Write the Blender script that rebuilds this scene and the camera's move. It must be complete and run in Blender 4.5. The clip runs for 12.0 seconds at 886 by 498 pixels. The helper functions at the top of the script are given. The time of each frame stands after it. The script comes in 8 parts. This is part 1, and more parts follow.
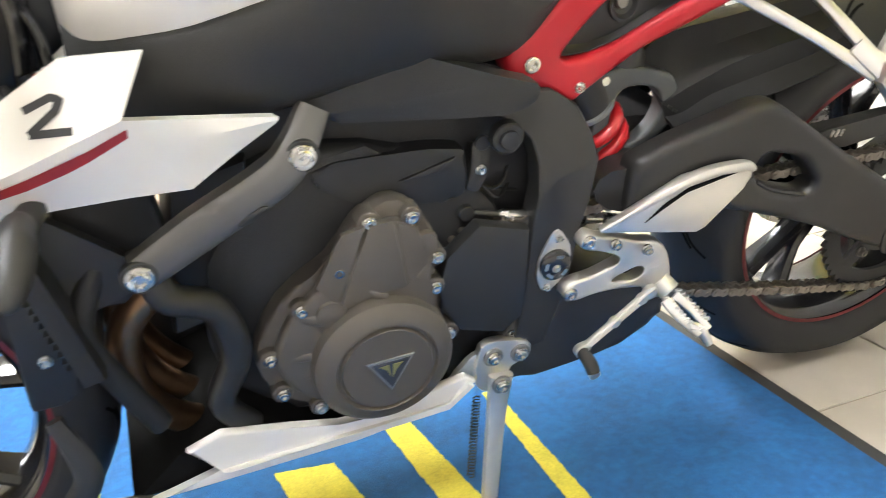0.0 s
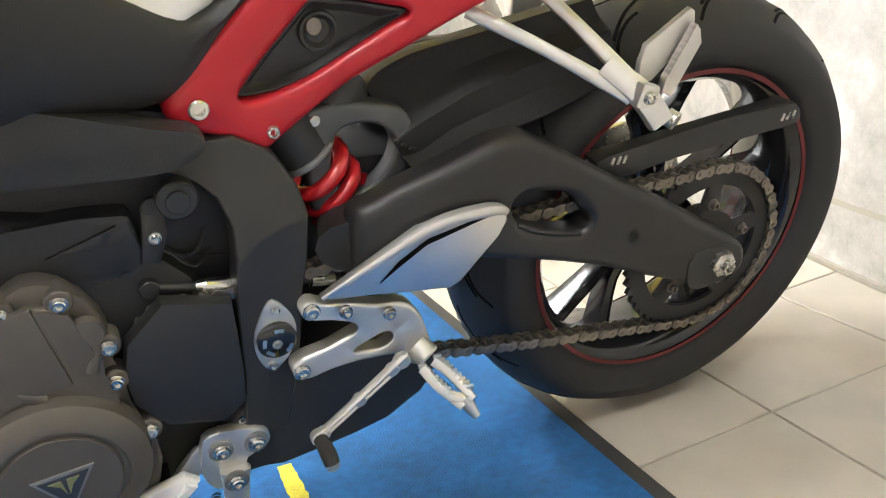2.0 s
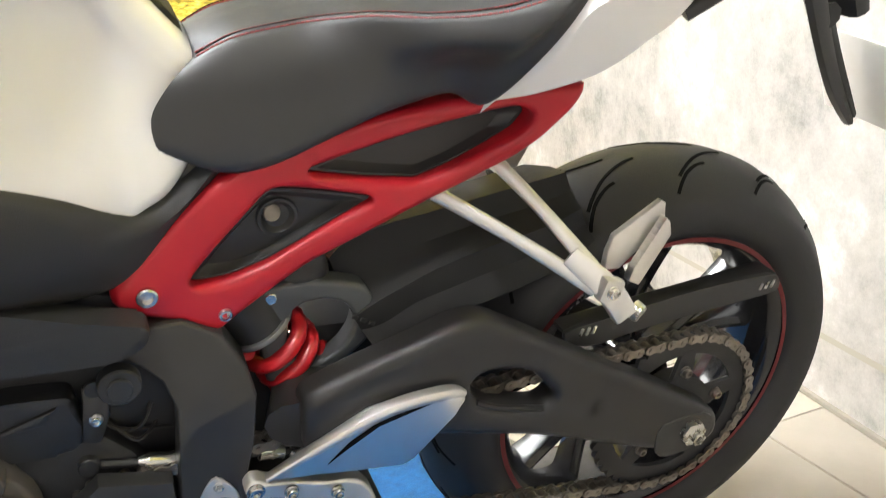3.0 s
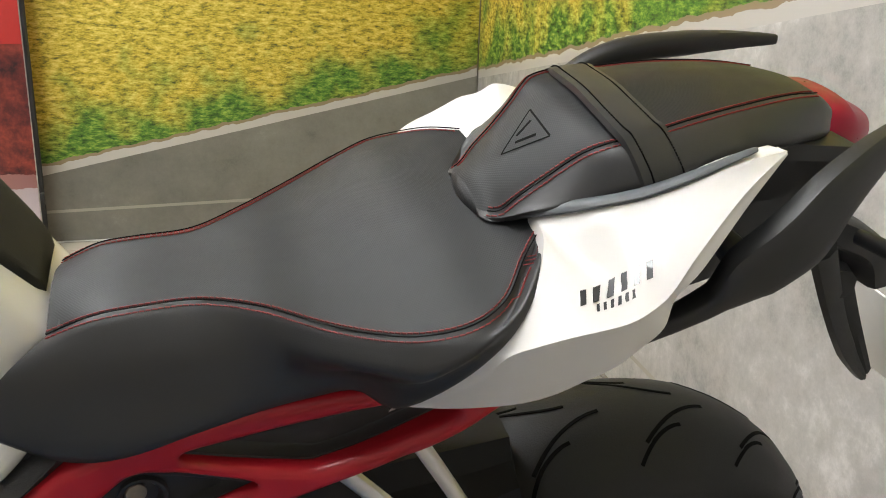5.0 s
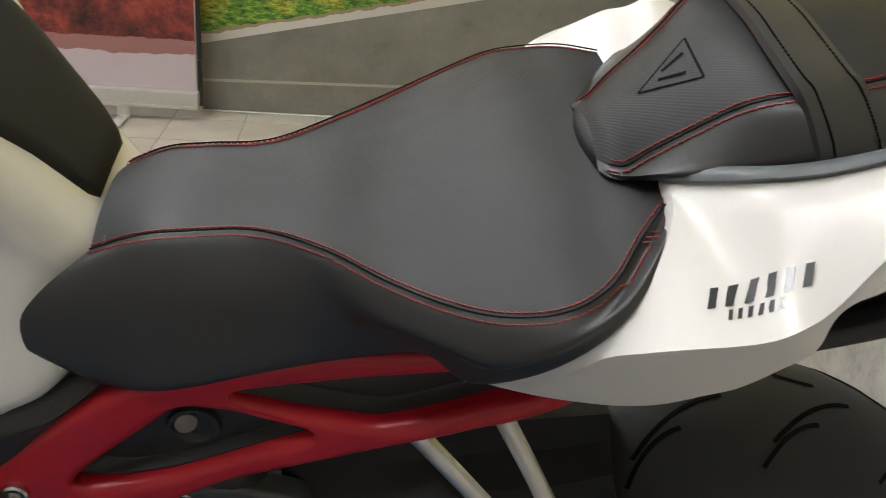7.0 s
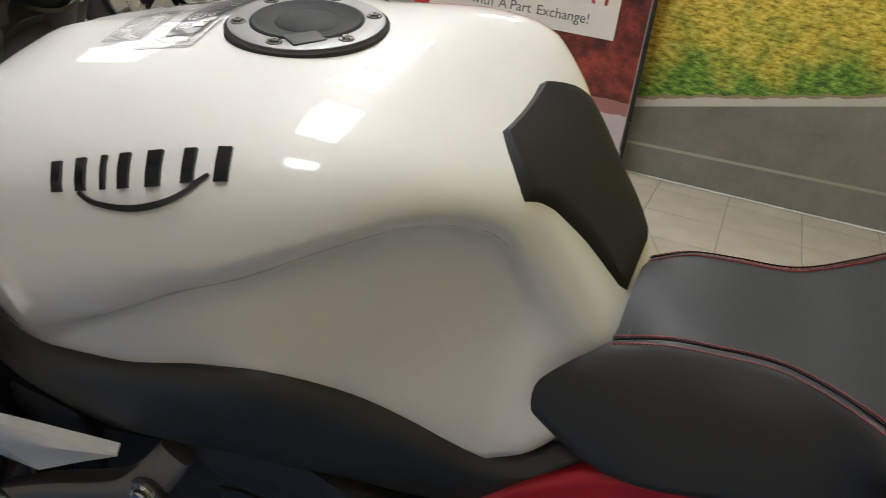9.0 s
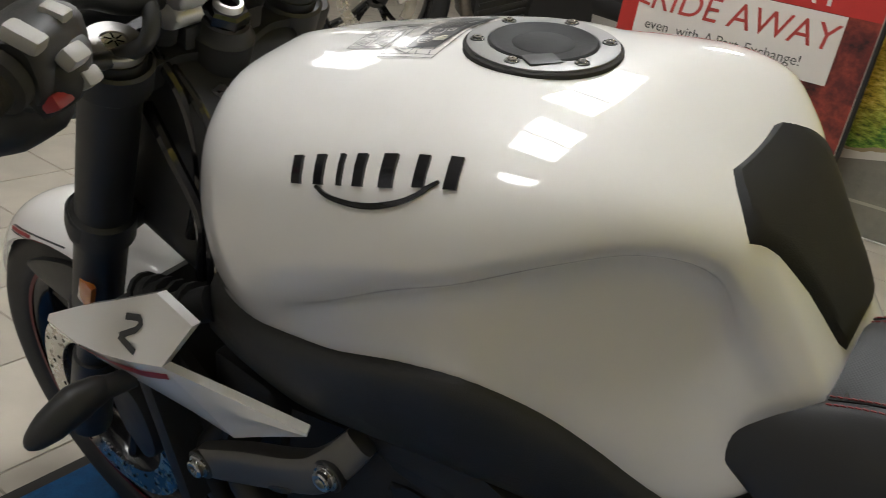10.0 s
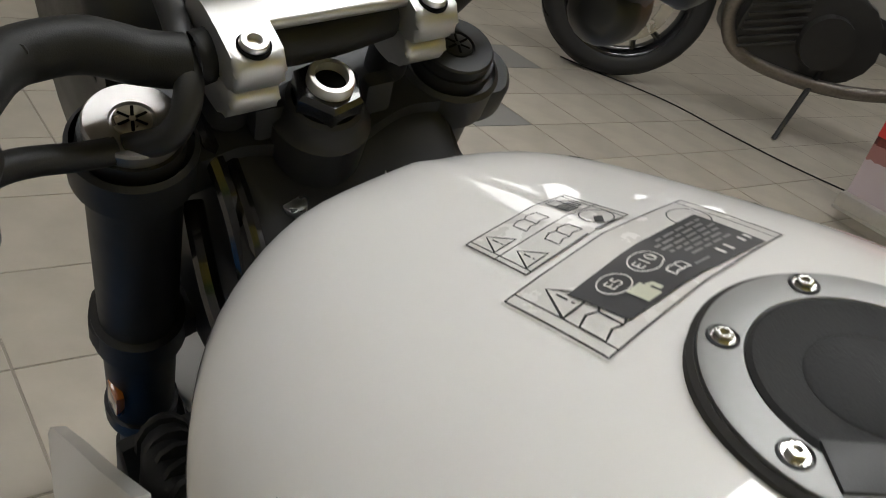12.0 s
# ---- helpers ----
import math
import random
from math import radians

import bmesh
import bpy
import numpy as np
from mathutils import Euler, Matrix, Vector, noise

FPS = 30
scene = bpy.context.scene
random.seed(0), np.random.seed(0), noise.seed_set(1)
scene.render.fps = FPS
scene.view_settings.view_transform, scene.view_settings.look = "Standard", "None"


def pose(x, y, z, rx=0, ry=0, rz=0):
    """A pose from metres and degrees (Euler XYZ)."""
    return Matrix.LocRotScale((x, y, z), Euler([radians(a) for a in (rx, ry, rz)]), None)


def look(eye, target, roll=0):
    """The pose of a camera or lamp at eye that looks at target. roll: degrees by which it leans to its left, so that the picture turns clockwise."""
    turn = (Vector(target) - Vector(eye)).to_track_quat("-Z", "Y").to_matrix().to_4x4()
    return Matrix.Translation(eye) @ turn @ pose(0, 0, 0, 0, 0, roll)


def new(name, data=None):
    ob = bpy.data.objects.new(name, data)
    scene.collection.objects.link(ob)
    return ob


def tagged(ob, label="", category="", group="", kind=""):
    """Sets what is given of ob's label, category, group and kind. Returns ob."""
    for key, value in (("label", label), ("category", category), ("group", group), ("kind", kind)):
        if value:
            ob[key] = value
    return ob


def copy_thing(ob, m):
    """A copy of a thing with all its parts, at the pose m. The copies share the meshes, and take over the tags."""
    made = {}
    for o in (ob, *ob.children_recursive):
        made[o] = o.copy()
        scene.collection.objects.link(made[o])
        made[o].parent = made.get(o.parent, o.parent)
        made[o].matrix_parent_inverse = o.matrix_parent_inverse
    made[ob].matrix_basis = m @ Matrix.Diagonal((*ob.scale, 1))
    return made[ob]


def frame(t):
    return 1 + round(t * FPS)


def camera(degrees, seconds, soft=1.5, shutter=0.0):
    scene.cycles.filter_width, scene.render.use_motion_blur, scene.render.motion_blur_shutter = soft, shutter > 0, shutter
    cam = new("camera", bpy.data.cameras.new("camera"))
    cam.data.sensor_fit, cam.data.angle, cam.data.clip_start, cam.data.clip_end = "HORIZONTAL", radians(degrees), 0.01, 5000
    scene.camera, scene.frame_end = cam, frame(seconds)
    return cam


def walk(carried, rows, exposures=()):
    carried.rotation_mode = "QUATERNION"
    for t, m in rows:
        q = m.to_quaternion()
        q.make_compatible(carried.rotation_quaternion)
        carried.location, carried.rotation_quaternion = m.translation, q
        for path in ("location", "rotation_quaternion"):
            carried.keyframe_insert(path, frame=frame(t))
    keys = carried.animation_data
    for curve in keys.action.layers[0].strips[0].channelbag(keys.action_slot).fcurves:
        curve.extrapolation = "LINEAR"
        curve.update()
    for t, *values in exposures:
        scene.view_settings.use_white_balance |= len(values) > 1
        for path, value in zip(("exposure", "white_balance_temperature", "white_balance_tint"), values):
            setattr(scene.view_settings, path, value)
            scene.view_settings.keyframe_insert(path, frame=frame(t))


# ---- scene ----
cam = camera(55.84, 12.0, soft=0.75, shutter=0.25)
PATH = [
    (0, pose(-0.3134, -1.0562, 0.7494, 69.151, 4.882, -20.357)),
    (0.5, pose(-0.1873, -1.0146, 0.7414, 69.139, 5.110, -24.465)),
    (1, pose(-0.1037, -1.0007, 0.7229, 68.587, 5.797, -27.114)),
    (1.5, pose(-0.0443, -1.0020, 0.7128, 68.768, 6.702, -26.227)),
    (2, pose(-0.0074, -0.9970, 0.7250, 69.322, 7.052, -24.494)),
    (2.5, pose(0.0261, -0.9887, 0.7740, 71.514, 6.317, -23.308)),
    (3, pose(0.0808, -0.9645, 0.8549, 71.952, 4.196, -22.632)),
    (3.5, pose(0.1518, -0.9510, 0.9335, 73.020, 2.066, -20.027)),
    (3.7, look((0.1630, -0.9480, 0.9510), (0.8070, 0.8640, 0.4000), -1.5)),
    (5.3, pose(0.2778, -0.7937, 1.0484, 72.922, -2.498, -17.816)),
    (5.5, pose(0.2928, -0.7672, 1.0498, 71.426, -3.077, -18.761)),
    (6, pose(0.3082, -0.7370, 1.0467, 68.048, -3.813, -18.227)),
    (6.5, pose(0.3237, -0.7295, 1.0398, 66.204, -4.074, -10.876)),
    (6.7, pose(0.3208, -0.7281, 1.0399, 65.795, -4.350, -8.918)),
    (8.3, look((0.2430, -0.7480, 1.0670), (-0.0650, 1.0450, 0.2360), 6.9)),
    (8.5, pose(0.2297, -0.7477, 1.0673, 66.354, -6.666, 15.507)),
    (9, pose(0.2045, -0.7404, 1.0695, 66.389, -7.627, 22.160)),
    (9.5, pose(0.1859, -0.7424, 1.0715, 66.037, -9.151, 28.725)),
    (10, pose(0.1806, -0.7602, 1.0652, 65.932, -9.571, 35.456)),
    (10.5, pose(0.1622, -0.7423, 1.0608, 64.993, -9.926, 40.992)),
    (11, pose(0.1084, -0.6519, 1.0694, 63.260, -11.426, 45.310)),
    (11.5, pose(0.0308, -0.5475, 1.0826, 61.887, -13.400, 49.161)),
    (12, pose(-0.0362, -0.4717, 1.0915, 60.243, -15.085, 53.910)),
]
EXPOSURES = [(0, 2.42), (0.5, 2.05), (1.5, 1.95), (2, 1.97), (3, 1.98), (3.5, 1.47),
             (3.7, 1.3), (5.3, 0.60), (6.0, 0.36), (6.7, 0.40), (8.5, 0.51), (9.0, 0.18),
             (9.5, 0.06), (10, 0.01), (10.5, 0.03), (11, 0.04), (11.5, -0.14), (12, -0.38)]
walk(cam, PATH, EXPOSURES)

# ---- world and lights ----
world = bpy.data.worlds.new("daylight")
scene.world = world
world.use_nodes = True
wn = world.node_tree.nodes
sky = wn.new("ShaderNodeTexSky")
sky.sky_type = 'NISHITA'
sky.sun_disc = False
sky.air_density, sky.dust_density, sky.ozone_density = 0.5, 3.0, 0.5
sky.sun_elevation, sky.sun_rotation = radians(42), radians(200)
world.node_tree.links.new(sky.outputs[0], wn["Background"].inputs[0])
wn["Background"].inputs[1].default_value = 0.016


def area_lamp(name, eye, target, sx, sy, watts, color):
    data = bpy.data.lights.new(name, 'AREA')
    data.shape, data.size, data.size_y, data.energy, data.color = 'RECTANGLE', sx, sy, watts, color
    ob = new(name, data)
    ob.matrix_world = look(eye, target)
    return ob


# daylight through the shop window behind the camera
area_lamp("window_light", (-0.6, -3.86, 1.75), (-0.6, 0, 1.2), 6.0, 2.3, 7, (1.0, 0.98, 0.93))
# daylight through the glazed shop front on the west side
area_lamp("window_light", (-4.86, 4.4, 2.80), (0, 4.4, 2.80), 4.3, 1.1, 65, (1.0, 0.99, 0.96))

# ---- materials ----


def mat(name, color, rough=0.5, metal=0.0, vary=0.08, scale=60.0, bump=0.0, bscale=400.0, coat=0.0, rvary=0.08, spec=0.5):
    """A surface with two scales of change in colour and roughness, and a fine relief."""
    m = bpy.data.materials.new(name)
    m.use_nodes = True
    nt = m.node_tree
    b = nt.nodes["Principled BSDF"]
    tc = nt.nodes.new("ShaderNodeTexCoord")
    n1 = nt.nodes.new("ShaderNodeTexNoise")
    n1.inputs["Scale"].default_value, n1.inputs["Detail"].default_value = scale, 6
    n2 = nt.nodes.new("ShaderNodeTexNoise")
    n2.inputs["Scale"].default_value, n2.inputs["Detail"].default_value = scale / 9, 3
    for n in (n1, n2):
        nt.links.new(tc.outputs["Object"], n.inputs["Vector"])
    mul = nt.nodes.new("ShaderNodeMath")
    mul.operation = 'ADD'
    nt.links.new(n1.outputs[0], mul.inputs[0])
    nt.links.new(n2.outputs[0], mul.inputs[1])
    ramp = nt.nodes.new("ShaderNodeMapRange")
    ramp.inputs[1].default_value, ramp.inputs[2].default_value = 0.6, 1.4
    ramp.inputs[3].default_value, ramp.inputs[4].default_value = 1 - vary, 1 + vary
    nt.links.new(mul.outputs[0], ramp.inputs[0])
    mix = nt.nodes.new("ShaderNodeVectorMath")
    mix.operation = 'SCALE'
    mix.inputs[0].default_value = color[:3]
    nt.links.new(ramp.outputs[0], mix.inputs["Scale"])
    nt.links.new(mix.outputs[0], b.inputs["Base Color"])
    rr = nt.nodes.new("ShaderNodeMapRange")
    rr.inputs[1].default_value, rr.inputs[2].default_value = 0.6, 1.4
    rr.inputs[3].default_value, rr.inputs[4].default_value = max(rough - rvary, 0.02), min(rough + rvary, 1)
    nt.links.new(mul.outputs[0], rr.inputs[0])
    nt.links.new(rr.outputs[0], b.inputs["Roughness"])
    b.inputs["Metallic"].default_value = metal
    b.inputs["Coat Weight"].default_value = coat
    b.inputs["Coat Roughness"].default_value = 0.04
    b.inputs["Specular IOR Level"].default_value = spec
    if bump:
        n3 = nt.nodes.new("ShaderNodeTexNoise")
        n3.inputs["Scale"].default_value, n3.inputs["Detail"].default_value = bscale, 4
        nt.links.new(tc.outputs["Object"], n3.inputs["Vector"])
        bp = nt.nodes.new("ShaderNodeBump")
        bp.inputs["Strength"].default_value, bp.inputs["Distance"].default_value = bump, 0.002
        nt.links.new(n3.outputs[0], bp.inputs["Height"])
        nt.links.new(bp.outputs[0], b.inputs["Normal"])
    return m


def emit(name, color, strength):
    m = bpy.data.materials.new(name)
    m.use_nodes = True
    b = m.node_tree.nodes["Principled BSDF"]
    b.inputs["Base Color"].default_value = (0.8, 0.8, 0.8, 1)
    b.inputs["Emission Color"].default_value = (*color, 1)
    b.inputs["Emission Strength"].default_value = strength
    return m


M_WHITE = mat("white_paint", (0.78, 0.76, 0.74), 0.35, vary=0.015, scale=20, coat=1.0, rvary=0.03, spec=0.25)
M_WHITE.node_tree.nodes["Principled BSDF"].inputs["Coat Roughness"].default_value = 0.012
# the tank's paint again, brighter and duller so the tail looks evenly lit
M_TAILWHITE = mat("white_paint_soft", (0.80, 0.78, 0.76), 0.38, vary=0.015, scale=20, coat=0.35, rvary=0.03, spec=0.25)
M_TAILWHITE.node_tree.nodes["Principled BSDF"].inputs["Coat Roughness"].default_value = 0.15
M_BLACK = mat("black_plastic", (0.0225, 0.0225, 0.0228), 0.46, vary=0.15, scale=40, bump=0.10, bscale=1200, spec=0.5)
M_DULLBLACK = mat("dull_black", (0.027, 0.0268, 0.0265), 0.46, vary=0.15, scale=40, bump=0.25, bscale=900, spec=0.42)
M_MATT = mat("matt_black", (0.020, 0.020, 0.021), 0.62, vary=0.15, scale=40, bump=0.25, bscale=900, spec=0.25)
M_GLOSSBLACK = mat("gloss_black", (0.012, 0.012, 0.014), 0.15, vary=0.1, scale=30, coat=0.4)
M_FORK = mat("fork_black", (0.0205, 0.0212, 0.0225), 0.48, vary=0.1, scale=30, spec=0.45)
M_FRAME = mat("frame_grey", (0.040, 0.039, 0.038), 0.42, metal=0.35, vary=0.12, scale=30, bump=0.15, bscale=1100)
M_ARM = mat("cast_arm", (0.135, 0.130, 0.125), 0.38, metal=0.5, vary=0.10, scale=30, bump=0.12, bscale=1100)
M_SWING = mat("swingarm_black", (0.026, 0.025, 0.025), 0.42, metal=0.2, vary=0.12, scale=30, bump=0.15, bscale=1100)
M_ENGINE = mat("engine_cover", (0.118, 0.104, 0.090), 0.50, metal=0.35, vary=0.10, scale=40, bump=0.30, bscale=1300)
M_ENGDARK = mat("engine_dark", (0.022, 0.022, 0.023), 0.55, metal=0.2, vary=0.2, scale=40, bump=0.2, bscale=700)
M_ALU = mat("silver_alloy", (0.66, 0.64, 0.61), 0.42, metal=0.85, vary=0.06, scale=60, bump=0.06, bscale=1500)
M_POLISH = mat("polished_alloy", (0.66, 0.64, 0.62), 0.34, metal=1.0, vary=0.05, scale=50, rvary=0.05)
M_MIRRORALU = mat("mirror_alloy", (0.70, 0.69, 0.68), 0.33, metal=1.0, vary=0.04, scale=30, rvary=0.05)
M_TURNED = mat("turned_alloy", (0.42, 0.405, 0.39), 0.36, metal=0.9, vary=0.05, scale=80, bump=0.05, bscale=1500)
M_SCREW = mat("brass_screw", (0.58, 0.54, 0.44), 0.30, metal=0.9, vary=0.08, scale=90)
M_CLAMP = mat("satin_clamp", (0.52, 0.51, 0.49), 0.40, metal=0.8, vary=0.05, scale=60, bump=0.05, bscale=1500)
M_BARTUBE = mat("bar_black", (0.014, 0.014, 0.014), 0.50, vary=0.1, scale=60, bump=0.12, bscale=1300, spec=0.30)
M_STEEL = mat("bright_steel", (0.60, 0.585, 0.56), 0.26, metal=1.0, vary=0.1, scale=90)
M_CHAIN = mat("chain_steel", (0.24, 0.215, 0.19), 0.40, metal=0.9, vary=0.25, scale=120)
M_RED = mat("red_paint", (0.43, 0.014, 0.024), 0.36, vary=0.07, scale=30, bump=0.05, bscale=900, coat=0.1, spec=0.35)
M_STRIPE = mat("red_stripe", (0.32, 0.030, 0.035), 0.45, vary=0.12, scale=40)
M_RIMSTRIPE = mat("rim_stripe", (0.13, 0.012, 0.015), 0.5, vary=0.2, scale=40)
M_SPRING = mat("red_spring", (0.48, 0.015, 0.022), 0.30, vary=0.08, scale=40, coat=0.4)
M_TYRE = mat("tyre_rubber", (0.019, 0.019, 0.020), 0.62, vary=0.22, scale=25, bump=0.2, bscale=500)
# near black: stands for shade in grooves, slots and holes, also black trim
M_SHADEBLACK = mat("shade_black", (0.006, 0.006, 0.006), 0.9, vary=0.1, scale=60, spec=0.1)
M_SEATSIDE = mat("seat_vinyl", (0.034, 0.034, 0.035), 0.46, vary=0.10, scale=40, bump=0.08, bscale=1100)
M_STITCH = mat("red_thread", (0.26, 0.030, 0.028), 0.7, vary=0.2, scale=300)
M_LAMP = mat("red_lens", (0.30, 0.005, 0.030), 0.30, vary=0.1, scale=80, coat=0.15, spec=0.2)
M_AMBER = mat("amber_lens", (0.42, 0.12, 0.02), 0.2, vary=0.1, scale=80, coat=0.5)
M_GREYKEY = mat("grey_switch", (0.33, 0.32, 0.30), 0.5, vary=0.06, scale=80, bump=0.1)
M_REDKEY = mat("red_switch", (0.38, 0.03, 0.04), 0.45, vary=0.08, scale=80)
M_HEADER = mat("heat_stained_steel", (0.22, 0.13, 0.075), 0.35, metal=0.9, vary=0.45, scale=22)
M_GOLD = mat("gold_badge", (0.50, 0.42, 0.16), 0.3, metal=0.8, vary=0.08)
M_STICKER = mat("clear_sticker", (0.70, 0.675, 0.65), 0.25, vary=0.02, coat=0.6)
M_INK = mat("dark_print", (0.035, 0.036, 0.040), 0.35, vary=0.1, coat=0.5)
M_PUMPINK = mat("pale_green_print", (0.60, 0.60, 0.48), 0.35, vary=0.05, coat=0.4)
M_PAPER = mat("white_plate", (0.78, 0.77, 0.74), 0.4, vary=0.03)
M_RUBBERGREY = mat("grey_rubber", (0.105, 0.115, 0.125), 0.45, vary=0.08, scale=60)
M_BRIDGE = mat("cast_bridge", (0.085, 0.090, 0.094), 0.45, metal=0.3, vary=0.15, scale=40, bump=0.15, bscale=900)
M_BRUSHED = mat("satin_ring", (0.27, 0.266, 0.262), 0.50, metal=0.7, vary=0.08, scale=200)
# room walls are out of view; toned down to bounce less light
M_WALL = mat("wall_paint", (0.42, 0.40, 0.36), 0.8, vary=0.05, scale=8, bump=0.1, bscale=200)
M_CEIL = mat("ceiling_paint", (0.74, 0.72, 0.69), 0.85, vary=0.04, scale=6)
M_GROUT = mat("grout", (0.31, 0.28, 0.235), 0.9, vary=0.15, scale=30)
M_YELLOW = mat("yellow_pile", (0.62, 0.53, 0.06), 0.95, vary=0.25, scale=260, bump=1.0, bscale=700)
M_RUBBER = mat("rubber_edge", (0.03, 0.028, 0.026), 0.8, vary=0.2, scale=60)
M_PANEL = emit("light_panel", (0.985, 1.0, 1.0), 25.0)


def rand_piece(m, amount):
    """Lets each piece that shares the material differ a little."""
    nt = m.node_tree
    info = nt.nodes.new("ShaderNodeObjectInfo")
    rng = nt.nodes.new("ShaderNodeMapRange")
    rng.inputs[3].default_value, rng.inputs[4].default_value = 1 - amount, 1 + amount
    nt.links.new(info.outputs["Random"], rng.inputs[0])
    sc = nt.nodes.new("ShaderNodeVectorMath")
    sc.operation = 'SCALE'
    b = nt.nodes["Principled BSDF"]
    old = b.inputs["Base Color"].links[0].from_socket
    nt.links.new(old, sc.inputs[0])
    nt.links.new(rng.outputs[0], sc.inputs["Scale"])
    nt.links.new(sc.outputs[0], b.inputs["Base Color"])


M_TILE = mat("floor_tile", (0.42, 0.38, 0.318), 0.40, vary=0.20, scale=7, bump=0.03, bscale=90, rvary=0.04)
rand_piece(M_TILE, 0.05)
M_TILEGREY = mat("grey_tile", (0.22, 0.215, 0.205), 0.40, vary=0.10, scale=9, bump=0.03, bscale=90, rvary=0.04)
rand_piece(M_CHAIN, 0.12)


def ramp_node(nt, stops):
    r = nt.nodes.new("ShaderNodeValToRGB")
    r.color_ramp.elements[0].position, r.color_ramp.elements[0].color = stops[0][0], (*stops[0][1], 1)
    r.color_ramp.elements[1].position, r.color_ramp.elements[1].color = stops[1][0], (*stops[1][1], 1)
    for p, c in stops[2:]:
        e = r.color_ramp.elements.new(p)
        e.color = (*c, 1)
    return r


def math_node(nt, op, a, b=None):
    n = nt.nodes.new("ShaderNodeMath")
    n.operation = op
    for i, v in enumerate((a, b)):
        if v is None:
            continue
        if isinstance(v, (int, float)):
            n.inputs[i].default_value = v
        else:
            nt.links.new(v, n.inputs[i])
    return n.outputs[0]


def mural_material(name, along, start, slope, rise, pale0, pale1, blue=1.0):
    """A printed wall picture: a meadow above a pale kerb, a grey road below it.
    The kerb's foot climbs along x or y (along: 0 or 1) from start by slope."""
    m = bpy.data.materials.new(name)
    m.use_nodes = True
    nt = m.node_tree
    b = nt.nodes["Principled BSDF"]
    b.inputs["Roughness"].default_value = 0.55
    geo = nt.nodes.new("ShaderNodeNewGeometry")
    sep = nt.nodes.new("ShaderNodeSeparateXYZ")
    nt.links.new(geo.outputs["Position"], sep.inputs[0])
    X, Zc = sep.outputs[along], sep.outputs[2]
    wob = nt.nodes.new("ShaderNodeTexNoise")
    wob.inputs["Scale"].default_value, wob.inputs["Detail"].default_value = 14, 4
    nt.links.new(geo.outputs["Position"], wob.inputs["Vector"])
    wsm = math_node(nt, 'MULTIPLY', math_node(nt, 'SUBTRACT', wob.outputs[0], 0.5), 0.04)
    line = math_node(nt, 'ADD', math_node(nt, 'MULTIPLY', X, slope), start)
    h0 = math_node(nt, 'SUBTRACT', Zc, line)                       # height over the kerb's foot
    h = math_node(nt, 'ADD', h0, wsm)
    # meadow: fine blades, drawn out sideways
    mp = nt.nodes.new("ShaderNodeMapping")
    mp.inputs["Scale"].default_value = (22, 22, 60) if along else (22, 1, 60)
    mp.inputs["Rotation"].default_value = (0, radians(-12), 0)
    nt.links.new(geo.outputs["Position"], mp.inputs["Vector"])
    bl = nt.nodes.new("ShaderNodeTexNoise")
    bl.inputs["Scale"].default_value, bl.inputs["Detail"].default_value, bl.inputs["Roughness"].default_value = 1.0, 8, 0.75
    nt.links.new(mp.outputs[0], bl.inputs["Vector"])
    pt = nt.nodes.new("ShaderNodeTexNoise")
    pt.inputs["Scale"].default_value, pt.inputs["Detail"].default_value = 5.0, 5
    nt.links.new(geo.outputs["Position"], pt.inputs["Vector"])
    green = ramp_node(nt, [(0.36, (0.012, 0.045, 0.008)), (0.64, (0.42, 0.56, 0.09)), (0.5, (0.105, 0.25, 0.028))])
    yellow = ramp_node(nt, [(0.36, (0.09, 0.095, 0.015)), (0.64, (0.92, 0.78, 0.24)), (0.5, (0.66, 0.50, 0.05))])
    nt.links.new(bl.outputs[0], green.inputs[0])
    nt.links.new(bl.outputs[0], yellow.inputs[0])
    gy = nt.nodes.new("ShaderNodeMapRange")
    gy.inputs[1].default_value, gy.inputs[2].default_value = 0.08, 0.36
    nt.links.new(math_node(nt, 'ADD', h, math_node(nt, 'MULTIPLY', math_node(nt, 'SUBTRACT', pt.outputs[0], 0.5), 1.1)), gy.inputs[0])
    mead = nt.nodes.new("ShaderNodeMix")
    mead.data_type = 'RGBA'
    nt.links.new(gy.outputs[0], mead.inputs["Factor"])
    nt.links.new(green.outputs[0], mead.inputs["A"])
    nt.links.new(yellow.outputs[0], mead.inputs["B"])
    # road: worn asphalt
    rn = nt.nodes.new("ShaderNodeTexNoise")
    rn.inputs["Scale"].default_value, rn.inputs["Detail"].default_value, rn.inputs["Roughness"].default_value = 4, 13, 0.78
    nt.links.new(geo.outputs["Position"], rn.inputs["Vector"])
    s0, s1, s2, s3 = (0.34, 0.45, 0.55, 0.66) if along else (0.27, 0.42, 0.60, 0.74)
    road = ramp_node(nt, [(s0, (0.120, 0.118, 0.098 * blue)), (s1, (0.195, 0.188, 0.158 * blue)), (s2, (0.240, 0.230, 0.195 * blue)), (s3, (0.330, 0.318, 0.275 * blue))])
    nt.links.new(rn.outputs[0], road.inputs[0])
    pale = nt.nodes.new("ShaderNodeMapRange")                      # the road colour is scaled up along the wall
    pale.inputs[1].default_value, pale.inputs[2].default_value = 0.1, 1.6
    pale.inputs[3].default_value, pale.inputs[4].default_value = pale0, pale1
    nt.links.new(X, pale.inputs[0])
    roadc = nt.nodes.new("ShaderNodeVectorMath")
    roadc.operation = 'SCALE'
    nt.links.new(road.outputs[0], roadc.inputs[0])
    nt.links.new(pale.outputs[0], roadc.inputs["Scale"])
    kerb = nt.nodes.new("ShaderNodeMix")
    kerb.data_type = 'RGBA'
    kerb.inputs["A"].default_value = (0.60, 0.57, 0.53, 1)
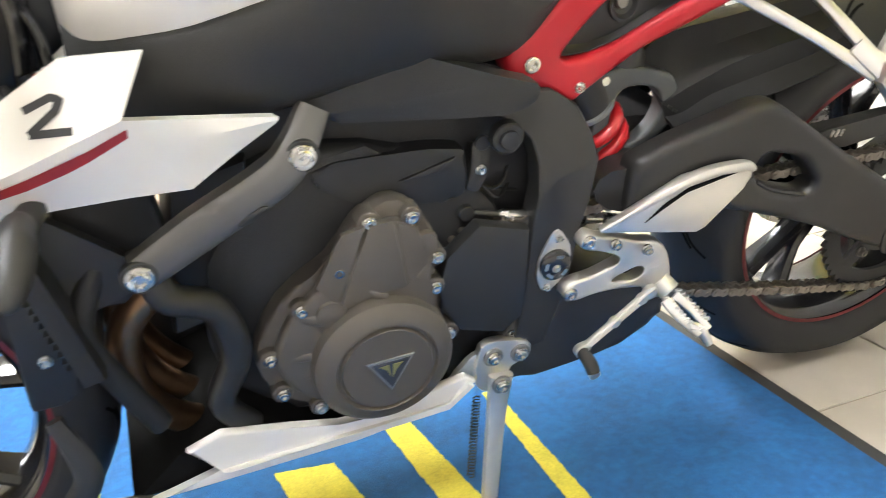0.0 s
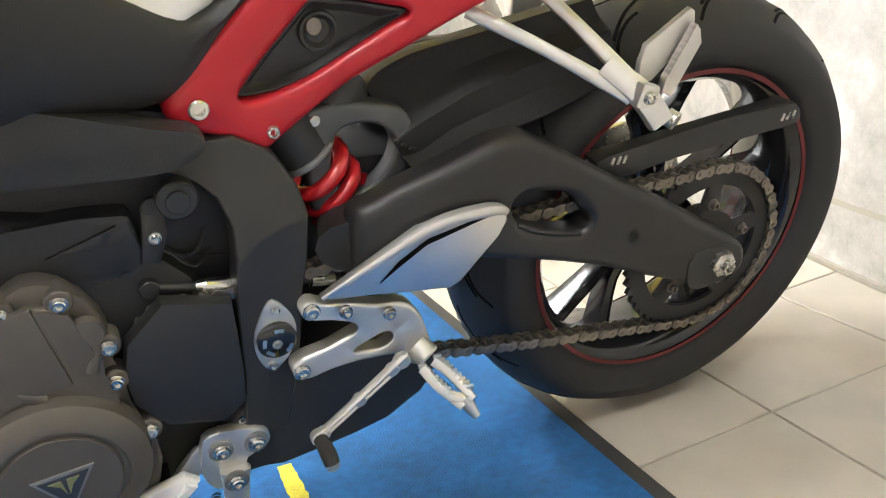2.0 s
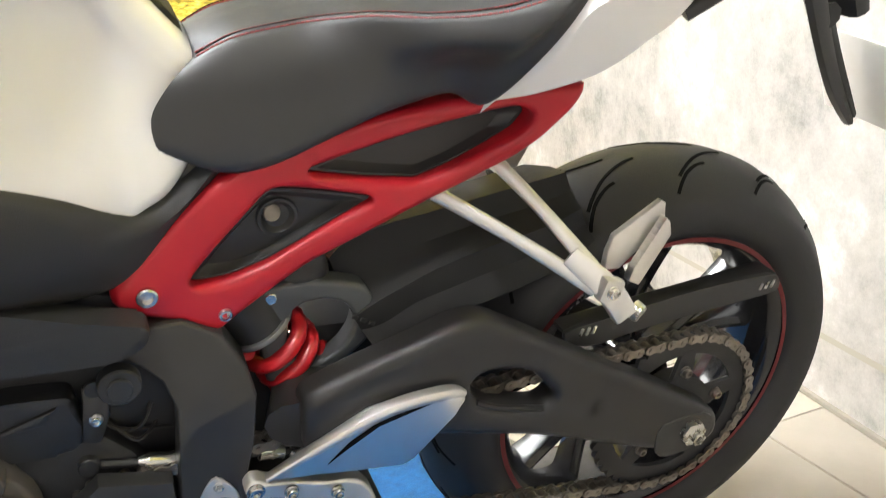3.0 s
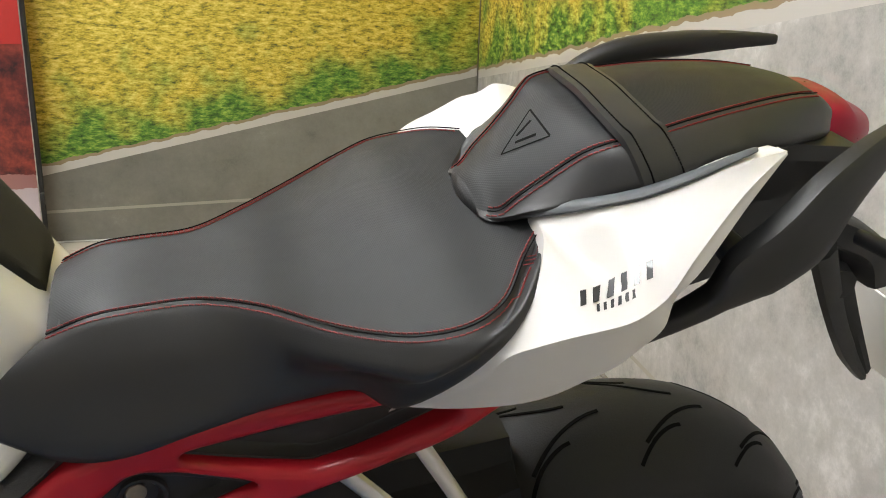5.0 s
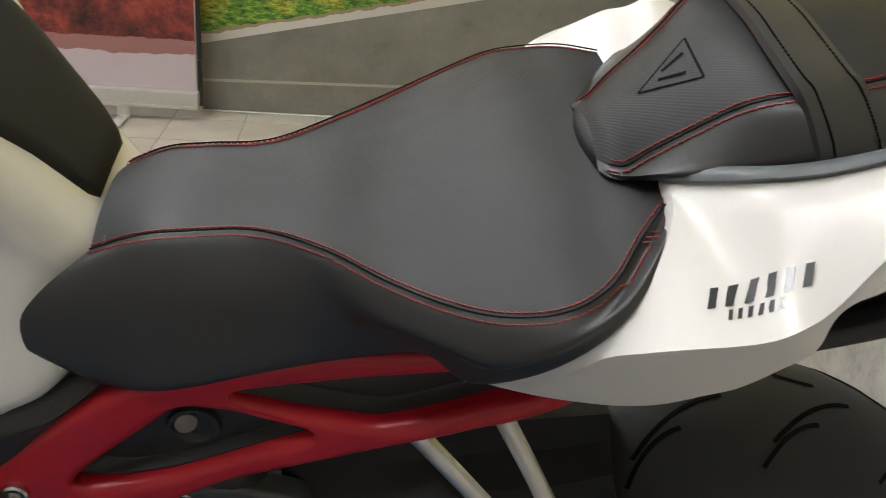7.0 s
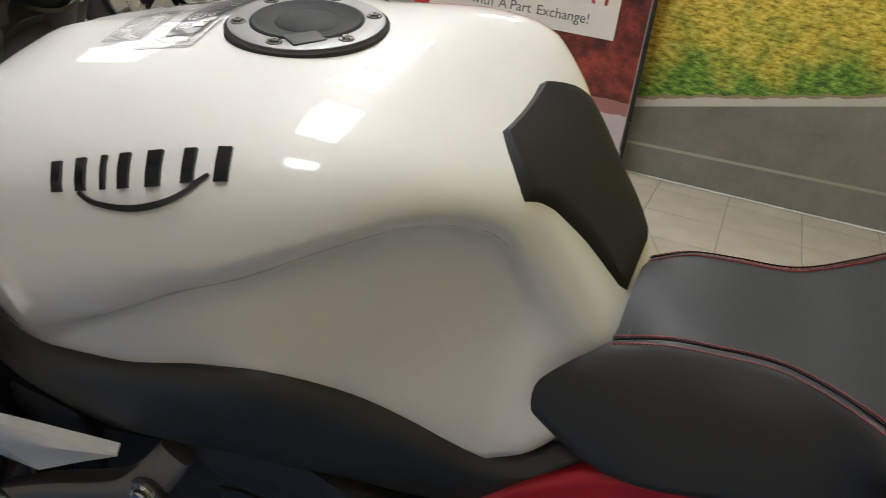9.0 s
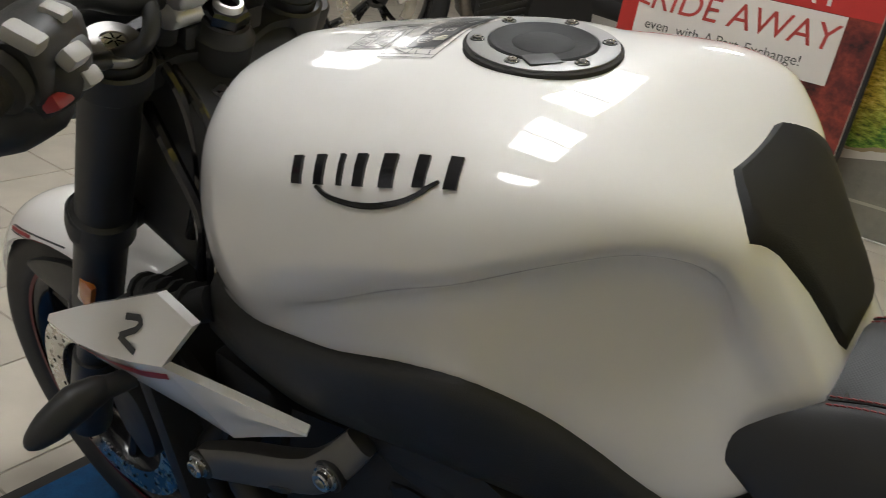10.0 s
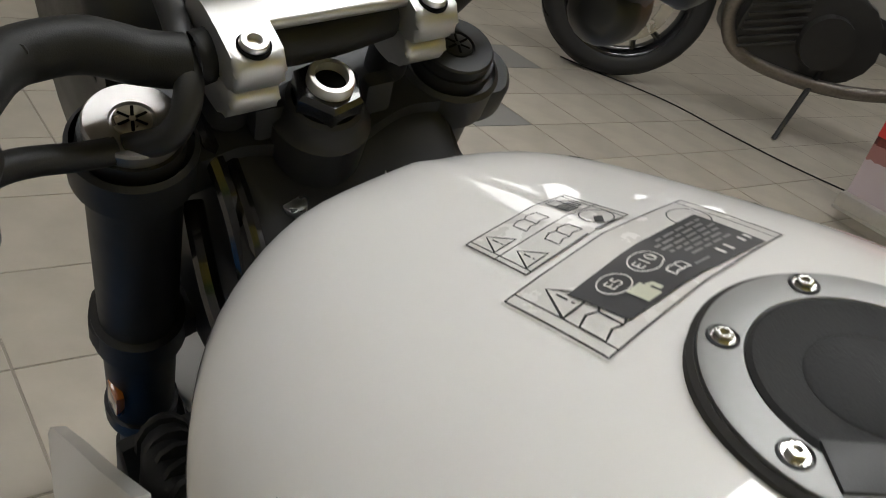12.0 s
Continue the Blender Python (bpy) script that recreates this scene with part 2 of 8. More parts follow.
    kerb.inputs["B"].default_value = (0.33, 0.25, 0.15, 1)
    nt.links.new(math_node(nt, 'GREATER_THAN', h, 0.034), kerb.inputs["Factor"])
    m1 = nt.nodes.new("ShaderNodeMix")
    m1.data_type = 'RGBA'
    nt.links.new(math_node(nt, 'GREATER_THAN', h0, 0.0), m1.inputs["Factor"])
    nt.links.new(roadc.outputs[0], m1.inputs["A"])
    nt.links.new(kerb.outputs["Result"], m1.inputs["B"])
    m2 = nt.nodes.new("ShaderNodeMix")
    m2.data_type = 'RGBA'
    nt.links.new(math_node(nt, 'GREATER_THAN', h, 0.048), m2.inputs["Factor"])
    nt.links.new(m1.outputs["Result"], m2.inputs["A"])
    nt.links.new(mead.outputs["Result"], m2.inputs["B"])
    # pale line low on the road
    ln = math_node(nt, 'ABSOLUTE', math_node(nt, 'SUBTRACT', Zc, math_node(nt, 'ADD', math_node(nt, 'MULTIPLY', X, rise), 0.140)))
    m3 = nt.nodes.new("ShaderNodeMix")
    m3.data_type = 'RGBA'
    m3.inputs["B"].default_value = (0.42, 0.39, 0.32, 1)
    nt.links.new(math_node(nt, 'LESS_THAN', ln, 0.0065), m3.inputs["Factor"])
    nt.links.new(m2.outputs["Result"], m3.inputs["A"])
    nt.links.new(m3.outputs["Result"], b.inputs["Base Color"])
    return m


M_MURAL = mural_material("mural_print", 0, 0.352, 0.218, 0.022, 1.0, 1.3)
# road scaled up: its paler print and this wall's stronger light together
M_MURALSIDE = mural_material("side_mural_print", 1, 1.090, -0.1309, 0.0, 2.25, 2.25, 1.12)


def carpet_material():
    m = mat("blue_pile", (0.009, 0.092, 0.262), 0.95, vary=0.38, scale=70, bump=1.0, bscale=650)
    return m


M_CARPET = carpet_material()


def seat_top_material():
    """Vinyl with a fine woven grain."""
    m = mat("seat_grain", (0.0175, 0.0185, 0.0195), 0.52, vary=0.08, scale=40, spec=0.3)
    nt = m.node_tree
    tc = nt.nodes.new("ShaderNodeTexCoord")
    hs = []
    for ang in (35, -35):
        mp = nt.nodes.new("ShaderNodeMapping")
        mp.inputs["Rotation"].default_value = (0, 0, radians(ang))
        nt.links.new(tc.outputs["Object"], mp.inputs["Vector"])
        wv = nt.nodes.new("ShaderNodeTexWave")
        wv.inputs["Scale"].default_value = 190
        nt.links.new(mp.outputs[0], wv.inputs["Vector"])
        hs.append(wv.outputs[1])
    hh = math_node(nt, 'MULTIPLY', hs[0], hs[1])
    bp = nt.nodes.new("ShaderNodeBump")
    bp.inputs["Strength"].default_value, bp.inputs["Distance"].default_value = 0.12, 0.001
    nt.links.new(hh, bp.inputs["Height"])
    nt.links.new(bp.outputs[0], nt.nodes["Principled BSDF"].inputs["Normal"])
    return m


M_SEATTOP = seat_top_material()


def forest_material():
    """Printed picture on the banner: a dark red wood over a pale violet road."""
    m = bpy.data.materials.new("banner_print")
    m.use_nodes = True
    nt = m.node_tree
    b = nt.nodes["Principled BSDF"]
    b.inputs["Roughness"].default_value = 0.4
    geo = nt.nodes.new("ShaderNodeNewGeometry")
    sep = nt.nodes.new("ShaderNodeSeparateXYZ")
    nt.links.new(geo.outputs["Position"], sep.inputs[0])
    n = nt.nodes.new("ShaderNodeTexNoise")
    n.inputs["Scale"].default_value, n.inputs["Detail"].default_value, n.inputs["Roughness"].default_value = 9, 8, 0.7
    nt.links.new(geo.outputs["Position"], n.inputs["Vector"])
    wood = ramp_node(nt, [(0.35, (0.025, 0.010, 0.012)), (0.68, (0.40, 0.075, 0.045)), (0.5, (0.16, 0.028, 0.024))])
    nt.links.new(n.outputs[0], wood.inputs[0])
    h = math_node(nt, 'ADD', sep.outputs[2], math_node(nt, 'MULTIPLY', math_node(nt, 'SUBTRACT', n.outputs[0], 0.5), 0.05))
    path_c = nt.nodes.new("ShaderNodeMix")
    path_c.data_type = 'RGBA'
    path_c.inputs["A"].default_value = (0.52, 0.44, 0.47, 1)
    path_c.inputs["B"].default_value = (0.34, 0.16, 0.15, 1)
    nt.links.new(math_node(nt, 'GREATER_THAN', h, 0.27), path_c.inputs["Factor"])
    mx = nt.nodes.new("ShaderNodeMix")
    mx.data_type = 'RGBA'
    nt.links.new(math_node(nt, 'GREATER_THAN', h, 0.33), mx.inputs["Factor"])
    nt.links.new(path_c.outputs["Result"], mx.inputs["A"])
    nt.links.new(wood.outputs[0], mx.inputs["B"])
    nt.links.new(mx.outputs["Result"], b.inputs["Base Color"])
    return m


M_FOREST = forest_material()
M_BANRED = mat("banner_red", (0.50, 0.035, 0.03), 0.4, vary=0.04)
M_BANWHITE = mat("banner_white", (0.74, 0.70, 0.67), 0.4, vary=0.02)
M_BANTEXT = mat("banner_text_red", (0.48, 0.06, 0.05), 0.4, vary=0.03)
M_BANGREY = mat("banner_text_grey", (0.10, 0.095, 0.09), 0.4, vary=0.03)

# ---- mesh helpers ----


def part(name, bm, material, parent=None, label="", sharp=38, settle=True):
    """Links a bmesh as one mesh object under a thing or a part."""
    bmesh.ops.remove_doubles(bm, verts=bm.verts, dist=1e-6)
    if settle:
        bmesh.ops.recalc_face_normals(bm, faces=bm.faces)
    me = bpy.data.meshes.new(name)
    bm.to_mesh(me)
    bm.free()
    for f in me.polygons:
        f.use_smooth = True
    me.set_sharp_from_angle(angle=radians(sharp))
    for one in (material if isinstance(material, (list, tuple)) else [material]):
        me.materials.append(one)
    ob = new(name, me)
    ob.parent = parent
    if label:
        tagged(ob, label)
    return ob


def spline(pts, per=6):
    """Points on a smooth curve through pts."""
    P = [Vector(p) for p in pts]
    if len(P) < 3:
        return P
    out = []
    for i in range(len(P) - 1):
        a, b, c, d = P[max(i - 1, 0)], P[i], P[i + 1], P[min(i + 2, len(P) - 1)]
        for k in range(per):
            t = k / per
            out.append(0.5 * ((2 * b) + (c - a) * t + (2 * a - 5 * b + 4 * c - d) * t * t + (3 * b - a - 3 * c + d) * t ** 3))
    out.append(P[-1])
    return out


def ring_faces(bm, rings, closed=True, cap=True):
    """Skins rings of points."""
    V = [[bm.verts.new(p) for p in r] for r in rings]
    n = len(V[0])
    for a, b in zip(V, V[1:]):
        for i in range(n if closed else n - 1):
            j = (i + 1) % n
            try:
                bm.faces.new((a[i], a[j], b[j], b[i]))
            except ValueError:
                pass
    if cap and closed:
        bm.faces.new(V[0][::-1])
        bm.faces.new(V[-1])
    return bm


def sweep(bm, pts, r, r2=None, n=12, up=(0, 1, 0), per=6, square=0.0):
    """A rod along a smooth curve. r along the curve's side, r2 along up; each a number or a list along pts."""
    C = spline(pts, per) if per > 1 else [Vector(p) for p in pts]
    m = len(C)

    def at(v, i):
        if v is None:
            return None
        if isinstance(v, (int, float)):
            return v
        s = i / (m - 1) * (len(v) - 1)
        k = min(int(s), len(v) - 2)
        return v[k] + (v[k + 1] - v[k]) * (s - k)
    rings = []
    for i, c in enumerate(C):
        d = (C[min(i + 1, m - 1)] - C[max(i - 1, 0)]).normalized()
        u = Vector(up)
        u = (u - d * u.dot(d))
        u = u.normalized() if u.length > 1e-4 else d.orthogonal().normalized()
        s = d.cross(u)
        a = at(r, i)
        b = at(r2, i) if r2 is not None else a
        ring = []
        for k in range(n):
            th = 2 * math.pi * k / n
            cx, cy = math.cos(th), math.sin(th)
            if square:
                e = 1 - square
                cx, cy = math.copysign(abs(cx) ** e, cx), math.copysign(abs(cy) ** e, cy)
            ring.append(c + s * a * cx + u * b * cy)
        rings.append(ring)
    return ring_faces(bm, rings)


def prism(bm, outline, y0, y1, bev=0.003, shear=None, seg=2):
    """A plate: an outline in x, z drawn out from y0 to y1, its edges rounded. shear: (dy/dx, dy/dz, x, z)."""
    def sy(x, z, y):
        return y + (shear[0] * (x - shear[2]) + shear[1] * (z - shear[3]) if shear else 0)
    a = [bm.verts.new((x, sy(x, z, y0), z)) for x, z in outline]
    b = [bm.verts.new((x, sy(x, z, y1), z)) for x, z in outline]
    n = len(outline)
    fs = [bm.faces.new(a), bm.faces.new(b[::-1])]
    for i in range(n):
        j = (i + 1) % n
        fs.append(bm.faces.new((a[j], a[i], b[i], b[j])))
    if bev:
        es = list({e for f in fs[:2] for e in f.edges})
        bmesh.ops.bevel(bm, geom=es, offset=bev, segments=seg, affect='EDGES', clamp_overlap=True, profile=0.6)
    return bm


def smooth_outline(pts, per=4):
    P = [Vector((p[0], 0, p[1])) for p in pts]
    n = len(P)
    out = []
    for i in range(n):
        a, b, c, d = P[i - 1], P[i], P[(i + 1) % n], P[(i + 2) % n]
        for k in range(per):
            t = k / per
            q = 0.5 * ((2 * b) + (c - a) * t + (2 * a - 5 * b + 4 * c - d) * t * t + (3 * b - a - 3 * c + d) * t ** 3)
            out.append((q.x, q.z))
    return out


def lathe(bm, profile, centre, axis=(0, 1, 0), n=48, start=0.0, sweep_deg=360.0, closed_profile=False):
    """Turns a profile of (radius, along) round an axis."""
    ax = Vector(axis).normalized()
    u = ax.orthogonal().normalized()
    if abs(ax.y) > 0.99:
        u = Vector((1, 0, 0))
    v = ax.cross(u)
    full = abs(sweep_deg) >= 359.9
    steps = n if full else n + 1
    rows = []
    for i in range(steps):
        th = radians(start + sweep_deg * i / n)
        d = u * math.cos(th) + v * math.sin(th)
        rows.append([bm.verts.new(Vector(centre) + d * r + ax * a) for r, a in profile])
    m = len(profile)
    for i in range(n):
        a, b = rows[i], rows[(i + 1) % steps]
        for k in range(m if closed_profile else m - 1):
            j = (k + 1) % m
            vs = [a[k], a[j], b[j], b[k]]
            if len({tuple(round(c, 7) for c in q.co) for q in vs}) < 3:
                continue
            try:
                bm.faces.new(vs)
            except ValueError:
                pass
    return bm


def disc(bm, centre, axis, r, h, n=24, bev=0.12):
    """A round boss with a chamfered rim, from centre along axis by h."""
    c = min(r, abs(h)) * bev
    sg = 1 if h >= 0 else -1
    return lathe(bm, [(0.0001, 0), (r, 0), (r, h - sg * c), (r - c, h), (0.0001, h)], centre, axis, n)


def block(bm, centre, size, rot=(0, 0, 0), bev=0.002):
    m = Matrix.LocRotScale(centre, Euler([radians(a) for a in rot]), None)
    r = bmesh.ops.create_cube(bm, size=1.0)
    bmesh.ops.scale(bm, vec=size, verts=r["verts"])
    if bev:
        es = list({e for v in r["verts"] for e in v.link_edges})
        k = bmesh.ops.bevel(bm, geom=es, offset=bev, segments=2, affect='EDGES', clamp_overlap=True, profile=0.6)
        vs = list({v for f in k["faces"] for v in f.verts} | {v for v in r["verts"] if v.is_valid})
    else:
        vs = r["verts"]
    bmesh.ops.transform(bm, matrix=m, verts=vs)
    return bm


def B():
    return bmesh.new()


def strip(bm, curve, width, lift, normal):
    """A thin raised band along a curve; normal(i) gives the way it stands up."""
    C = [Vector(p) for p in curve]
    rows = []
    for i, c in enumerate(C):
        d = (C[min(i + 1, len(C) - 1)] - C[max(i - 1, 0)]).normalized()
        nn = Vector(normal(i)).normalized()
        s = d.cross(nn).normalized() * width / 2
        rows.append([c - s, c - s * 0.8 + nn * lift, c + s * 0.8 + nn * lift, c + s])
    return ring_faces(bm, rows, closed=False, cap=False)


def wall_box(name, x0, x1, y0, y1, z0, z1, material, label):
    bm = B()
    block(bm, ((x0 + x1) / 2, (y0 + y1) / 2, (z0 + z1) / 2), (x1 - x0, y1 - y0, z1 - z0), bev=0)
    ob = part(name, bm, material)
    return tagged(ob, label, kind="structure")


def cut_corners(loop, r=0.007):
    """The outline with each corner turned into a short curve."""
    out = []
    P = [Vector((x, z)) for x, z in loop]
    for i, b in enumerate(P):
        a, c = P[i - 1], P[(i + 1) % len(P)]
        p = b + (a - b).normalized() * min(r, (a - b).length * 0.4)
        q = b + (c - b).normalized() * min(r, (c - b).length * 0.4)
        for t in (0, 0.33, 0.67, 1):
            v = p * (1 - t) ** 2 + b * 2 * t * (1 - t) + q * t * t
            out.append((v.x, v.y))
    return out


def even(loop, step=0.006):
    """Points at even steps along a closed outline."""
    P = [Vector(p) for p in loop]
    cum = [0.0]
    for a, b in zip(P, P[1:] + P[:1]):
        cum.append(cum[-1] + (b - a).length)
    n = max(int(cum[-1] / step), 12)
    out, k = [], 0
    for i in range(n):
        q = cum[-1] * i / n
        while cum[k + 1] < q:
            k += 1
        out.append(P[k].lerp(P[(k + 1) % len(P)], (q - cum[k]) / max(cum[k + 1] - cum[k], 1e-9)))
    return out


def holed_plate(outer, holes, y0, y1, r, turn=0.006):
    """A plate in the x-z plane with through holes, its front edges rounded by r."""
    bm = B()
    last = []
    way = 1 if y0 > y1 else -1
    for which, loop in enumerate([outer] + list(holes)):
        P = even(cut_corners(loop, turn))
        n = len(P)
        area = sum(P[i].x * P[(i + 1) % n].y - P[(i + 1) % n].x * P[i].y for i in range(n))
        inward = (1 if area > 0 else -1) * (1 if which == 0 else -1)
        N = []
        for i in range(n):
            d = (P[(i + 1) % n] - P[i - 1]).normalized()
            N.append(Vector((-d.y, d.x)) * inward)
        for _ in range(3):
            N = [(N[i - 1] + N[i] * 2 + N[(i + 1) % n]).normalized() for i in range(n)]
        rings = [[bm.verts.new((p.x, y0, p.y)) for p in P]]
        for k in range(6):
            a = radians(90 * k / 5)
            Q = [p + m * r * (1 - math.cos(a)) for p, m in zip(P, N)]
            for _ in range(k):
                Q = [(Q[i - 1] + Q[i] * 2 + Q[(i + 1) % n]) / 4 for i in range(n)]
            rings.append([bm.verts.new((q.x, y1 + way * r * (1 - math.sin(a)), q.y)) for q in Q])
        for a, b in zip(rings, rings[1:]):
            for i in range(n):
                j = (i + 1) % n
                bm.faces.new((a[i], a[j], b[j], b[i]))
        last += [bm.edges.get((rings[-1][i], rings[-1][(i + 1) % n])) for i in range(n)]
    bmesh.ops.triangle_fill(bm, use_beauty=True, edges=last)
    bmesh.ops.recalc_face_normals(bm, faces=bm.faces)
    return bm


# ---- the room ----
RX0, RX1, RY0, RY1, RH = -4.7, 5.0, -4.0, 7.0, 3.6
# west wall with a high glazed shop front
bm = B()
for y0, y1, z0, z1 in ((RY0 - 0.2, 2.2, -0.05, RH), (6.6, RY1 + 0.2, -0.05, RH), (2.2, 6.6, -0.05, 2.2), (2.2, 6.6, 3.4, RH)):
    block(bm, (RX0 - 0.1, (y0 + y1) / 2, (z0 + z1) / 2), (0.2, y1 - y0, z1 - z0), bev=0)
tagged(part("wall_west", bm, M_WALL), "cream painted wall below a glazed shop front", "wall", kind="structure")
win = tagged(new("window_2"), "high shop window with dark metal frame", "window", kind="structure")
win.location = (RX0 - 0.1, 4.4, 2.2)
bm = B()
for y in (-2.17, -0.72, 0.72, 2.17):
    block(bm, (0, y, 0.6), (0.08, 0.06, 1.2), bev=0.004)
for z in (0.03, 1.17):
    block(bm, (0, 0, z), (0.08, 4.4, 0.06), bev=0.004)
part("window_frame", bm, M_BLACK, win)
tagged(wall_box("wall_east", RX1, RX1 + 0.2, RY0 - 0.2, RY1 + 0.2, -0.05, RH, M_WALL, "cream painted showroom wall"), category="wall")
tagged(wall_box("wall_north", RX0, RX1, RY1, RY1 + 0.2, -0.05, RH, M_WALL, "cream painted showroom wall"), category="wall")
# front wall with the shop window behind the camera
bm = B()
for x0, x1, z0, z1 in ((RX0, -3.8, -0.05, RH), (2.6, RX1, -0.05, RH), (-3.8, 2.6, -0.05, 0.55), (-3.8, 2.6, 2.95, RH)):
    block(bm, ((x0 + x1) / 2, RY0 - 0.1, (z0 + z1) / 2), (x1 - x0, 0.2, z1 - z0), bev=0)
tagged(part("wall_south", bm, M_WALL), "cream painted wall round the shop window", "wall", kind="structure")
win = tagged(new("window_1"), "wide shop window with dark metal frame", "window", kind="structure")
win.location = (-0.6, RY0 - 0.1, 0.55)
bm = B()
for x in (-3.17, -1.06, 1.06, 3.17):
    block(bm, (x, 0, 1.2), (0.06, 0.08, 2.4), bev=0.004)
for z in (0.03, 2.37):
    block(bm, (0, 0, z), (6.28, 0.08, 0.06), bev=0.004)
part("window_frame", bm, M_BLACK, win)
# ceiling with light panels
ceiling = wall_box("ceiling", RX0 - 0.2, RX1 + 0.2, RY0 - 0.2, RY1 + 0.2, RH, RH + 0.12, M_CEIL, "plain off-white showroom ceiling")
tagged(ceiling, category="ceiling")


def ceiling_light():
    lamp = tagged(new("ceiling_light"), "square flush ceiling light panel, switched on", "ceiling light", "ceiling light panels")
    bm = B()
    for sx, sy, w, d in ((0, 0.286, 0.596, 0.024), (0, -0.286, 0.596, 0.024), (0.286, 0, 0.024, 0.548), (-0.286, 0, 0.024, 0.548)):
        block(bm, (sx, sy, -0.014), (w, d, 0.028), bev=0.003)
    part("frame", bm, M_PAPER, lamp)
    bm = B()
    block(bm, (0, 0, -0.008), (0.548, 0.548, 0.008), bev=0)
    part("diffuser", bm, M_PANEL, lamp)
    return lamp


first = ceiling_light()
first.location = (-0.62, -1.85, RH)
for x, y in ((-0.72, -0.30), (-0.72, 0.32), (-0.95, 1.55), (-0.95, 2.17), (-0.95, 4.6)):
    copy_thing(first, Matrix.Translation((x, y, RH)))

# mural wall behind the motorcycle
wall_m = tagged(wall_box("wall_mural", -0.27, 1.78, 2.99, 3.12, -0.002, 2.4, M_WALL, "low partition wall behind the wall picture"), category="wall")
mural = tagged(new("wall_mural_print"), "printed wall picture of a meadow beside a grey road", "wall picture", kind="structure")
mural.name = "backdrop"
bm = B()
block(bm, (0.681, 2.978, 1.2), (1.930, 0.016, 2.398), bev=0.001)
part("print_panel", bm, M_MURAL, mural)
bm = B()
block(bm, (-0.289, 2.972, 0.068), (0.010, 0.022, 0.132), bev=0.001)
part("panel_edge", bm, M_PAPER, mural)
bm = B()
sweep(bm, [(-0.28, 2.955, 0.004), (0.4, 2.95, 0.005), (1.0, 2.957, 0.004), (1.6, 2.952, 0.004)], 0.012, 0.003, n=8, up=(0, 0, 1))
part("loose_film", bm, M_STICKER, mural, "strip of loose clear film along the floor")

# side wall with the same print, from the corner towards the shop window
C0, C1 = Vector((1.650, 2.970, 0)), Vector((0.900, -2.830, 0))
side_wall = tagged(new("wall_side"), "partition wall printed with brightened worn asphalt below a meadow", "wall", kind="structure")
ang = math.degrees(math.atan2(C1.y - C0.y, C1.x - C0.x))
side_wall.matrix_basis = pose(C0.x, C0.y, 0, 0, 0, ang)
LW = (C1 - C0).length
bm = B()
block(bm, (LW / 2, 0.075, 1.2), (LW, 0.11, 2.398), bev=0.002)
part("partition", bm, M_WALL, side_wall)
bm = B()
block(bm, (LW / 2, 0.010, 1.2), (LW, 0.016, 2.396), bev=0.001)
part("print_panel", bm, M_MURALSIDE, side_wall)
bm = B()
block(bm, (LW / 2, -0.002, 0.006), (LW, 0.012, 0.011), bev=0.002)
part("wall_edge", bm, M_GROUT, side_wall)


# ---- roll-up banner ----
def letters(name, text, size, place, material, parent, turn=0.0, shear=0.0):
    cu = bpy.data.curves.new(name, 'FONT')
    cu.body, cu.size, cu.extrude, cu.shear = text, size, 0.0006, shear
    tmp = bpy.data.objects.new(name, cu)
    scene.collection.objects.link(tmp)
    me = bpy.data.meshes.new_from_object(tmp.evaluated_get(bpy.context.evaluated_depsgraph_get()))
    bpy.data.objects.remove(tmp)
    me.materials.append(material)
    ob = new(name, me)
    ob.parent = parent
    ob.matrix_basis = Matrix.Translation(place) @ pose(0, 0, 0, 90, turn, 0)
    return ob


banner = tagged(new("rollup_banner"), "roll-up advertising banner with a red headline box, on an aluminium base", "banner")
banner.location = (-0.705, 2.80, 0)
bm = B()
block(bm, (-0.0875, 0.004, 1.06), (1.025, 0.003, 1.92), bev=0)
part("print_sheet", bm, M_FOREST, banner, "dark red woodland picture over a pale violet road")
bm = B()
block(bm, (-0.0875, 0, 0.095), (1.045, 0.075, 0.060), bev=0.010)
block(bm, (-0.0875, 0, 0.062), (1.045, 0.085, 0.012), bev=0.003)
part("base", bm, M_ALU, banner)
for x in (-0.24, 0.13):
    bm = B()
    block(bm, (x, -0.09, 0.012), (0.045, 0.20, 0.010), bev=0.003)
    block(bm, (x, -0.02, 0.034), (0.045, 0.03, 0.05), bev=0.003)
    part("foot", bm, M_ALU, banner)
bm = B()
sweep(bm, [(0.437, 0.02, 0.06), (0.437, 0.02, 2.04)], 0.010, n=10, per=1, up=(0, 1, 0))
block(bm, (0.440, 0.0, 0.23), (0.016, 0.03, 0.05), bev=0.003)
part("side_pole", bm, M_BLACK, banner)
bm = B()
block(bm, (-0.0875, 0.0, 1.10), (1.025, 0.003, 0.52), bev=0)
block(bm, (-0.5625, 0.0, 0.60), (0.075, 0.003, 0.47), bev=0)
part("red_field", bm, M_BANRED, banner)
bm = B()
block(bm, (-0.110, -0.003, 0.705), (0.83, 0.003, 0.265), bev=0)
part("headline_box", bm, M_BANWHITE, banner)
letters("headline", "RIDE AWAY", 0.143, (-0.478, -0.0055, 0.705), M_BANTEXT, banner, shear=0.12)
letters("top_word", "SAME", 0.152, (-0.47, -0.0055, 0.862), M_BANWHITE, banner)
letters("top_word", "DAY", 0.152, (-0.04, -0.0055, 0.862), M_BANWHITE, banner)
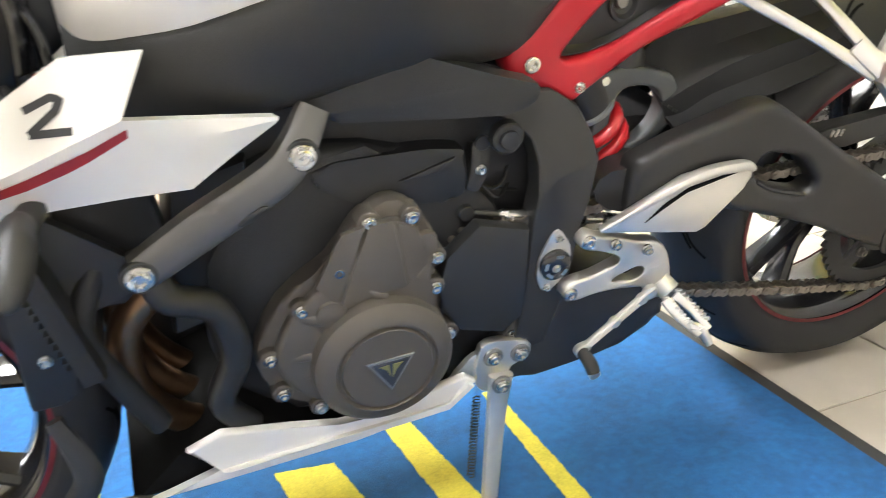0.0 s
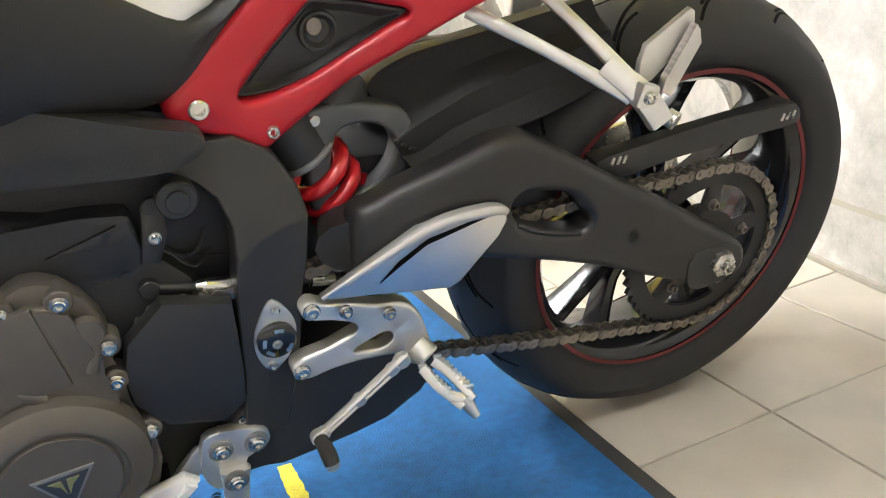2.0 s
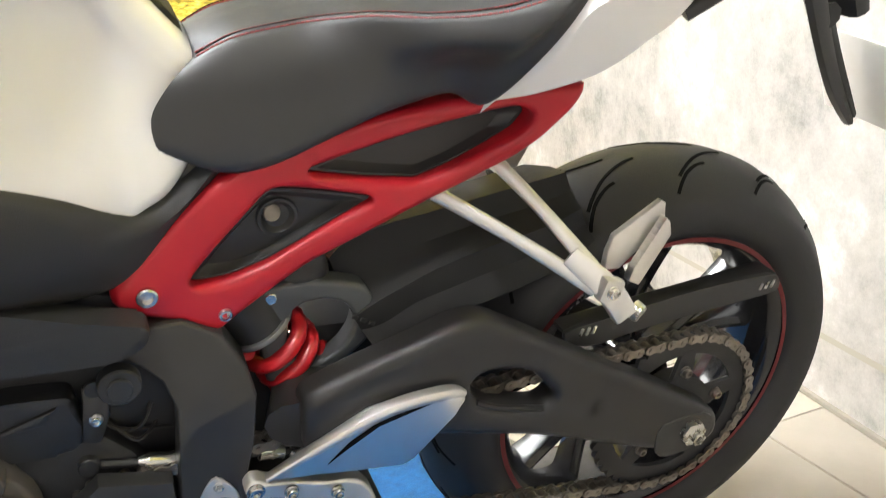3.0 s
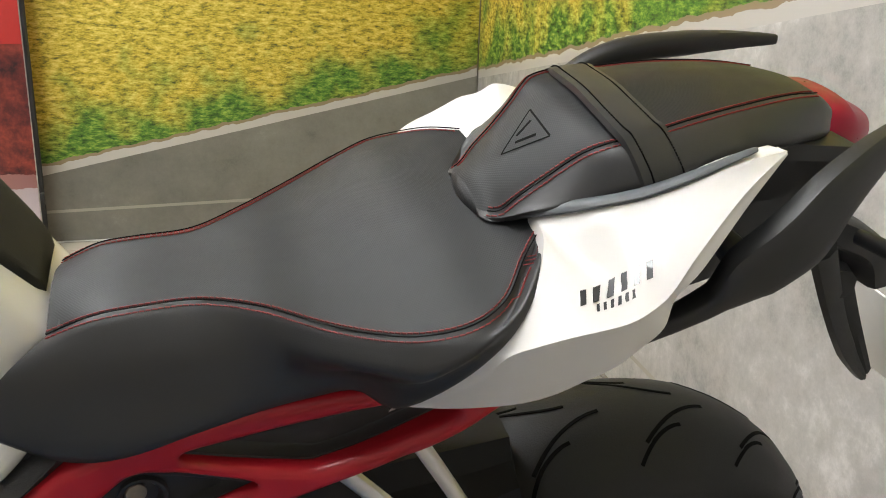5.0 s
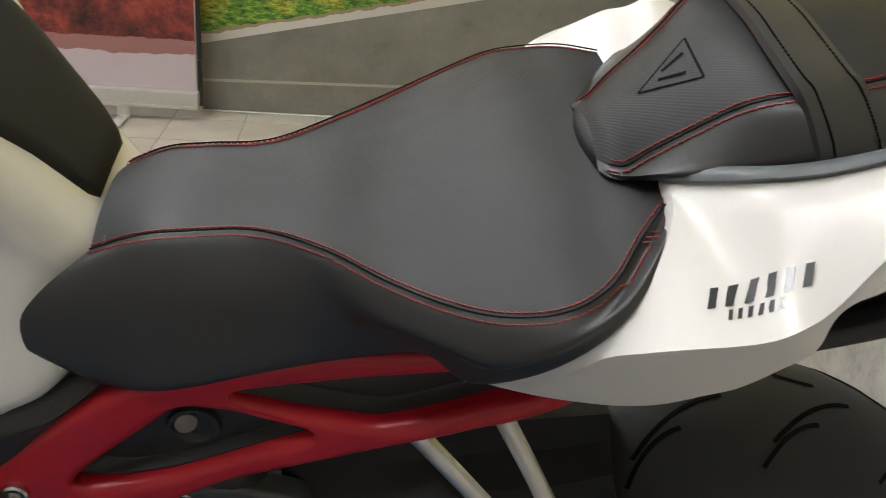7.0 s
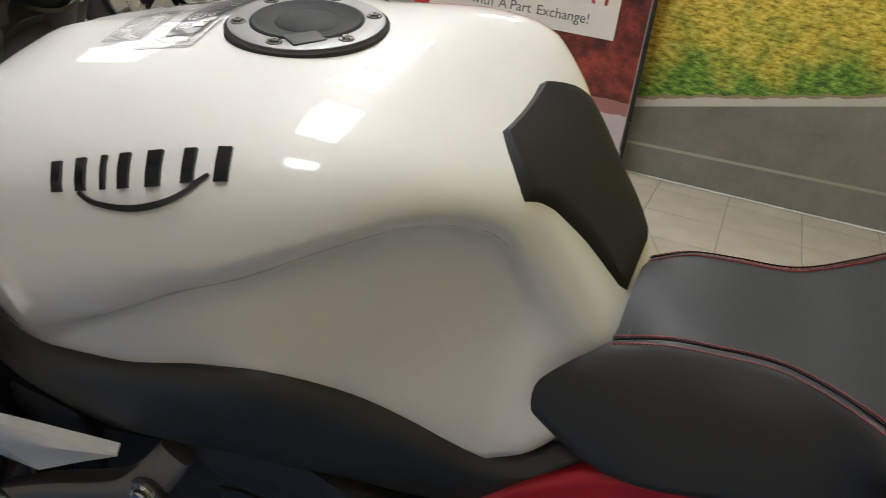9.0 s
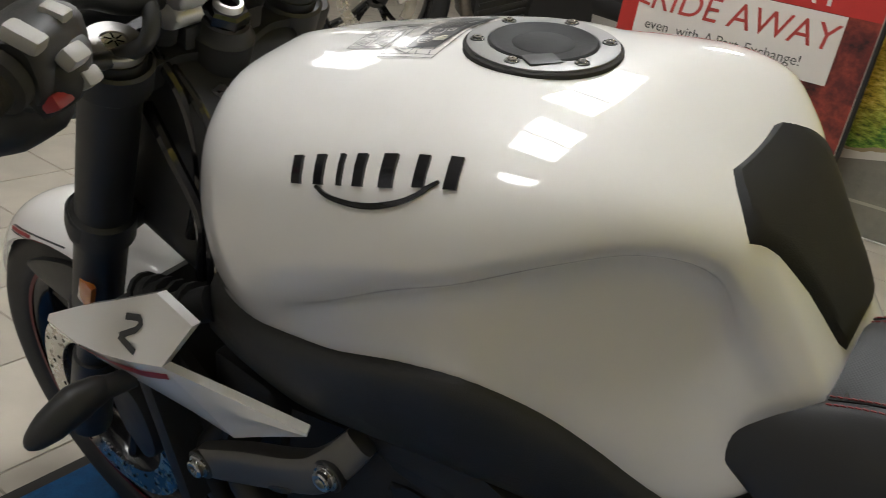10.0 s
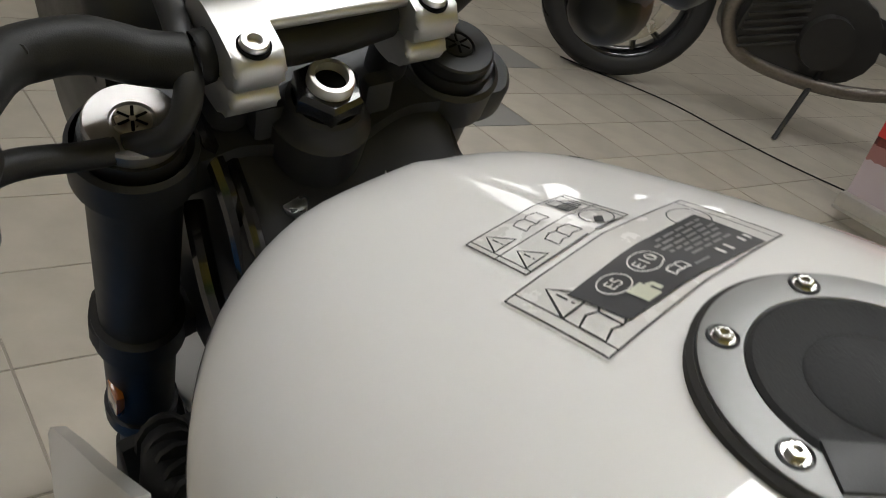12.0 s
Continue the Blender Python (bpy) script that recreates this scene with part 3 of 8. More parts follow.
for word, x in (("even", -0.475), ("with", -0.333), ("A", -0.209), ("Part", -0.158), ("Exchange!", -0.040)):
    letters("subline", word, 0.0575, (x, -0.0055, 0.622), M_BANGREY, banner)
for k in range(3):
    bm = B()
    block(bm, (-0.500 - 0.006 * k, -0.005, 0.722 + k * 0.030), (0.050, 0.002, 0.012), rot=(0, 8, 0), bev=0)
    part("speed_bar", bm, M_BANTEXT, banner)
bm = B()
block(bm, (-0.30, -0.002, 0.33), (0.20, 0.003, 0.055), bev=0)
part("picture_detail", bm, M_SHADEBLACK, banner, "dark motorcycle shape in the picture")

# ---- carpet ----
MX0, MX1, MY0, MY1 = -0.93, 0.566, -0.95, 0.80
carpet = tagged(new("carpet"), "blue display carpet with yellow lettering and black rubber edge", "carpet")
bm = B()
block(bm, ((MX0 + MX1) / 2, (MY0 + MY1) / 2, 0.0045), (MX1 - MX0 - 0.05, MY1 - MY0 - 0.05, 0.007), bev=0.002)
part("carpet_top", bm, M_CARPET, carpet)
bm = B()
for cx, cy, w, d in (((MX0 + MX1) / 2, MY0 + 0.0125, MX1 - MX0, 0.025), ((MX0 + MX1) / 2, MY1 - 0.0125, MX1 - MX0, 0.025),
                     (MX0 + 0.0125, (MY0 + MY1) / 2, 0.025, MY1 - MY0 - 0.05), (MX1 - 0.0125, (MY0 + MY1) / 2, 0.025, MY1 - MY0 - 0.05)):
    block(bm, (cx, cy, 0.003), (w, d, 0.005), bev=0.0015)
part("rubber_edge", bm, M_RUBBER, carpet)


def carpet_bar(pts):
    """A bar of yellow pile, with a slightly ragged outline."""
    bm = B()
    n = len(pts)
    edge = []
    for i in range(n):
        a, b = Vector((*pts[i], 0)), Vector((*pts[(i + 1) % n], 0))
        k = max(int((b - a).length / 0.008), 1)
        for j in range(k):
            q = a.lerp(b, j / k)
            edge.append((q.x + random.uniform(-0.0013, 0.0013), q.y + random.uniform(-0.0013, 0.0013)))
    lo = [bm.verts.new((x, y, 0.006)) for x, y in edge]
    hi = [bm.verts.new((x, y, 0.0095)) for x, y in edge]
    bm.faces.new(hi)
    for i in range(len(edge)):
        j = (i + 1) % len(edge)
        bm.faces.new((lo[i], lo[j], hi[j], hi[i]))
    part("yellow_bar", bm, M_YELLOW, carpet, "bar of yellow pile")


carpet_bar([(-0.462, 0.765), (-0.436, 0.765), (-0.455, 0.510), (-0.483, 0.203), (-0.507, 0.020), (-0.560, 0.020), (-0.528, 0.227), (-0.478, 0.523)])
carpet_bar([(-0.245, 0.045), (-0.155, 0.030), (-0.115, -0.18), (-0.215, -0.18)])
carpet_bar([(-0.062, 0.10), (-0.018, 0.10), (0.028, -0.24), (-0.028, -0.24)])
carpet_bar([(0.122, 0.11), (0.145, 0.11), (0.150, -0.30), (0.118, -0.30)])

# ---- the motorcycle, in its own upright frame: x to the back, y to its right, z up; it leans on its stand ----
LEAN = 12.736
moto = tagged(new("motorcycle"), "white sports motorcycle with red subframe leaning on its side stand", "motorcycle")
moto.matrix_basis = pose(0, 0, 0.0022, LEAN, 0, 0)


def bolt(name, p, axis, r, h, parent, material=None, label=""):
    """A socket bolt: flange, head and a hollow hexagon."""
    bm = B()
    disc(bm, p, axis, r, h * 0.35, 20)
    a = Vector(axis).normalized()
    top = Vector(p) + a * h * 0.35
    lathe(bm, [(r * 0.78, 0), (r * 0.78, h * 0.5), (r * 0.66, h * 0.65), (r * 0.42, h * 0.65), (r * 0.40, h * 0.25), (0.0001, h * 0.25)], top, axis, 6 if r < 0.006 else 18)
    return part(name, bm, material or M_STEEL, parent, label)


# rear wheel
WY = 0.030
RC = Vector((0.70, WY, 0.319))


def wheel(name, centre, tyre_r, tyre_w, rim_r, rim_w, parent, stripe_side=(-1, 1)):
    k = tyre_w / 0.18
    bm = B()
    prof = [(rim_r + 0.002, -rim_w), (rim_r - 0.008, -rim_w + 0.004), (rim_r - 0.020, -rim_w + 0.018), (rim_r - 0.026, 0),
            (rim_r - 0.020, rim_w - 0.018), (rim_r - 0.008, rim_w - 0.004), (rim_r + 0.002, rim_w), (rim_r + 0.001, rim_w - 0.012),
            (rim_r - 0.008, 0), (rim_r + 0.001, -rim_w + 0.012)]
    lathe(bm, prof, centre, (0, 1, 0), 72, closed_profile=True)
    lathe(bm, [(0.022, -0.058), (0.040, -0.055), (0.045, -0.03), (0.040, 0), (0.045, 0.03), (0.040, 0.055), (0.022, 0.058)], centre, (0, 1, 0), 32, closed_profile=True)
    w = part(name, bm, M_GLOSSBLACK, parent, "gloss black cast wheel with thin paired spokes")
    for i in range(5):
        th = radians(20 + 72 * i)
        for d in (-0.17, 0.17):
            a = Vector((math.cos(th + d * 0.4) * 0.04, 0, math.sin(th + d * 0.4) * 0.04))
            m = Vector((math.cos(th + d * 0.75) * 0.12, 0.004, math.sin(th + d * 0.75) * 0.12))
            b = Vector((math.cos(th + d * 1.4) * (rim_r - 0.018), 0, math.sin(th + d * 1.4) * (rim_r - 0.018)))
            bm = B()
            sweep(bm, [centre + a, centre + m, centre + b], [0.014, 0.010, 0.012], [0.022, 0.018, 0.026], n=8, up=(0, 1, 0), per=4, square=0.4)
            part("spoke", bm, M_GLOSSBLACK, w)
    bm = B()
    lathe(bm, [(rim_r, -tyre_w * 0.40), (rim_r + 0.010, -tyre_w * 0.455), (rim_r + 0.032, -tyre_w * 0.50), (rim_r + (tyre_r - rim_r) * 0.55, -tyre_w * 0.495),
               (tyre_r - 0.030 * k, -tyre_w * 0.42), (tyre_r - 0.014 * k, -tyre_w * 0.30), (tyre_r - 0.004 * k, -tyre_w * 0.16), (tyre_r, 0),
               (tyre_r - 0.004 * k, tyre_w * 0.16), (tyre_r - 0.014 * k, tyre_w * 0.30), (tyre_r - 0.030 * k, tyre_w * 0.42),
               (rim_r + (tyre_r - rim_r) * 0.55, tyre_w * 0.495), (rim_r + 0.032, tyre_w * 0.50), (rim_r + 0.010, tyre_w * 0.455), (rim_r, tyre_w * 0.40), (rim_r - 0.004, 0)],
          centre, (0, 1, 0), 96, closed_profile=True)
    t = part("tyre", bm, M_TYRE, w, "black road tyre with curved tread grooves", sharp=60)
    # tread grooves on both shoulders: raised bands, the shade of the cuts put into colour

    def on_tyre(ang, a):
        f = abs(a) / tyre_w
        r = tyre_r - k * (0.004 * (f / 0.16) ** 2 if f < 0.16 else 0.004 + (f - 0.16) / 0.14 * 0.010 if f < 0.30 else 0.014 + (f - 0.30) / 0.12 * 0.016)
        return centre + Vector((math.cos(ang) * r, a, math.sin(ang) * r)), Vector((math.cos(ang), a / tyre_w * 1.6, math.sin(ang)))
    bm = B()
    for i in range(15):
        base = 2 * math.pi * i / 15
        for sgn in (-1, 1):
            for off, a0, a1, ln in ((0.0, 0.05, 0.30, 0.30), (0.14, 0.20, 0.40, 0.20)):
                pts, nrm = [], []
                for s in range(9):
                    u = s / 8
                    p, nn = on_tyre(base + off + (0.1 if sgn > 0 else 0) + ln * u, sgn * tyre_w * (a0 + (a1 - a0) * u ** 1.7))
                    pts.append(p)
                    nrm.append(nn)
                strip(bm, pts, 0.0045, 0.0006, lambda q, nrm=nrm: nrm[q])
    part("tread_groove", bm, M_SHADEBLACK, w)
    for sgn in stripe_side:
        bm = B()
        lathe(bm, [(rim_r - 0.006, sgn * (rim_w + 0.0006)), (rim_r + 0.0005, sgn * (rim_w + 0.0012)), (rim_r + 0.001, sgn * (rim_w - 0.002))], centre, (0, 1, 0), 72)
        part("rim_stripe", bm, M_RIMSTRIPE, w, "thin dark red pinstripe round the rim")
    return w


rear = wheel("rear_wheel", RC, 0.320, 0.180, 0.228, 0.072, moto)
# rear brake disc on the far side
bm = B()
lathe(bm, [(0.075, 0.095), (0.110, 0.095), (0.110, 0.100), (0.075, 0.100)], (0.70, 0.0, 0.315), (0, 1, 0), 40, closed_profile=True)
part("rear_brake_disc", bm, M_STEEL, moto)

# sprocket and chain
CY = -0.089
SC, SR, FC, FR = Vector((0.70, CY, 0.315)), 0.1188, Vector((0.022, CY, 0.408)), 0.0407
bm = B()
n = 47
outer = []
for i in range(n * 4):
    th = 2 * math.pi * i / (n * 4)
    r = SR + (0.0045, 0.0015, -0.004, 0.0015)[i % 4]
    outer.append((r, th))
rows = []
for y in (CY - 0.0033, CY + 0.0033):
    rows.append([bm.verts.new((SC.x + r * math.cos(t), y, SC.z + r * math.sin(t))) for r, t in outer])
    rows.append([bm.verts.new((SC.x + 0.092 * math.cos(t), y, SC.z + 0.092 * math.sin(t))) for r, t in outer])
for i in range(n * 4):
    j = (i + 1) % (n * 4)
    bm.faces.new((rows[0][i], rows[0][j], rows[1][j], rows[1][i]))
    bm.faces.new((rows[2][i], rows[3][i], rows[3][j], rows[2][j]))
    bm.faces.new((rows[0][i], rows[2][i], rows[2][j], rows[0][j]))
    bm.faces.new((rows[1][i], rows[1][j], rows[3][j], rows[3][i]))
lathe(bm, [(0.03, -0.004), (0.056, -0.004), (0.056, 0.02), (0.03, 0.02)], SC, (0, 1, 0), 32, closed_profile=True)
sprocket = part("sprocket", bm, M_ENGDARK, moto, "dark toothed rear sprocket")
for i in range(5):
    th = radians(12 + 72 * i)
    d = Vector((math.cos(th), 0, math.sin(th)))
    bm = B()
    sweep(bm, [SC + d * 0.045, SC + d * 0.098], [0.020, 0.012], 0.004, n=8, up=(0, 1, 0), per=1, square=0.5)
    part("sprocket_arm", bm, M_ENGDARK, sprocket)
for i in range(5):
    th = radians(12 + 72 * i)
    bolt("sprocket_bolt", SC + Vector((math.cos(th) * 0.066, -0.004, math.sin(th) * 0.066)), (0, -1, 0), 0.008, 0.009, sprocket, M_CHAIN)

# chain path: rear arc, lower run, front arc, upper run
dv = SC - FC
dist = math.hypot(dv.x, dv.z)
base = math.atan2(dv.z, dv.x)
off = math.asin((SR - FR) / dist)
au, al = base + math.pi / 2 + off, base - math.pi / 2 - off


def circ(c, r, a):
    return Vector((c.x + r * math.cos(a), CY, c.z + r * math.sin(a)))


loop = [circ(SC, SR, al + (au - al) * i / 40) for i in range(41)]
loop += [circ(SC, SR, au).lerp(circ(FC, FR, au), i / 20) for i in range(1, 20)]
span = (al + 2 * math.pi) - au
loop += [circ(FC, FR, au + span * i / 16) for i in range(17)]
low0, low1 = circ(FC, FR, al), circ(SC, SR, al)
for i in range(1, 20):
    q = low0.lerp(low1, i / 20)
    q.z -= 0.010 * math.sin(math.pi * i / 20)
    loop.append(q)
loop.append(loop[0])
cum = [0]
for a, b in zip(loop, loop[1:]):
    cum.append(cum[-1] + (b - a).length)
count = int(cum[-1] / 0.015875 / 2) * 2
chain_root = new("chain", None)
chain_root.parent = moto


def link_mesh(name, y, length, high):
    bm = B()
    for sy in (-1, 1):
        ring = []
        for cx, s0 in ((0.0079, -1), (-0.0079, 1)):
            for k in range(5):
                th = radians(-90 + 45 * k) if s0 < 0 else radians(90 + 45 * k)
                ring.append((cx + math.cos(th) * high, math.sin(th) * high))
        ring.insert(5, (0.0, high * 0.66))
        ring.append((0.0, -high * 0.66))
        a = [bm.verts.new((x, sy * y - 0.0011, z)) for x, z in ring]
        b = [bm.verts.new((x, sy * y + 0.0011, z)) for x, z in ring]
        bm.faces.new(a)
        bm.faces.new(b[::-1])
        for i in range(len(ring)):
            j = (i + 1) % len(ring)
            bm.faces.new((a[j], a[i], b[i], b[j]))
    for cx in (0.0079, -0.0079):
        lathe(bm, [(0.0001, -y - 0.0026), (0.0026, -y - 0.0026), (0.0026, y + 0.0026), (0.0001, y + 0.0026)], (cx, 0, 0), (0, 1, 0), 8)
        if y < 0.008:
            lathe(bm, [(0.0050, -y), (0.0050, y)], (cx, 0, 0), (0, 1, 0), 10)
    bmesh.ops.recalc_face_normals(bm, faces=bm.faces)
    me = bpy.data.meshes.new(name)
    bm.to_mesh(me)
    bm.free()
    me.materials.append(M_CHAIN)
    return me


links = (link_mesh("outer_link", 0.0092, 0.026, 0.0073), link_mesh("inner_link", 0.0062, 0.026, 0.0073))
for i in range(count):
    s = (i + 0.5) * cum[-1] / count
    k = max(j for j in range(len(cum) - 1) if cum[j] <= s)
    f = (s - cum[k]) / (cum[k + 1] - cum[k])
    p = loop[k].lerp(loop[k + 1], f)
    d = (loop[k + 1] - loop[k]).normalized()
    ob = new("link", links[i % 2])
    ob.parent = chain_root
    ob.matrix_basis = Matrix.Translation(p) @ pose(0, 0, 0, 0, -math.degrees(math.atan2(d.z, d.x)), 0)

# swingarm
ARM = [(0.206, 0.470), (0.208, 0.512), (0.226, 0.519), (0.262, 0.531), (0.325, 0.546), (0.372, 0.560), (0.405, 0.559), (0.448, 0.530), (0.537, 0.468), (0.625, 0.411), (0.715, 0.347), (0.750, 0.320), (0.750, 0.285), (0.709, 0.272),
       (0.641, 0.296), (0.586, 0.322), (0.516, 0.358), (0.459, 0.382), (0.385, 0.409), (0.316, 0.432), (0.240, 0.436), (0.206, 0.440)]
WINDOW = [(0.386, 0.483), (0.408, 0.491), (0.462, 0.475), (0.498, 0.430), (0.480, 0.418), (0.427, 0.435), (0.395, 0.453)]
swing = part("swingarm", holed_plate(ARM, [WINDOW], -0.094, -0.129, 0.014, 0.014), M_SWING, moto, "black gull-shaped swingarm with an open window", sharp=60)
bm = B()
sweep(bm, [(0.395, -0.1235, 0.452), (0.427, -0.1235, 0.434), (0.480, -0.1235, 0.417)], 0.0035, 0.004, n=8)
part("window_lip", bm, M_SWING, swing)
far_arm = part("far_arm", holed_plate(ARM, [WINDOW], -0.122, -0.146, 0.007, 0.010), M_SWING, swing, sharp=60)
for v in far_arm.data.vertices:
    v.co.y = -v.co.y
far_arm.data.flip_normals()
bm = B()
sweep(bm, [(0.21, -0.11, 0.47), (0.24, 0.0, 0.47), (0.21, 0.13, 0.47)], 0.040, 0.030, n=12, up=(0, 0, 1))
part("cross_tube", bm, M_SWING, swing)
bm = B()
disc(bm, (0.552, -0.122, 0.396), (0, -1, 0), 0.011, 0.007, 20)
part("arm_plug", bm, M_BLACK, swing)
# axle adjuster, nut and end
bm = B()
prism(bm, smooth_outline([(0.655, 0.338), (0.720, 0.336), (0.735, 0.312), (0.720, 0.288), (0.668, 0.280), (0.648, 0.300)], 3), -0.126, -0.131, 0.002)
part("axle_plate", bm, M_FRAME, swing)
bm = B()
lathe(bm, [(0.0185, 0), (0.0185, 0.010), (0.012, 0.013), (0.010, 0.013), (0.010, 0.020), (0.0065, 0.021), (0.006, 0.014), (0.0001, 0.014)], (0.700, -0.129, 0.314), (0, -1, 0), 6)
part("axle_nut", bm, M_STEEL, swing, "bright steel axle nut")
bm = B()
sweep(bm, [(0.70, -0.125, 0.314), (0.70, 0.14, 0.314)], 0.012, n=16, per=1)
part("axle", bm, M_STEEL, moto)

# chain guard
bm = B()
prism(bm, smooth_outline([(0.530, 0.476), (0.600, 0.484), (0.720, 0.492), (0.830, 0.488), (0.850, 0.476), (0.848, 0.460), (0.800, 0.458), (0.650, 0.455), (0.560, 0.448)], 3), -0.070, -0.078, 0.003)
prism(bm, [(0.535, 0.472), (0.845, 0.486), (0.845, 0.481), (0.535, 0.467)], -0.040, -0.075, 0.001)
guard = part("chain_guard", bm, M_BLACK, moto, "slim black chain guard")
for x, z in ((0.552, 0.472), (0.820, 0.474)):
    bm = B()
    for k in range(3):
        block(bm, (x + k * 0.009, -0.0785, z), (0.004, 0.0016, 0.011), rot=(0, 20, 0), bev=0.0004)
    part("guard_mark", bm, M_STEEL, guard)

# hugger over the tyre: a lip, a crease and a crown, mirrored to the far side
LIP = [(0.296, -0.072, 0.522), (0.316, -0.074, 0.513), (0.352, -0.075, 0.534), (0.405, -0.076, 0.543), (0.462, -0.077, 0.554), (0.520, -0.078, 0.572), (0.556, -0.078, 0.596)]
CREASE = [(0.282, -0.058, 0.550), (0.313, -0.060, 0.567), (0.345, -0.060, 0.579), (0.376, -0.060, 0.590), (0.444, -0.061, 0.606), (0.500, -0.062, 0.615), (0.545, -0.062, 0.630)]
SHOULDER = [(0.270, -0.018, 0.602), (0.286, -0.018, 0.616), (0.322, -0.018, 0.628), (0.375, -0.018, 0.634), (0.444, -0.018, 0.642), (0.515, -0.018, 0.650), (0.548, -0.018, 0.654)]
CROWN = [(0.272, WY, 0.592), (0.300, WY, 0.605), (0.340, WY, 0.617), (0.397, WY, 0.623), (0.471, WY, 0.630), (0.530, WY, 0.638), (0.556, WY, 0.640)]
half = [[Vector(a).lerp(Vector(b), 0.5) + Vector((0, 0.006, -0.003)) if m else Vector(a) for a, b in zip(c0, c1)] for c0, c1, m in ((LIP, LIP, 0), (LIP, CREASE, 1), (CREASE, CREASE, 0), (CREASE, SHOULDER, 1), (SHOULDER, SHOULDER, 0), (CROWN, CROWN, 0))]
full = [spline(c, 5) for c in half] + [spline([Vector((p.x, 2 * WY - p.y, p.z - 0.03)) for p in c], 5) for c in half[-2::-1]]
rows = [[c[k] for c in full] for k in range(len(full[0]))]
inner = [[Vector((p.x + 0.002, WY + (p.y - WY) * 0.95, p.z - 0.005)) for p in row] for row in rows]
bm = B()
ring_faces(bm, [a + b[::-1] for a, b in zip(rows, inner)])
hug = part("hugger", bm, M_MATT, moto, "matt black rear tyre hugger", sharp=24)
bm = holed_plate([(0.186, 0.604), (0.232, 0.606), (0.262, 0.598), (0.296, 0.586), (0.308, 0.562), (0.302, 0.520), (0.282, 0.504), (0.248, 0.484), (0.220, 0.478), (0.186, 0.488)],
                 [[(0.219, 0.576), (0.236, 0.579), (0.256, 0.578), (0.274, 0.570), (0.286, 0.550), (0.280, 0.530), (0.267, 0.514), (0.250, 0.503), (0.225, 0.500), (0.210, 0.535)]], -0.034, -0.057, 0.006, turn=0.009)
part("hugger_bridge", bm, M_BRIDGE, hug, "grey cast bridge with an oval opening")
# added dark block closing the gap between hugger and bridge
bm = B()
prism(bm, [(0.235, 0.530), (0.330, 0.520), (0.345, 0.480), (0.300, 0.420), (0.235, 0.420)], -0.028, 0.075, 0.006)
part("tyre_gap_filler", bm, M_ENGDARK, moto, "dark filler block ahead of the rear tyre")
bm = B()
sweep(bm, [(0.272, 0.06, 0.535), (0.284, 0.06, 0.557), (0.310, 0.06, 0.578), (0.339, 0.06, 0.594), (0.371, 0.06, 0.601), (0.411, 0.06, 0.602), (0.440, 0.06, 0.590)], 0.0050, n=10)
part("brake_hose", bm, M_BLACK, moto)
bm = B()
sweep(bm, [(0.300, 0.07, 0.583), (0.339, 0.07, 0.604), (0.371, 0.07, 0.610), (0.411, 0.07, 0.608)], 0.0030, n=8)
part("brake_hose", bm, M_CHAIN, moto)
for k in range(3):
    bm = B()
    block(bm, (0.282 + 0.009 * k, -0.0625, 0.553 - 0.006 * k), (0.007, 0.002, 0.004), rot=(0, 30, 0), bev=0.0004)
    part("hugger_mark", bm, M_FRAME, hug)

# shock absorber with red spring and remote chamber
shock = new("shock_absorber")
shock.parent = moto
T0, T1 = Vector((0.164, -0.035, 0.600)), Vector((0.250, -0.020, 0.436))
bm = B()
turns, wire = 4.6, []
ax = (T1 - T0).normalized()
u = ax.orthogonal().normalized()
v = ax.cross(u)
for i in range(110):
    t = i / 109
    wire.append(T0.lerp(T1, 0.34 + 0.62 * t) + (u * math.cos(turns * 2 * math.pi * t) + v * math.sin(turns * 2 * math.pi * t)) * 0.0325)
sweep(bm, wire, 0.0088, n=12, per=1)
part("spring", bm, M_SPRING, shock, "glossy red coil spring")
bm = B()
sweep(bm, [T0, T0.lerp(T1, 0.27)], 0.034, n=24, per=1)
body = part("damper_body", bm, M_BLACK, shock)
bm = B()
lathe(bm, [(0.030, -0.003), (0.038, -0.003), (0.039, 0.0), (0.038, 0.003), (0.030, 0.003)], T0.lerp(T1, 0.285), ax, 32)
part("spring_collar", bm, M_BRUSHED, body, "thin bright spring collar")
bm = B()
sweep(bm, [T0.lerp(T1, 0.1), T1], 0.015, n=16, per=1)
part("damper_rod", bm, M_ENGDARK, shock)
bm = B()
lathe(bm, [(0.0001, 0.034), (0.016, 0.031), (0.028, 0.020), (0.032, 0.006), (0.032, -0.030)], (0.233, -0.022, 0.602), (0.2, -1, 0.1), 28)
part("reservoir", bm, M_BLACK, shock)
# added dark block, darkens the bright gap under the spring
bm = B()
prism(bm, smooth_outline([(0.150, 0.470), (0.235, 0.470), (0.262, 0.440), (0.255, 0.380), (0.205, 0.350), (0.150, 0.360)], 3), -0.005, 0.075, 0.006)
part("shock_gap_filler", bm, M_ENGDARK, shock, "dark filler block below the spring")
bm = B()
disc(bm, (0.199, -0.052, 0.592), (0, -1, 0), 0.0062, 0.006, 16)
part("adjuster", bm, M_STEEL, shock)

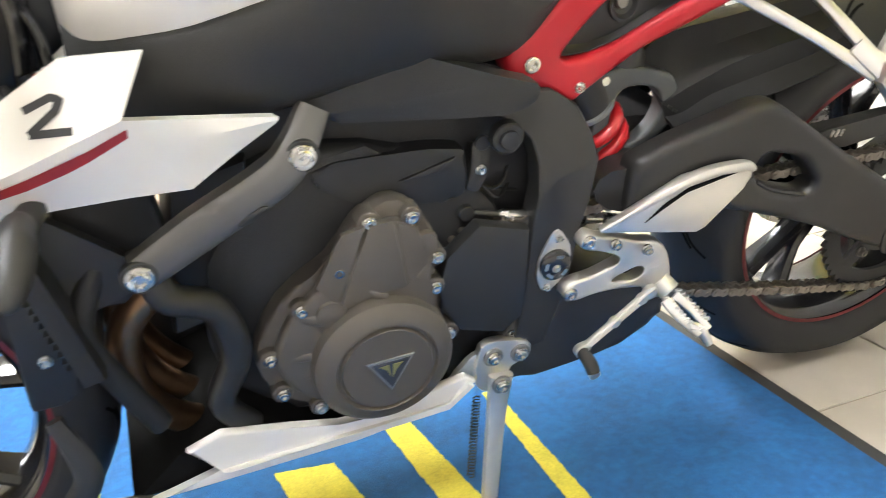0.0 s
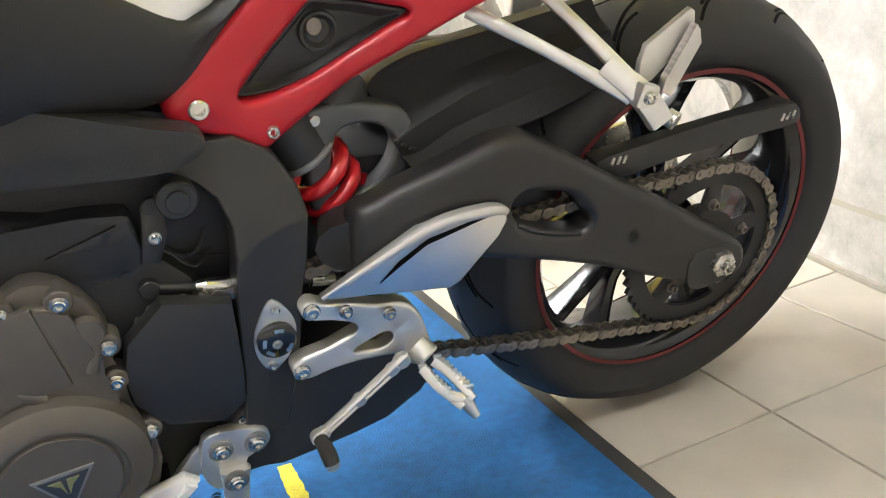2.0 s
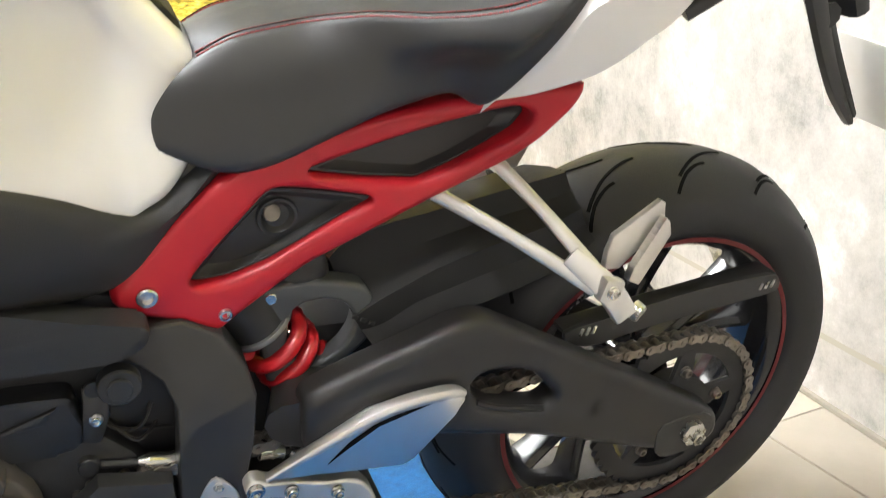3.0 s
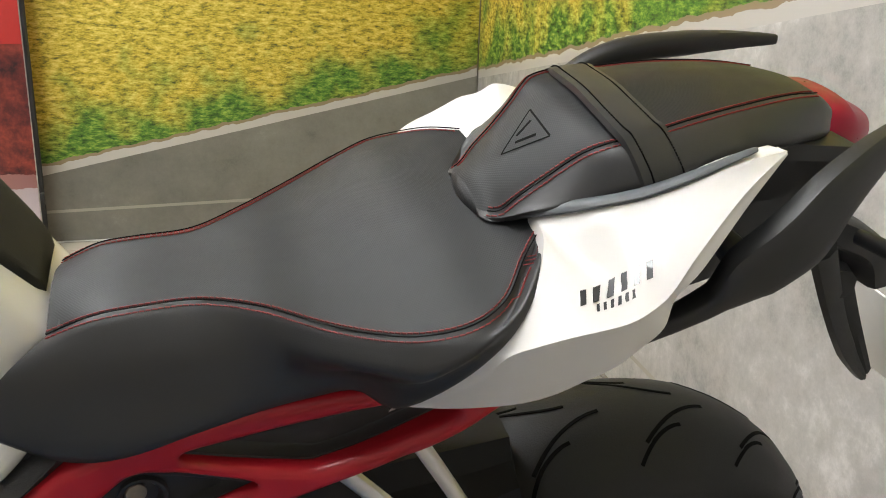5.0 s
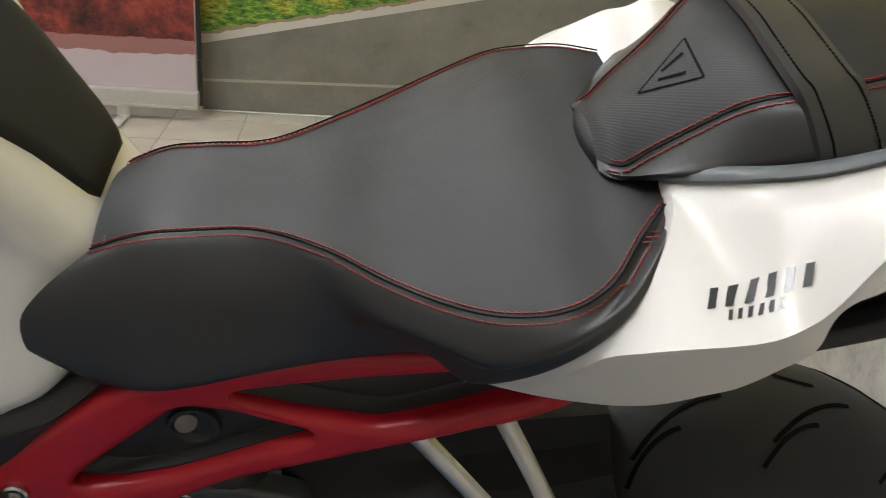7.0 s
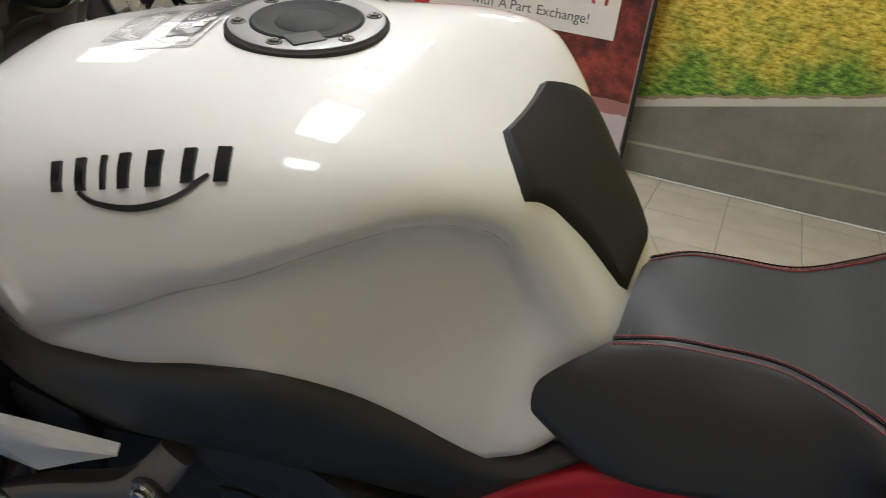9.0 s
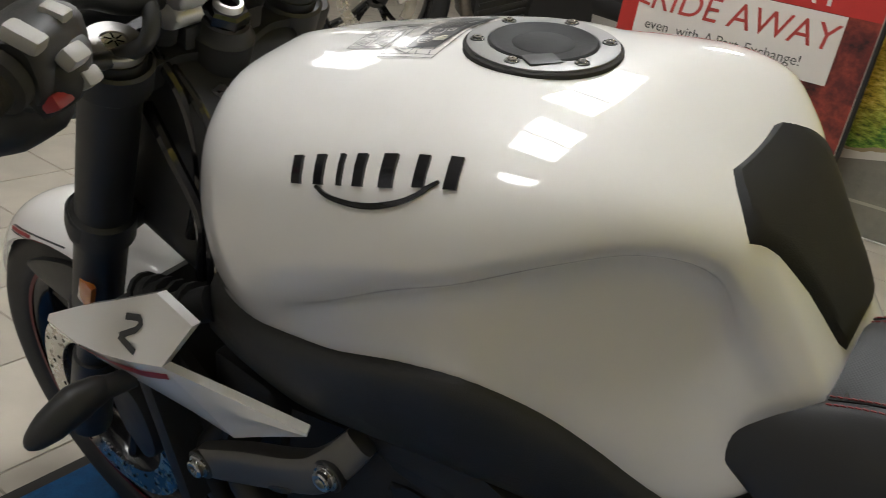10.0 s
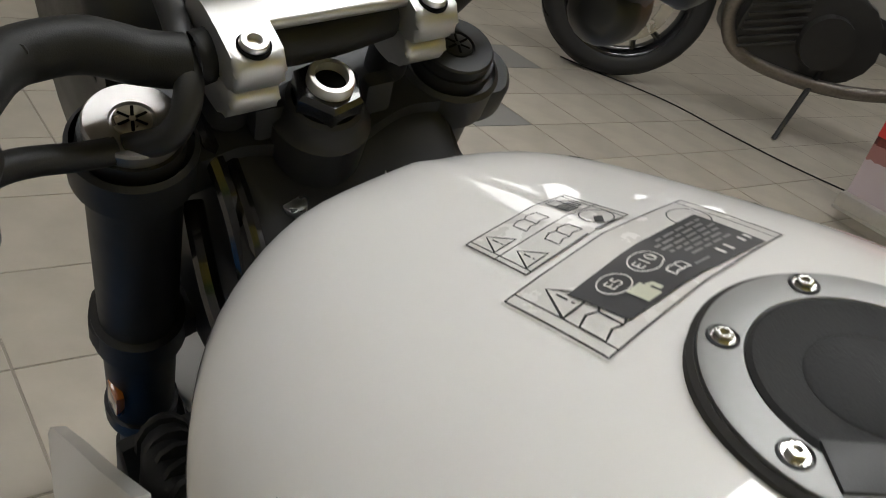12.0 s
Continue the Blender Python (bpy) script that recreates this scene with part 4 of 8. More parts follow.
# red subframe: upper rail, lower rail, brace, both sides
sub = new("subframe")
sub.parent = moto
for sgn in (1, -1):
    def S(pts):
        return [(x, sgn * y, z) for x, y, z in pts]
    holes = ([(0.121, 0.635), (0.145, 0.661), (0.182, 0.694), (0.207, 0.717), (0.254, 0.706), (0.308, 0.690), (0.269, 0.673), (0.234, 0.657), (0.199, 0.642), (0.163, 0.633), (0.136, 0.632)],
             [(0.236, 0.727), (0.273, 0.736), (0.324, 0.748), (0.383, 0.759), (0.450, 0.767), (0.468, 0.757), (0.454, 0.741), (0.414, 0.723), (0.383, 0.711), (0.346, 0.701), (0.288, 0.713)])
    outer = [(0.056, 0.643), (0.063, 0.655), (0.100, 0.686), (0.132, 0.713), (0.155, 0.729), (0.188, 0.743), (0.221, 0.754), (0.264, 0.764), (0.319, 0.773), (0.383, 0.780), (0.449, 0.784), (0.520, 0.784), (0.508, 0.761), (0.475, 0.731), (0.446, 0.713),
             (0.414, 0.700), (0.352, 0.677), (0.291, 0.652), (0.231, 0.628), (0.195, 0.609), (0.170, 0.595), (0.154, 0.585), (0.142, 0.577), (0.115, 0.599), (0.071, 0.618), (0.059, 0.629)]
    side = part("side_rail", holed_plate(outer, holes, -0.050, -0.082, 0.0100), M_RED, sub, "bright red satin painted side rail", sharp=60)
    for v in side.data.vertices:                                   # the rail runs in behind the seat and spreads towards the tail
        v.co.y = sgn * (v.co.y + 0.010 * max(0, 1 - abs(v.co.x - 0.24) / 0.16) - 0.012 * max(0, min(1, (v.co.x - 0.42) / 0.10)))
    if sgn < 0:
        side.data.flip_normals()
    for ol in holes:
        bm = B()
        cx, cz = sum(p[0] for p in ol) / len(ol), sum(p[1] for p in ol) / len(ol)
        prism(bm, [(cx + (x - cx) * 1.05, cz + (z - cz) * 1.10) for x, z in ol], sgn * -0.044, sgn * -0.054, 0.003)
        ring_faces(bm, [[(cx + (x - cx) * f, sgn * y, cz + (z - cz) * f) for x, z in cut_corners(ol, 0.006)] for f, y in ((0.99, -0.054), (0.96, -0.064), (0.90, -0.064), (0.76, -0.0555), (0.72, -0.0545))], cap=False)
        part("infill", bm, M_BLACK, sub, "black plastic infill panel")
bm = B()
lathe(bm, [(0.020, 0.0), (0.019, 0.003), (0.016, 0.003), (0.010, -0.004), (0.0001, -0.004)], (0.213, -0.056, 0.681), (0, -1, 0), 28)
part("lock_cup", bm, M_BLACK, sub)
bm = B()
disc(bm, (0.207, -0.055, 0.686), (0.25, -1, 0.2), 0.0085, 0.006, 20)
part("seat_lock", bm, M_CHAIN, sub)
bm = B()
disc(bm, (0.087, -0.074, 0.637), (0, -1, 0), 0.0165, 0.004, 28)
part("bolt_washer", bm, M_BLACK, sub)
bolt("frame_bolt", (0.087, -0.077, 0.637), (0, -1, 0), 0.0125, 0.010, sub, label="large bright star-headed bolt")
bolt("frame_bolt", (0.152, -0.072, 0.599), (0, -1, 0), 0.0085, 0.009, sub)

# pillion foot rest hangers
for sgn in (1, -1):
    hg = new("pillion_hanger")
    hg.parent = moto

    def S(pts):
        return [(x, sgn * y, z) for x, y, z in pts]
    bm = B()
    sweep(bm, S([(0.374, -0.050, 0.674), (0.440, -0.105, 0.636), (0.506, -0.160, 0.592)]), [0.0080, 0.0070, 0.0085], [0.0060, 0.0052, 0.0065], n=12, square=0.4)
    sweep(bm, S([(0.438, -0.050, 0.702), (0.470, -0.095, 0.663), (0.506, -0.150, 0.612)]), [0.0080, 0.0070, 0.0085], [0.0060, 0.0052, 0.0065], n=12, square=0.4)
    sweep(bm, S([(0.486, -0.138, 0.624), (0.514, -0.166, 0.596), (0.532, -0.178, 0.566)]), [0.011, 0.014, 0.013], [0.007, 0.009, 0.009], n=12, square=0.6)
    part("hanger_arm", bm, M_ALU, hg, "satin silver forked alloy bracket")
    bm = B()
    prism(bm, [(0.536, 0.636), (0.589, 0.667), (0.595, 0.663), (0.597, 0.645), (0.579, 0.622), (0.547, 0.595), (0.528, 0.598), (0.531, 0.619)], sgn * -0.131, sgn * -0.139, 0.0022)
    part("heel_plate", bm, M_ALU, hg)
    bm = B()
    prism(bm, [(0.552, 0.586), (0.556, 0.600), (0.588, 0.653), (0.594, 0.648), (0.598, 0.632), (0.566, 0.578)], sgn * -0.141, sgn * -0.152, 0.0025)
    peg = part("foot_peg", bm, M_POLISH, hg, "folded ribbed alloy foot peg")
    for i in range(9):
        bm = B()
        q = Vector((0.557, sgn * -0.148, 0.602)).lerp(Vector((0.587, sgn * -0.148, 0.651)), i / 8)
        block(bm, q, (0.005, 0.010, 0.0028), rot=(0, -58, 0), bev=0.0006)
        part("peg_rib", bm, M_POLISH, peg)
    bm = B()
    block(bm, (0.514, sgn * -0.172, 0.597), (0.024, 0.014, 0.026), rot=(0, 18, 0), bev=0.004)
    part("peg_mount", bm, M_ALU, hg)
    bolt("hanger_bolt", (0.514, sgn * -0.178, 0.597), (0, -sgn, 0), 0.0075, 0.007, hg)
    bm = B()
    disc(bm, (0.545, sgn * -0.172, 0.568), (0.5, -sgn, -0.4), 0.010, 0.012, 16)
    part("peg_pivot", bm, M_STEEL, hg)

# rider's heel guard, bracket, peg and gear lever on the near side; bracket and peg on the far side
for sgn in (1, -1):
    rs = new("rider_footrest")
    rs.parent = moto

    def S(pts):
        return [(x, sgn * y, z) for x, y, z in pts]
    bm = B()
    outer = [(0.141, 0.423), (0.147, 0.432), (0.156, 0.432), (0.165, 0.425), (0.188, 0.420), (0.225, 0.405), (0.245, 0.402), (0.261, 0.394), (0.273, 0.374), (0.279, 0.352), (0.284, 0.325), (0.276, 0.308), (0.262, 0.306), (0.251, 0.317), (0.243, 0.332), (0.195, 0.339), (0.162, 0.339), (0.146, 0.335),
             (0.134, 0.335), (0.124, 0.345), (0.124, 0.358), (0.135, 0.365), (0.165, 0.368), (0.203, 0.380), (0.200, 0.389), (0.168, 0.404), (0.153, 0.407), (0.143, 0.413)]
    bm = holed_plate(outer, [[(0.184, 0.354), (0.236, 0.370), (0.241, 0.356), (0.226, 0.346)]], sgn * -0.112, sgn * -0.131, 0.004, turn=0.004)
    part("bracket", bm, M_ALU, rs, "satin silver cast footrest bracket")
    for x, z in ((0.152, 0.421), (0.133, 0.349)):
        bolt("bracket_bolt", (x, sgn * -0.131, z), (0, -sgn, 0), 0.0095, 0.005, rs)
    bm = B()
    prism(bm, [(0.162, 0.439), (0.196, 0.454), (0.271, 0.490), (0.296, 0.492), (0.362, 0.490), (0.376, 0.480), (0.378, 0.468), (0.367, 0.453), (0.320, 0.407), (0.307, 0.402), (0.255, 0.414), (0.213, 0.424), (0.172, 0.430)], sgn * -0.128, sgn * -0.134, 0.003)
    guard_plate = part("heel_guard", bm, M_MIRRORALU, rs, "polished alloy heel guard with a dark slot")
    bm = B()
    sweep(bm, S([(0.163, -0.136, 0.438), (0.278, -0.141, 0.488), (0.350, -0.140, 0.492), (0.374, -0.137, 0.482)]), [0.003, 0.007, 0.007, 0.004], [0.004, 0.008, 0.008, 0.004], n=10, square=0.3)
    part("guard_rim", bm, M_ALU, guard_plate)
    # no cut: a dark plate on the guard paints the slot's shade
    bm = B()
    prism(bm, [(0.226, 0.434), (0.249, 0.448), (0.281, 0.466), (0.352, 0.479), (0.352, 0.4825), (0.283, 0.472), (0.249, 0.4545)], sgn * -0.1325, sgn * -0.1352, 0.0005)
    part("slot", bm, M_SHADEBLACK, guard_plate)
    for x, z in ((0.186, 0.414), (0.233, 0.396)):
        bolt("guard_bolt", (x, sgn * -0.136, z), (0, -sgn, 0), 0.0075, 0.008, rs)
    # peg, pointing outwards
    P0, P1 = Vector((0.264, sgn * -0.142, 0.328)), Vector((0.297, sgn * -0.194, 0.289))
    bm = B()
    d = (P1 - P0).normalized()
    for s in (-1, 1):
        o = Vector((0.009 * s, 0, 0.004 * s))
        sweep(bm, [P0 + o * 0.8 + d * 0.012, P0.lerp(P1, 0.5) + o, P1 + o * 0.7], [0.0065, 0.006, 0.005], [0.008, 0.008, 0.007], n=8, square=0.4)
        for i in range(9):
            q = P0.lerp(P1, 0.2 + 0.085 * i) + o + Vector((0, 0, 0.0065))
            block(bm, q, (0.009, 0.004, 0.005), bev=0.0006)
    sweep(bm, [P1 - d * 0.014 - Vector((0.01, 0, 0)), P1 - d * 0.006, P1 - d * 0.014 + Vector((0.01, 0, 0))], 0.007, n=8)
    sweep(bm, [P1 - d * 0.008, P1 + d * 0.010 + Vector((0.002, 0, -0.012))], [0.009, 0.005], n=10, per=1)
    part("foot_peg", bm, M_ALU, rs, "silver serrated foot peg")
    bm = B()
    disc(bm, P0 + Vector((0, sgn * 0.012, 0.008)), d, 0.015, 0.020, 20)
    part("peg_hinge", bm, M_ALU, rs)
    if sgn > 0:
        bm = B()
        L0, L1 = Vector((0.240, -0.146, 0.335)), Vector((0.133, -0.168, 0.288))
        dd = (L1 - L0).normalized()
        for s in (-1, 1):
            o = Vector((0.0042 * s, 0, 0.0062 * s))
            sweep(bm, [L0 + o * 1.3, L0.lerp(L1, 0.5) + o, L1 + o * 0.8], [0.0038, 0.0032, 0.0036], 0.005, n=8)
        for t in (0.0, 0.12, 0.52, 0.95, 1.0):
            q = L0.lerp(L1, t)
            disc(bm, q + Vector((0, 0.004, 0)), (0, -1, 0), 0.0095 if t in (0.0, 1.0) else 0.0072, 0.009, 16)
        lever = part("gear_lever", bm, M_ALU, rs, "slotted silver gear lever")
        bm = B()
        sweep(bm, [L1 + Vector((0, -0.002, 0)), L1 + Vector((0.002, -0.022, -0.006)), Vector((0.136, -0.197, 0.273))], [0.0078, 0.0088, 0.0082], n=14)
        part("lever_rubber", bm, M_RUBBER, lever, "black ribbed rubber sleeve")
        bm = B()
        disc(bm, (0.136, -0.196, 0.273), (0.05, -1, -0.15), 0.0072, 0.006, 18)
        part("lever_end", bm, M_ALU, lever)

# frame: near spar, pivot plate and the far side
SPAR = [(-0.335, 0.755), (-0.249, 0.745), (-0.136, 0.710), (-0.040, 0.672), (0.037, 0.642), (0.086, 0.626), (0.080, 0.606), (0.046, 0.598), (0.000, 0.602), (-0.065, 0.610), (-0.148, 0.620), (-0.165, 0.640), (-0.244, 0.700), (-0.330, 0.718)]
frame_root = new("frame")
frame_root.parent = moto
RIM = [(0.040, 0.590, 0.088), (0.075, 0.608, 0.088), (0.112, 0.606, 0.086), (0.147, 0.582, 0.088), (0.164, 0.548, 0.096), (0.168, 0.522, 0.111), (0.160, 0.470, 0.113), (0.150, 0.433, 0.113), (0.143, 0.385, 0.113), (0.132, 0.329, 0.112), (0.112, 0.262, 0.110),
       (0.064, 0.262, 0.110), (0.070, 0.300, 0.112), (0.077, 0.358, 0.113), (0.085, 0.454, 0.113), (0.090, 0.484, 0.114), (0.094, 0.522, 0.104), (0.086, 0.552, 0.096), (0.070, 0.570, 0.090)]
for sgn in (1, -1):
    # a cast plate whose upper face leans in from a slanting fold
    bm = B()
    front_v = [bm.verts.new((x, -sgn * w, z)) for x, z, w in RIM]
    fold = bm.verts.new((0.112, -sgn * 0.1155, 0.504))
    faces = [bm.faces.new(front_v[:6] + [fold] + front_v[15:]), bm.faces.new([front_v[15], fold] + front_v[5:15])]
    ext = bmesh.ops.extrude_face_region(bm, geom=faces)
    bmesh.ops.translate(bm, verts=[g for g in ext["geom"] if isinstance(g, bmesh.types.BMVert)], vec=(0, sgn * 0.034, 0))
    bmesh.ops.recalc_face_normals(bm, faces=bm.faces)
    crisp = [e for e in bm.edges if len(e.link_faces) == 2 and abs(e.verts[0].co.y - e.verts[1].co.y) < 0.02 and e.calc_face_angle() > 0.25 and all(abs(v.co.y) > 0.075 for v in e.verts)]
    bmesh.ops.bevel(bm, geom=crisp, offset=0.0045, segments=3, affect='EDGES', clamp_overlap=True, profile=0.6)
    plate = part("pivot_plate", bm, M_FRAME, frame_root, "dark grey cast frame plate with a slanting fold", sharp=22)
    bm = B()
    prism(bm, cut_corners(SPAR, 0.010), sgn * -0.085, sgn * -0.116, 0.007, seg=2)
    part("spar", bm, M_DULLBLACK, frame_root, "matt black main frame spar")
bm = B()
prism(bm, smooth_outline([(0.118, 0.416 + 0.022), (0.135, 0.413), (0.137, 0.388), (0.124, 0.362), (0.108, 0.350), (0.096, 0.362), (0.092, 0.392), (0.104, 0.424)], 3), -0.108, -0.116, 0.002)
cov = part("pivot_cover", bm, M_ALU, frame_root, "silver oval pivot cover with a black adjuster")
bm = B()
lathe(bm, [(0.021, 0), (0.021, 0.006), (0.017, 0.009), (0.0001, 0.009)], (0.115, -0.115, 0.390), (0, -1, 0), 28)
part("adjuster_ring", bm, M_GLOSSBLACK, cov)
bm = B()
for a in (60, 150, 210, 300):
    lathe(bm, [(0.0125, 0.0092), (0.0165, 0.0092), (0.0165, 0.0102), (0.0125, 0.0102)], (0.115, -0.115, 0.390), (0, -1, 0), 8, start=a, sweep_deg=38)
part("adjuster_mark", bm, M_POLISH, cov)
bolt("pivot_bolt", (0.114, -0.1235, 0.388), (0, -1, 0), 0.0055, 0.004, cov)
for x, z in ((0.119, 0.426), (0.107, 0.357)):
    bolt("pivot_bolt", (x, -0.115, z), (0, -1, 0), 0.0058, 0.006, cov)
bm = B()
disc(bm, (0.050, -0.096, 0.566), (0, -1, 0), 0.019, 0.014, 28)
disc(bm, (0.050, -0.109, 0.566), (0, -1, 0), 0.011, 0.005, 20)
part("frame_plug", bm, M_BLACK, frame_root)

# inner bulk: what closes the view between the near and far plates
bm = B()
prism(bm, [(-0.30, 0.62), (-0.25, 0.70), (-0.10, 0.69), (0.06, 0.63), (0.15, 0.60), (0.16, 0.47), (0.10, 0.42), (-0.05, 0.43), (-0.24, 0.48)], -0.062, 0.062, 0.01)
part("airbox", bm, M_ENGDARK, moto, "dark airbox and electrics between the frame spars")
bm = B()
prism(bm, cut_corners([(-0.169, 0.556), (-0.139, 0.563), (-0.089, 0.562), (-0.038, 0.560), (0.008, 0.553), (0.013, 0.501), (-0.009, 0.489), (-0.073, 0.496), (-0.127, 0.512), (-0.166, 0.538)], 0.008), -0.058, -0.088, 0.010)
wc = part("wiring_cover", bm, M_BLACK, moto, "matt black moulded cover above the engine")
bm = B()
prism(bm, [(-0.072, 0.528), (-0.033, 0.538), (-0.006, 0.546), (-0.019, 0.530)], -0.084, -0.0915, 0.002)
part("cover_crease", bm, M_BLACK, wc)
bolt("cover_bolt", (-0.177, -0.117, 0.668), (0, -1, 0), 0.0085, 0.006, moto, M_HEADER, "small brown bolt in the frame spar")
# added dark block: keeps the bright floor from showing through the gap
bm = B()
prism(bm, cut_corners([(-0.42, 0.585), (-0.33, 0.575), (-0.32, 0.49), (-0.345, 0.44), (-0.43, 0.44)], 0.010), -0.020, -0.085, 0.008)
part("radiator_gap_filler", bm, M_ENGDARK, moto, "dark filler block beside the radiator")
# added dark plate behind the headers, hides the light patch of floor
bm = B()
prism(bm, [(-0.36, 0.34), (-0.27, 0.32), (-0.29, 0.19), (-0.39, 0.19)], 0.098, 0.106, 0.002)
part("header_gap_filler", bm, M_ENGDARK, moto)

# gear linkage and clutch arm
bm = B()
sweep(bm, [(0.028, -0.078, 0.553), (0.024, -0.086, 0.526), (0.016, -0.084, 0.500)], [0.011, 0.012, 0.009], 0.008, n=12, square=0.4)
arm = part("linkage_arm", bm, M_BLACK, moto)
bolt("linkage_bolt", (0.024, -0.093, 0.526), (0, -1, 0), 0.0062, 0.006, arm)
disc_bm = B()
disc(disc_bm, (0.028, -0.085, 0.556), (0, -1, 0), 0.009, 0.005, 18)
part("linkage_cap", disc_bm, M_FRAME, arm)
bm = B()
sweep(bm, [(0.008, -0.088, 0.471), (0.060, -0.088, 0.457), (0.212, -0.090, 0.420)], 0.0042, n=10)
rod = part("gear_rod", bm, M_BLACK, moto, "gear linkage rod with bright joints")
bm = B()
sweep(bm, [(0.050, -0.088, 0.460), (0.060, -0.088, 0.457)], [0.004, 0.0085], n=12, per=1)
sweep(bm, [(0.060, -0.088, 0.457), (0.086, -0.088, 0.451)], [0.0085, 0.0075], n=12, per=1)
part("rod_end", bm, M_STEEL, rod)
bm = B()
sweep(bm, [(0.165, -0.090, 0.432), (0.190, -0.090, 0.426)], [0.009, 0.008], n=12, per=1)
sweep(bm, [(0.196, -0.090, 0.424), (0.214, -0.090, 0.420)], [0.0075, 0.006], n=12, per=1)
part("rod_end", bm, M_STEEL, rod)
bm = B()
disc(bm, (0.008, -0.082, 0.471), (0, -1, 0), 0.010, 0.012, 16)
part("rod_joint", bm, M_ENGDARK, rod)
bm = B()
for k, (a, b, c) in enumerate((((0.030, -0.06, 0.50), (0.055, -0.075, 0.475), (0.085, -0.05, 0.49)), ((0.03, -0.06, 0.48), (0.06, -0.072, 0.49), (0.08, -0.05, 0.52)), ((0.02, -0.06, 0.51), (0.04, -0.07, 0.49), (0.09, -0.06, 0.47)))):
    sweep(bm, [a, b, c], 0.0022, n=6)
part("cable", bm, M_FRAME, moto)

# engine
engine = new("engine")
engine.parent = moto
bm = B()
prism(bm, smooth_outline([(-0.30, 0.35), (-0.27, 0.52), (-0.20, 0.58), (-0.06, 0.56), (0.05, 0.47), (0.08, 0.32), (0.02, 0.24), (-0.12, 0.21), (-0.25, 0.26)], 3), -0.085, 0.11, 0.015)
part("crankcase", bm, M_ENGDARK, engine, "black engine casing")
bm = B()
ol = smooth_outline([(-0.117, 0.508), (-0.094, 0.520), (-0.066, 0.510), (-0.040, 0.470), (-0.037, 0.438), (-0.042, 0.397), (-0.028, 0.330), (-0.022, 0.275), (-0.044, 0.226), (-0.100, 0.210), (-0.157, 0.232), (-0.196, 0.262), (-0.237, 0.290), (-0.256, 0.339), (-0.240, 0.391), (-0.200, 0.434), (-0.161, 0.456), (-0.136, 0.492)], 2)
prism(bm, ol, -0.083, -0.112, 0.006)
prism(bm, [(-0.113 + (x + 0.113) * 0.86, 0.37 + (z - 0.37) * 0.88) for x, z in ol], -0.109, -0.126, 0.009, seg=3)
cover = part("engine_cover", bm, M_ENGINE, engine, "warm grey cast engine side cover")
for ol, y in (([(-0.150, 0.497), (-0.122, 0.503), (-0.160, 0.408), (-0.183, 0.437)], -0.1285), ([(-0.119, 0.503), (-0.092, 0.505), (-0.078, 0.415), (-0.157, 0.407)], -0.1300), ([(-0.088, 0.500), (-0.064, 0.490), (-0.052, 0.440), (-0.075, 0.415)], -0.1280)):
    bm = B()
    prism(bm, ol, -0.120, y, 0.0035)
    part("cover_facet", bm, M_ENGINE, cover)
bm = B()
lathe(bm, [(0.086, 0), (0.084, 0.022), (0.074, 0.031), (0.062, 0.033), (0.060, 0.029), (0.056, 0.029), (0.054, 0.033), (0.0001, 0.033)], (-0.113, -0.119, 0.322), (0, -1, 0), 56)
alt = part("alternator_cover", bm, M_ENGINE, cover, "round grey generator cover")
bm = B()
prism(bm, [(-0.139, 0.336), (-0.081, 0.338), (-0.110, 0.290)], -0.151, -0.1545, 0.0010)
part("badge_rim", bm, M_BRUSHED, cover)
bm = B()
prism(bm, [(-0.1335, 0.3335), (-0.0865, 0.335), (-0.110, 0.2955)], -0.153, -0.1553, 0.0004)
part("badge", bm, M_INK, cover, "triangular maker's badge, dark with gold shapes")
bm = B()
prism(bm, [(-0.125, 0.330), (-0.113, 0.3305), (-0.111, 0.312), (-0.115, 0.323)], -0.1550, -0.1560, 0)
prism(bm, [(-0.108, 0.3307), (-0.096, 0.331), (-0.104, 0.3225), (-0.109, 0.311)], -0.1550, -0.1560, 0)
part("badge_shape", bm, M_GOLD, cover)
for a, b in (((-0.150, -0.124, 0.440), (-0.105, -0.128, 0.405)), ((-0.205, -0.122, 0.40), (-0.165, -0.127, 0.385)), ((-0.225, -0.121, 0.345), (-0.195, -0.125, 0.345)), ((-0.218, -0.121, 0.315), (-0.185, -0.125, 0.320)), ((-0.05, -0.121, 0.45), (-0.06, -0.126, 0.42))):
    bm = B()
    sweep(bm, [a, b], [0.009, 0.006], 0.004, n=10, per=1)
    part("cover_rib", bm, M_ENGINE, cover)
for r, c in ((0.019, (-0.168, -0.122, 0.398)), (0.017, (-0.055, -0.118, 0.462))):
    bm = B()
    lathe(bm, [(r, 0), (r - 0.002, 0.008), (0.0001, 0.010)], c, (0, -1, 0), 20)
    part("cover_boss", bm, M_ENGINE, cover)
for x, z in ((-0.117, 0.503), (-0.069, 0.500), (-0.041, 0.441), (-0.043, 0.400), (-0.155, 0.450), (-0.200, 0.408), (-0.241, 0.350), (-0.026, 0.328), (-0.232, 0.296), (-0.190, 0.262)):
    bm = B()
    disc(bm, (x, -0.100, z), (0, -1, 0), 0.0125, 0.022, 18)
    part("bolt_boss", bm, M_ENGINE, cover)
    bolt("cover_bolt", (x, -0.122, z), (0, -1, 0), 0.0078, 0.007, cover)
bm = B()
prism(bm, [(0.014, 0.468), (0.079, 0.448), (0.077, 0.376), (0.074, 0.322), (0.048, 0.303), (-0.008, 0.322), (-0.034, 0.360), (-0.036, 0.395), (-0.026, 0.432)], -0.096, -0.118, 0.006, seg=2)
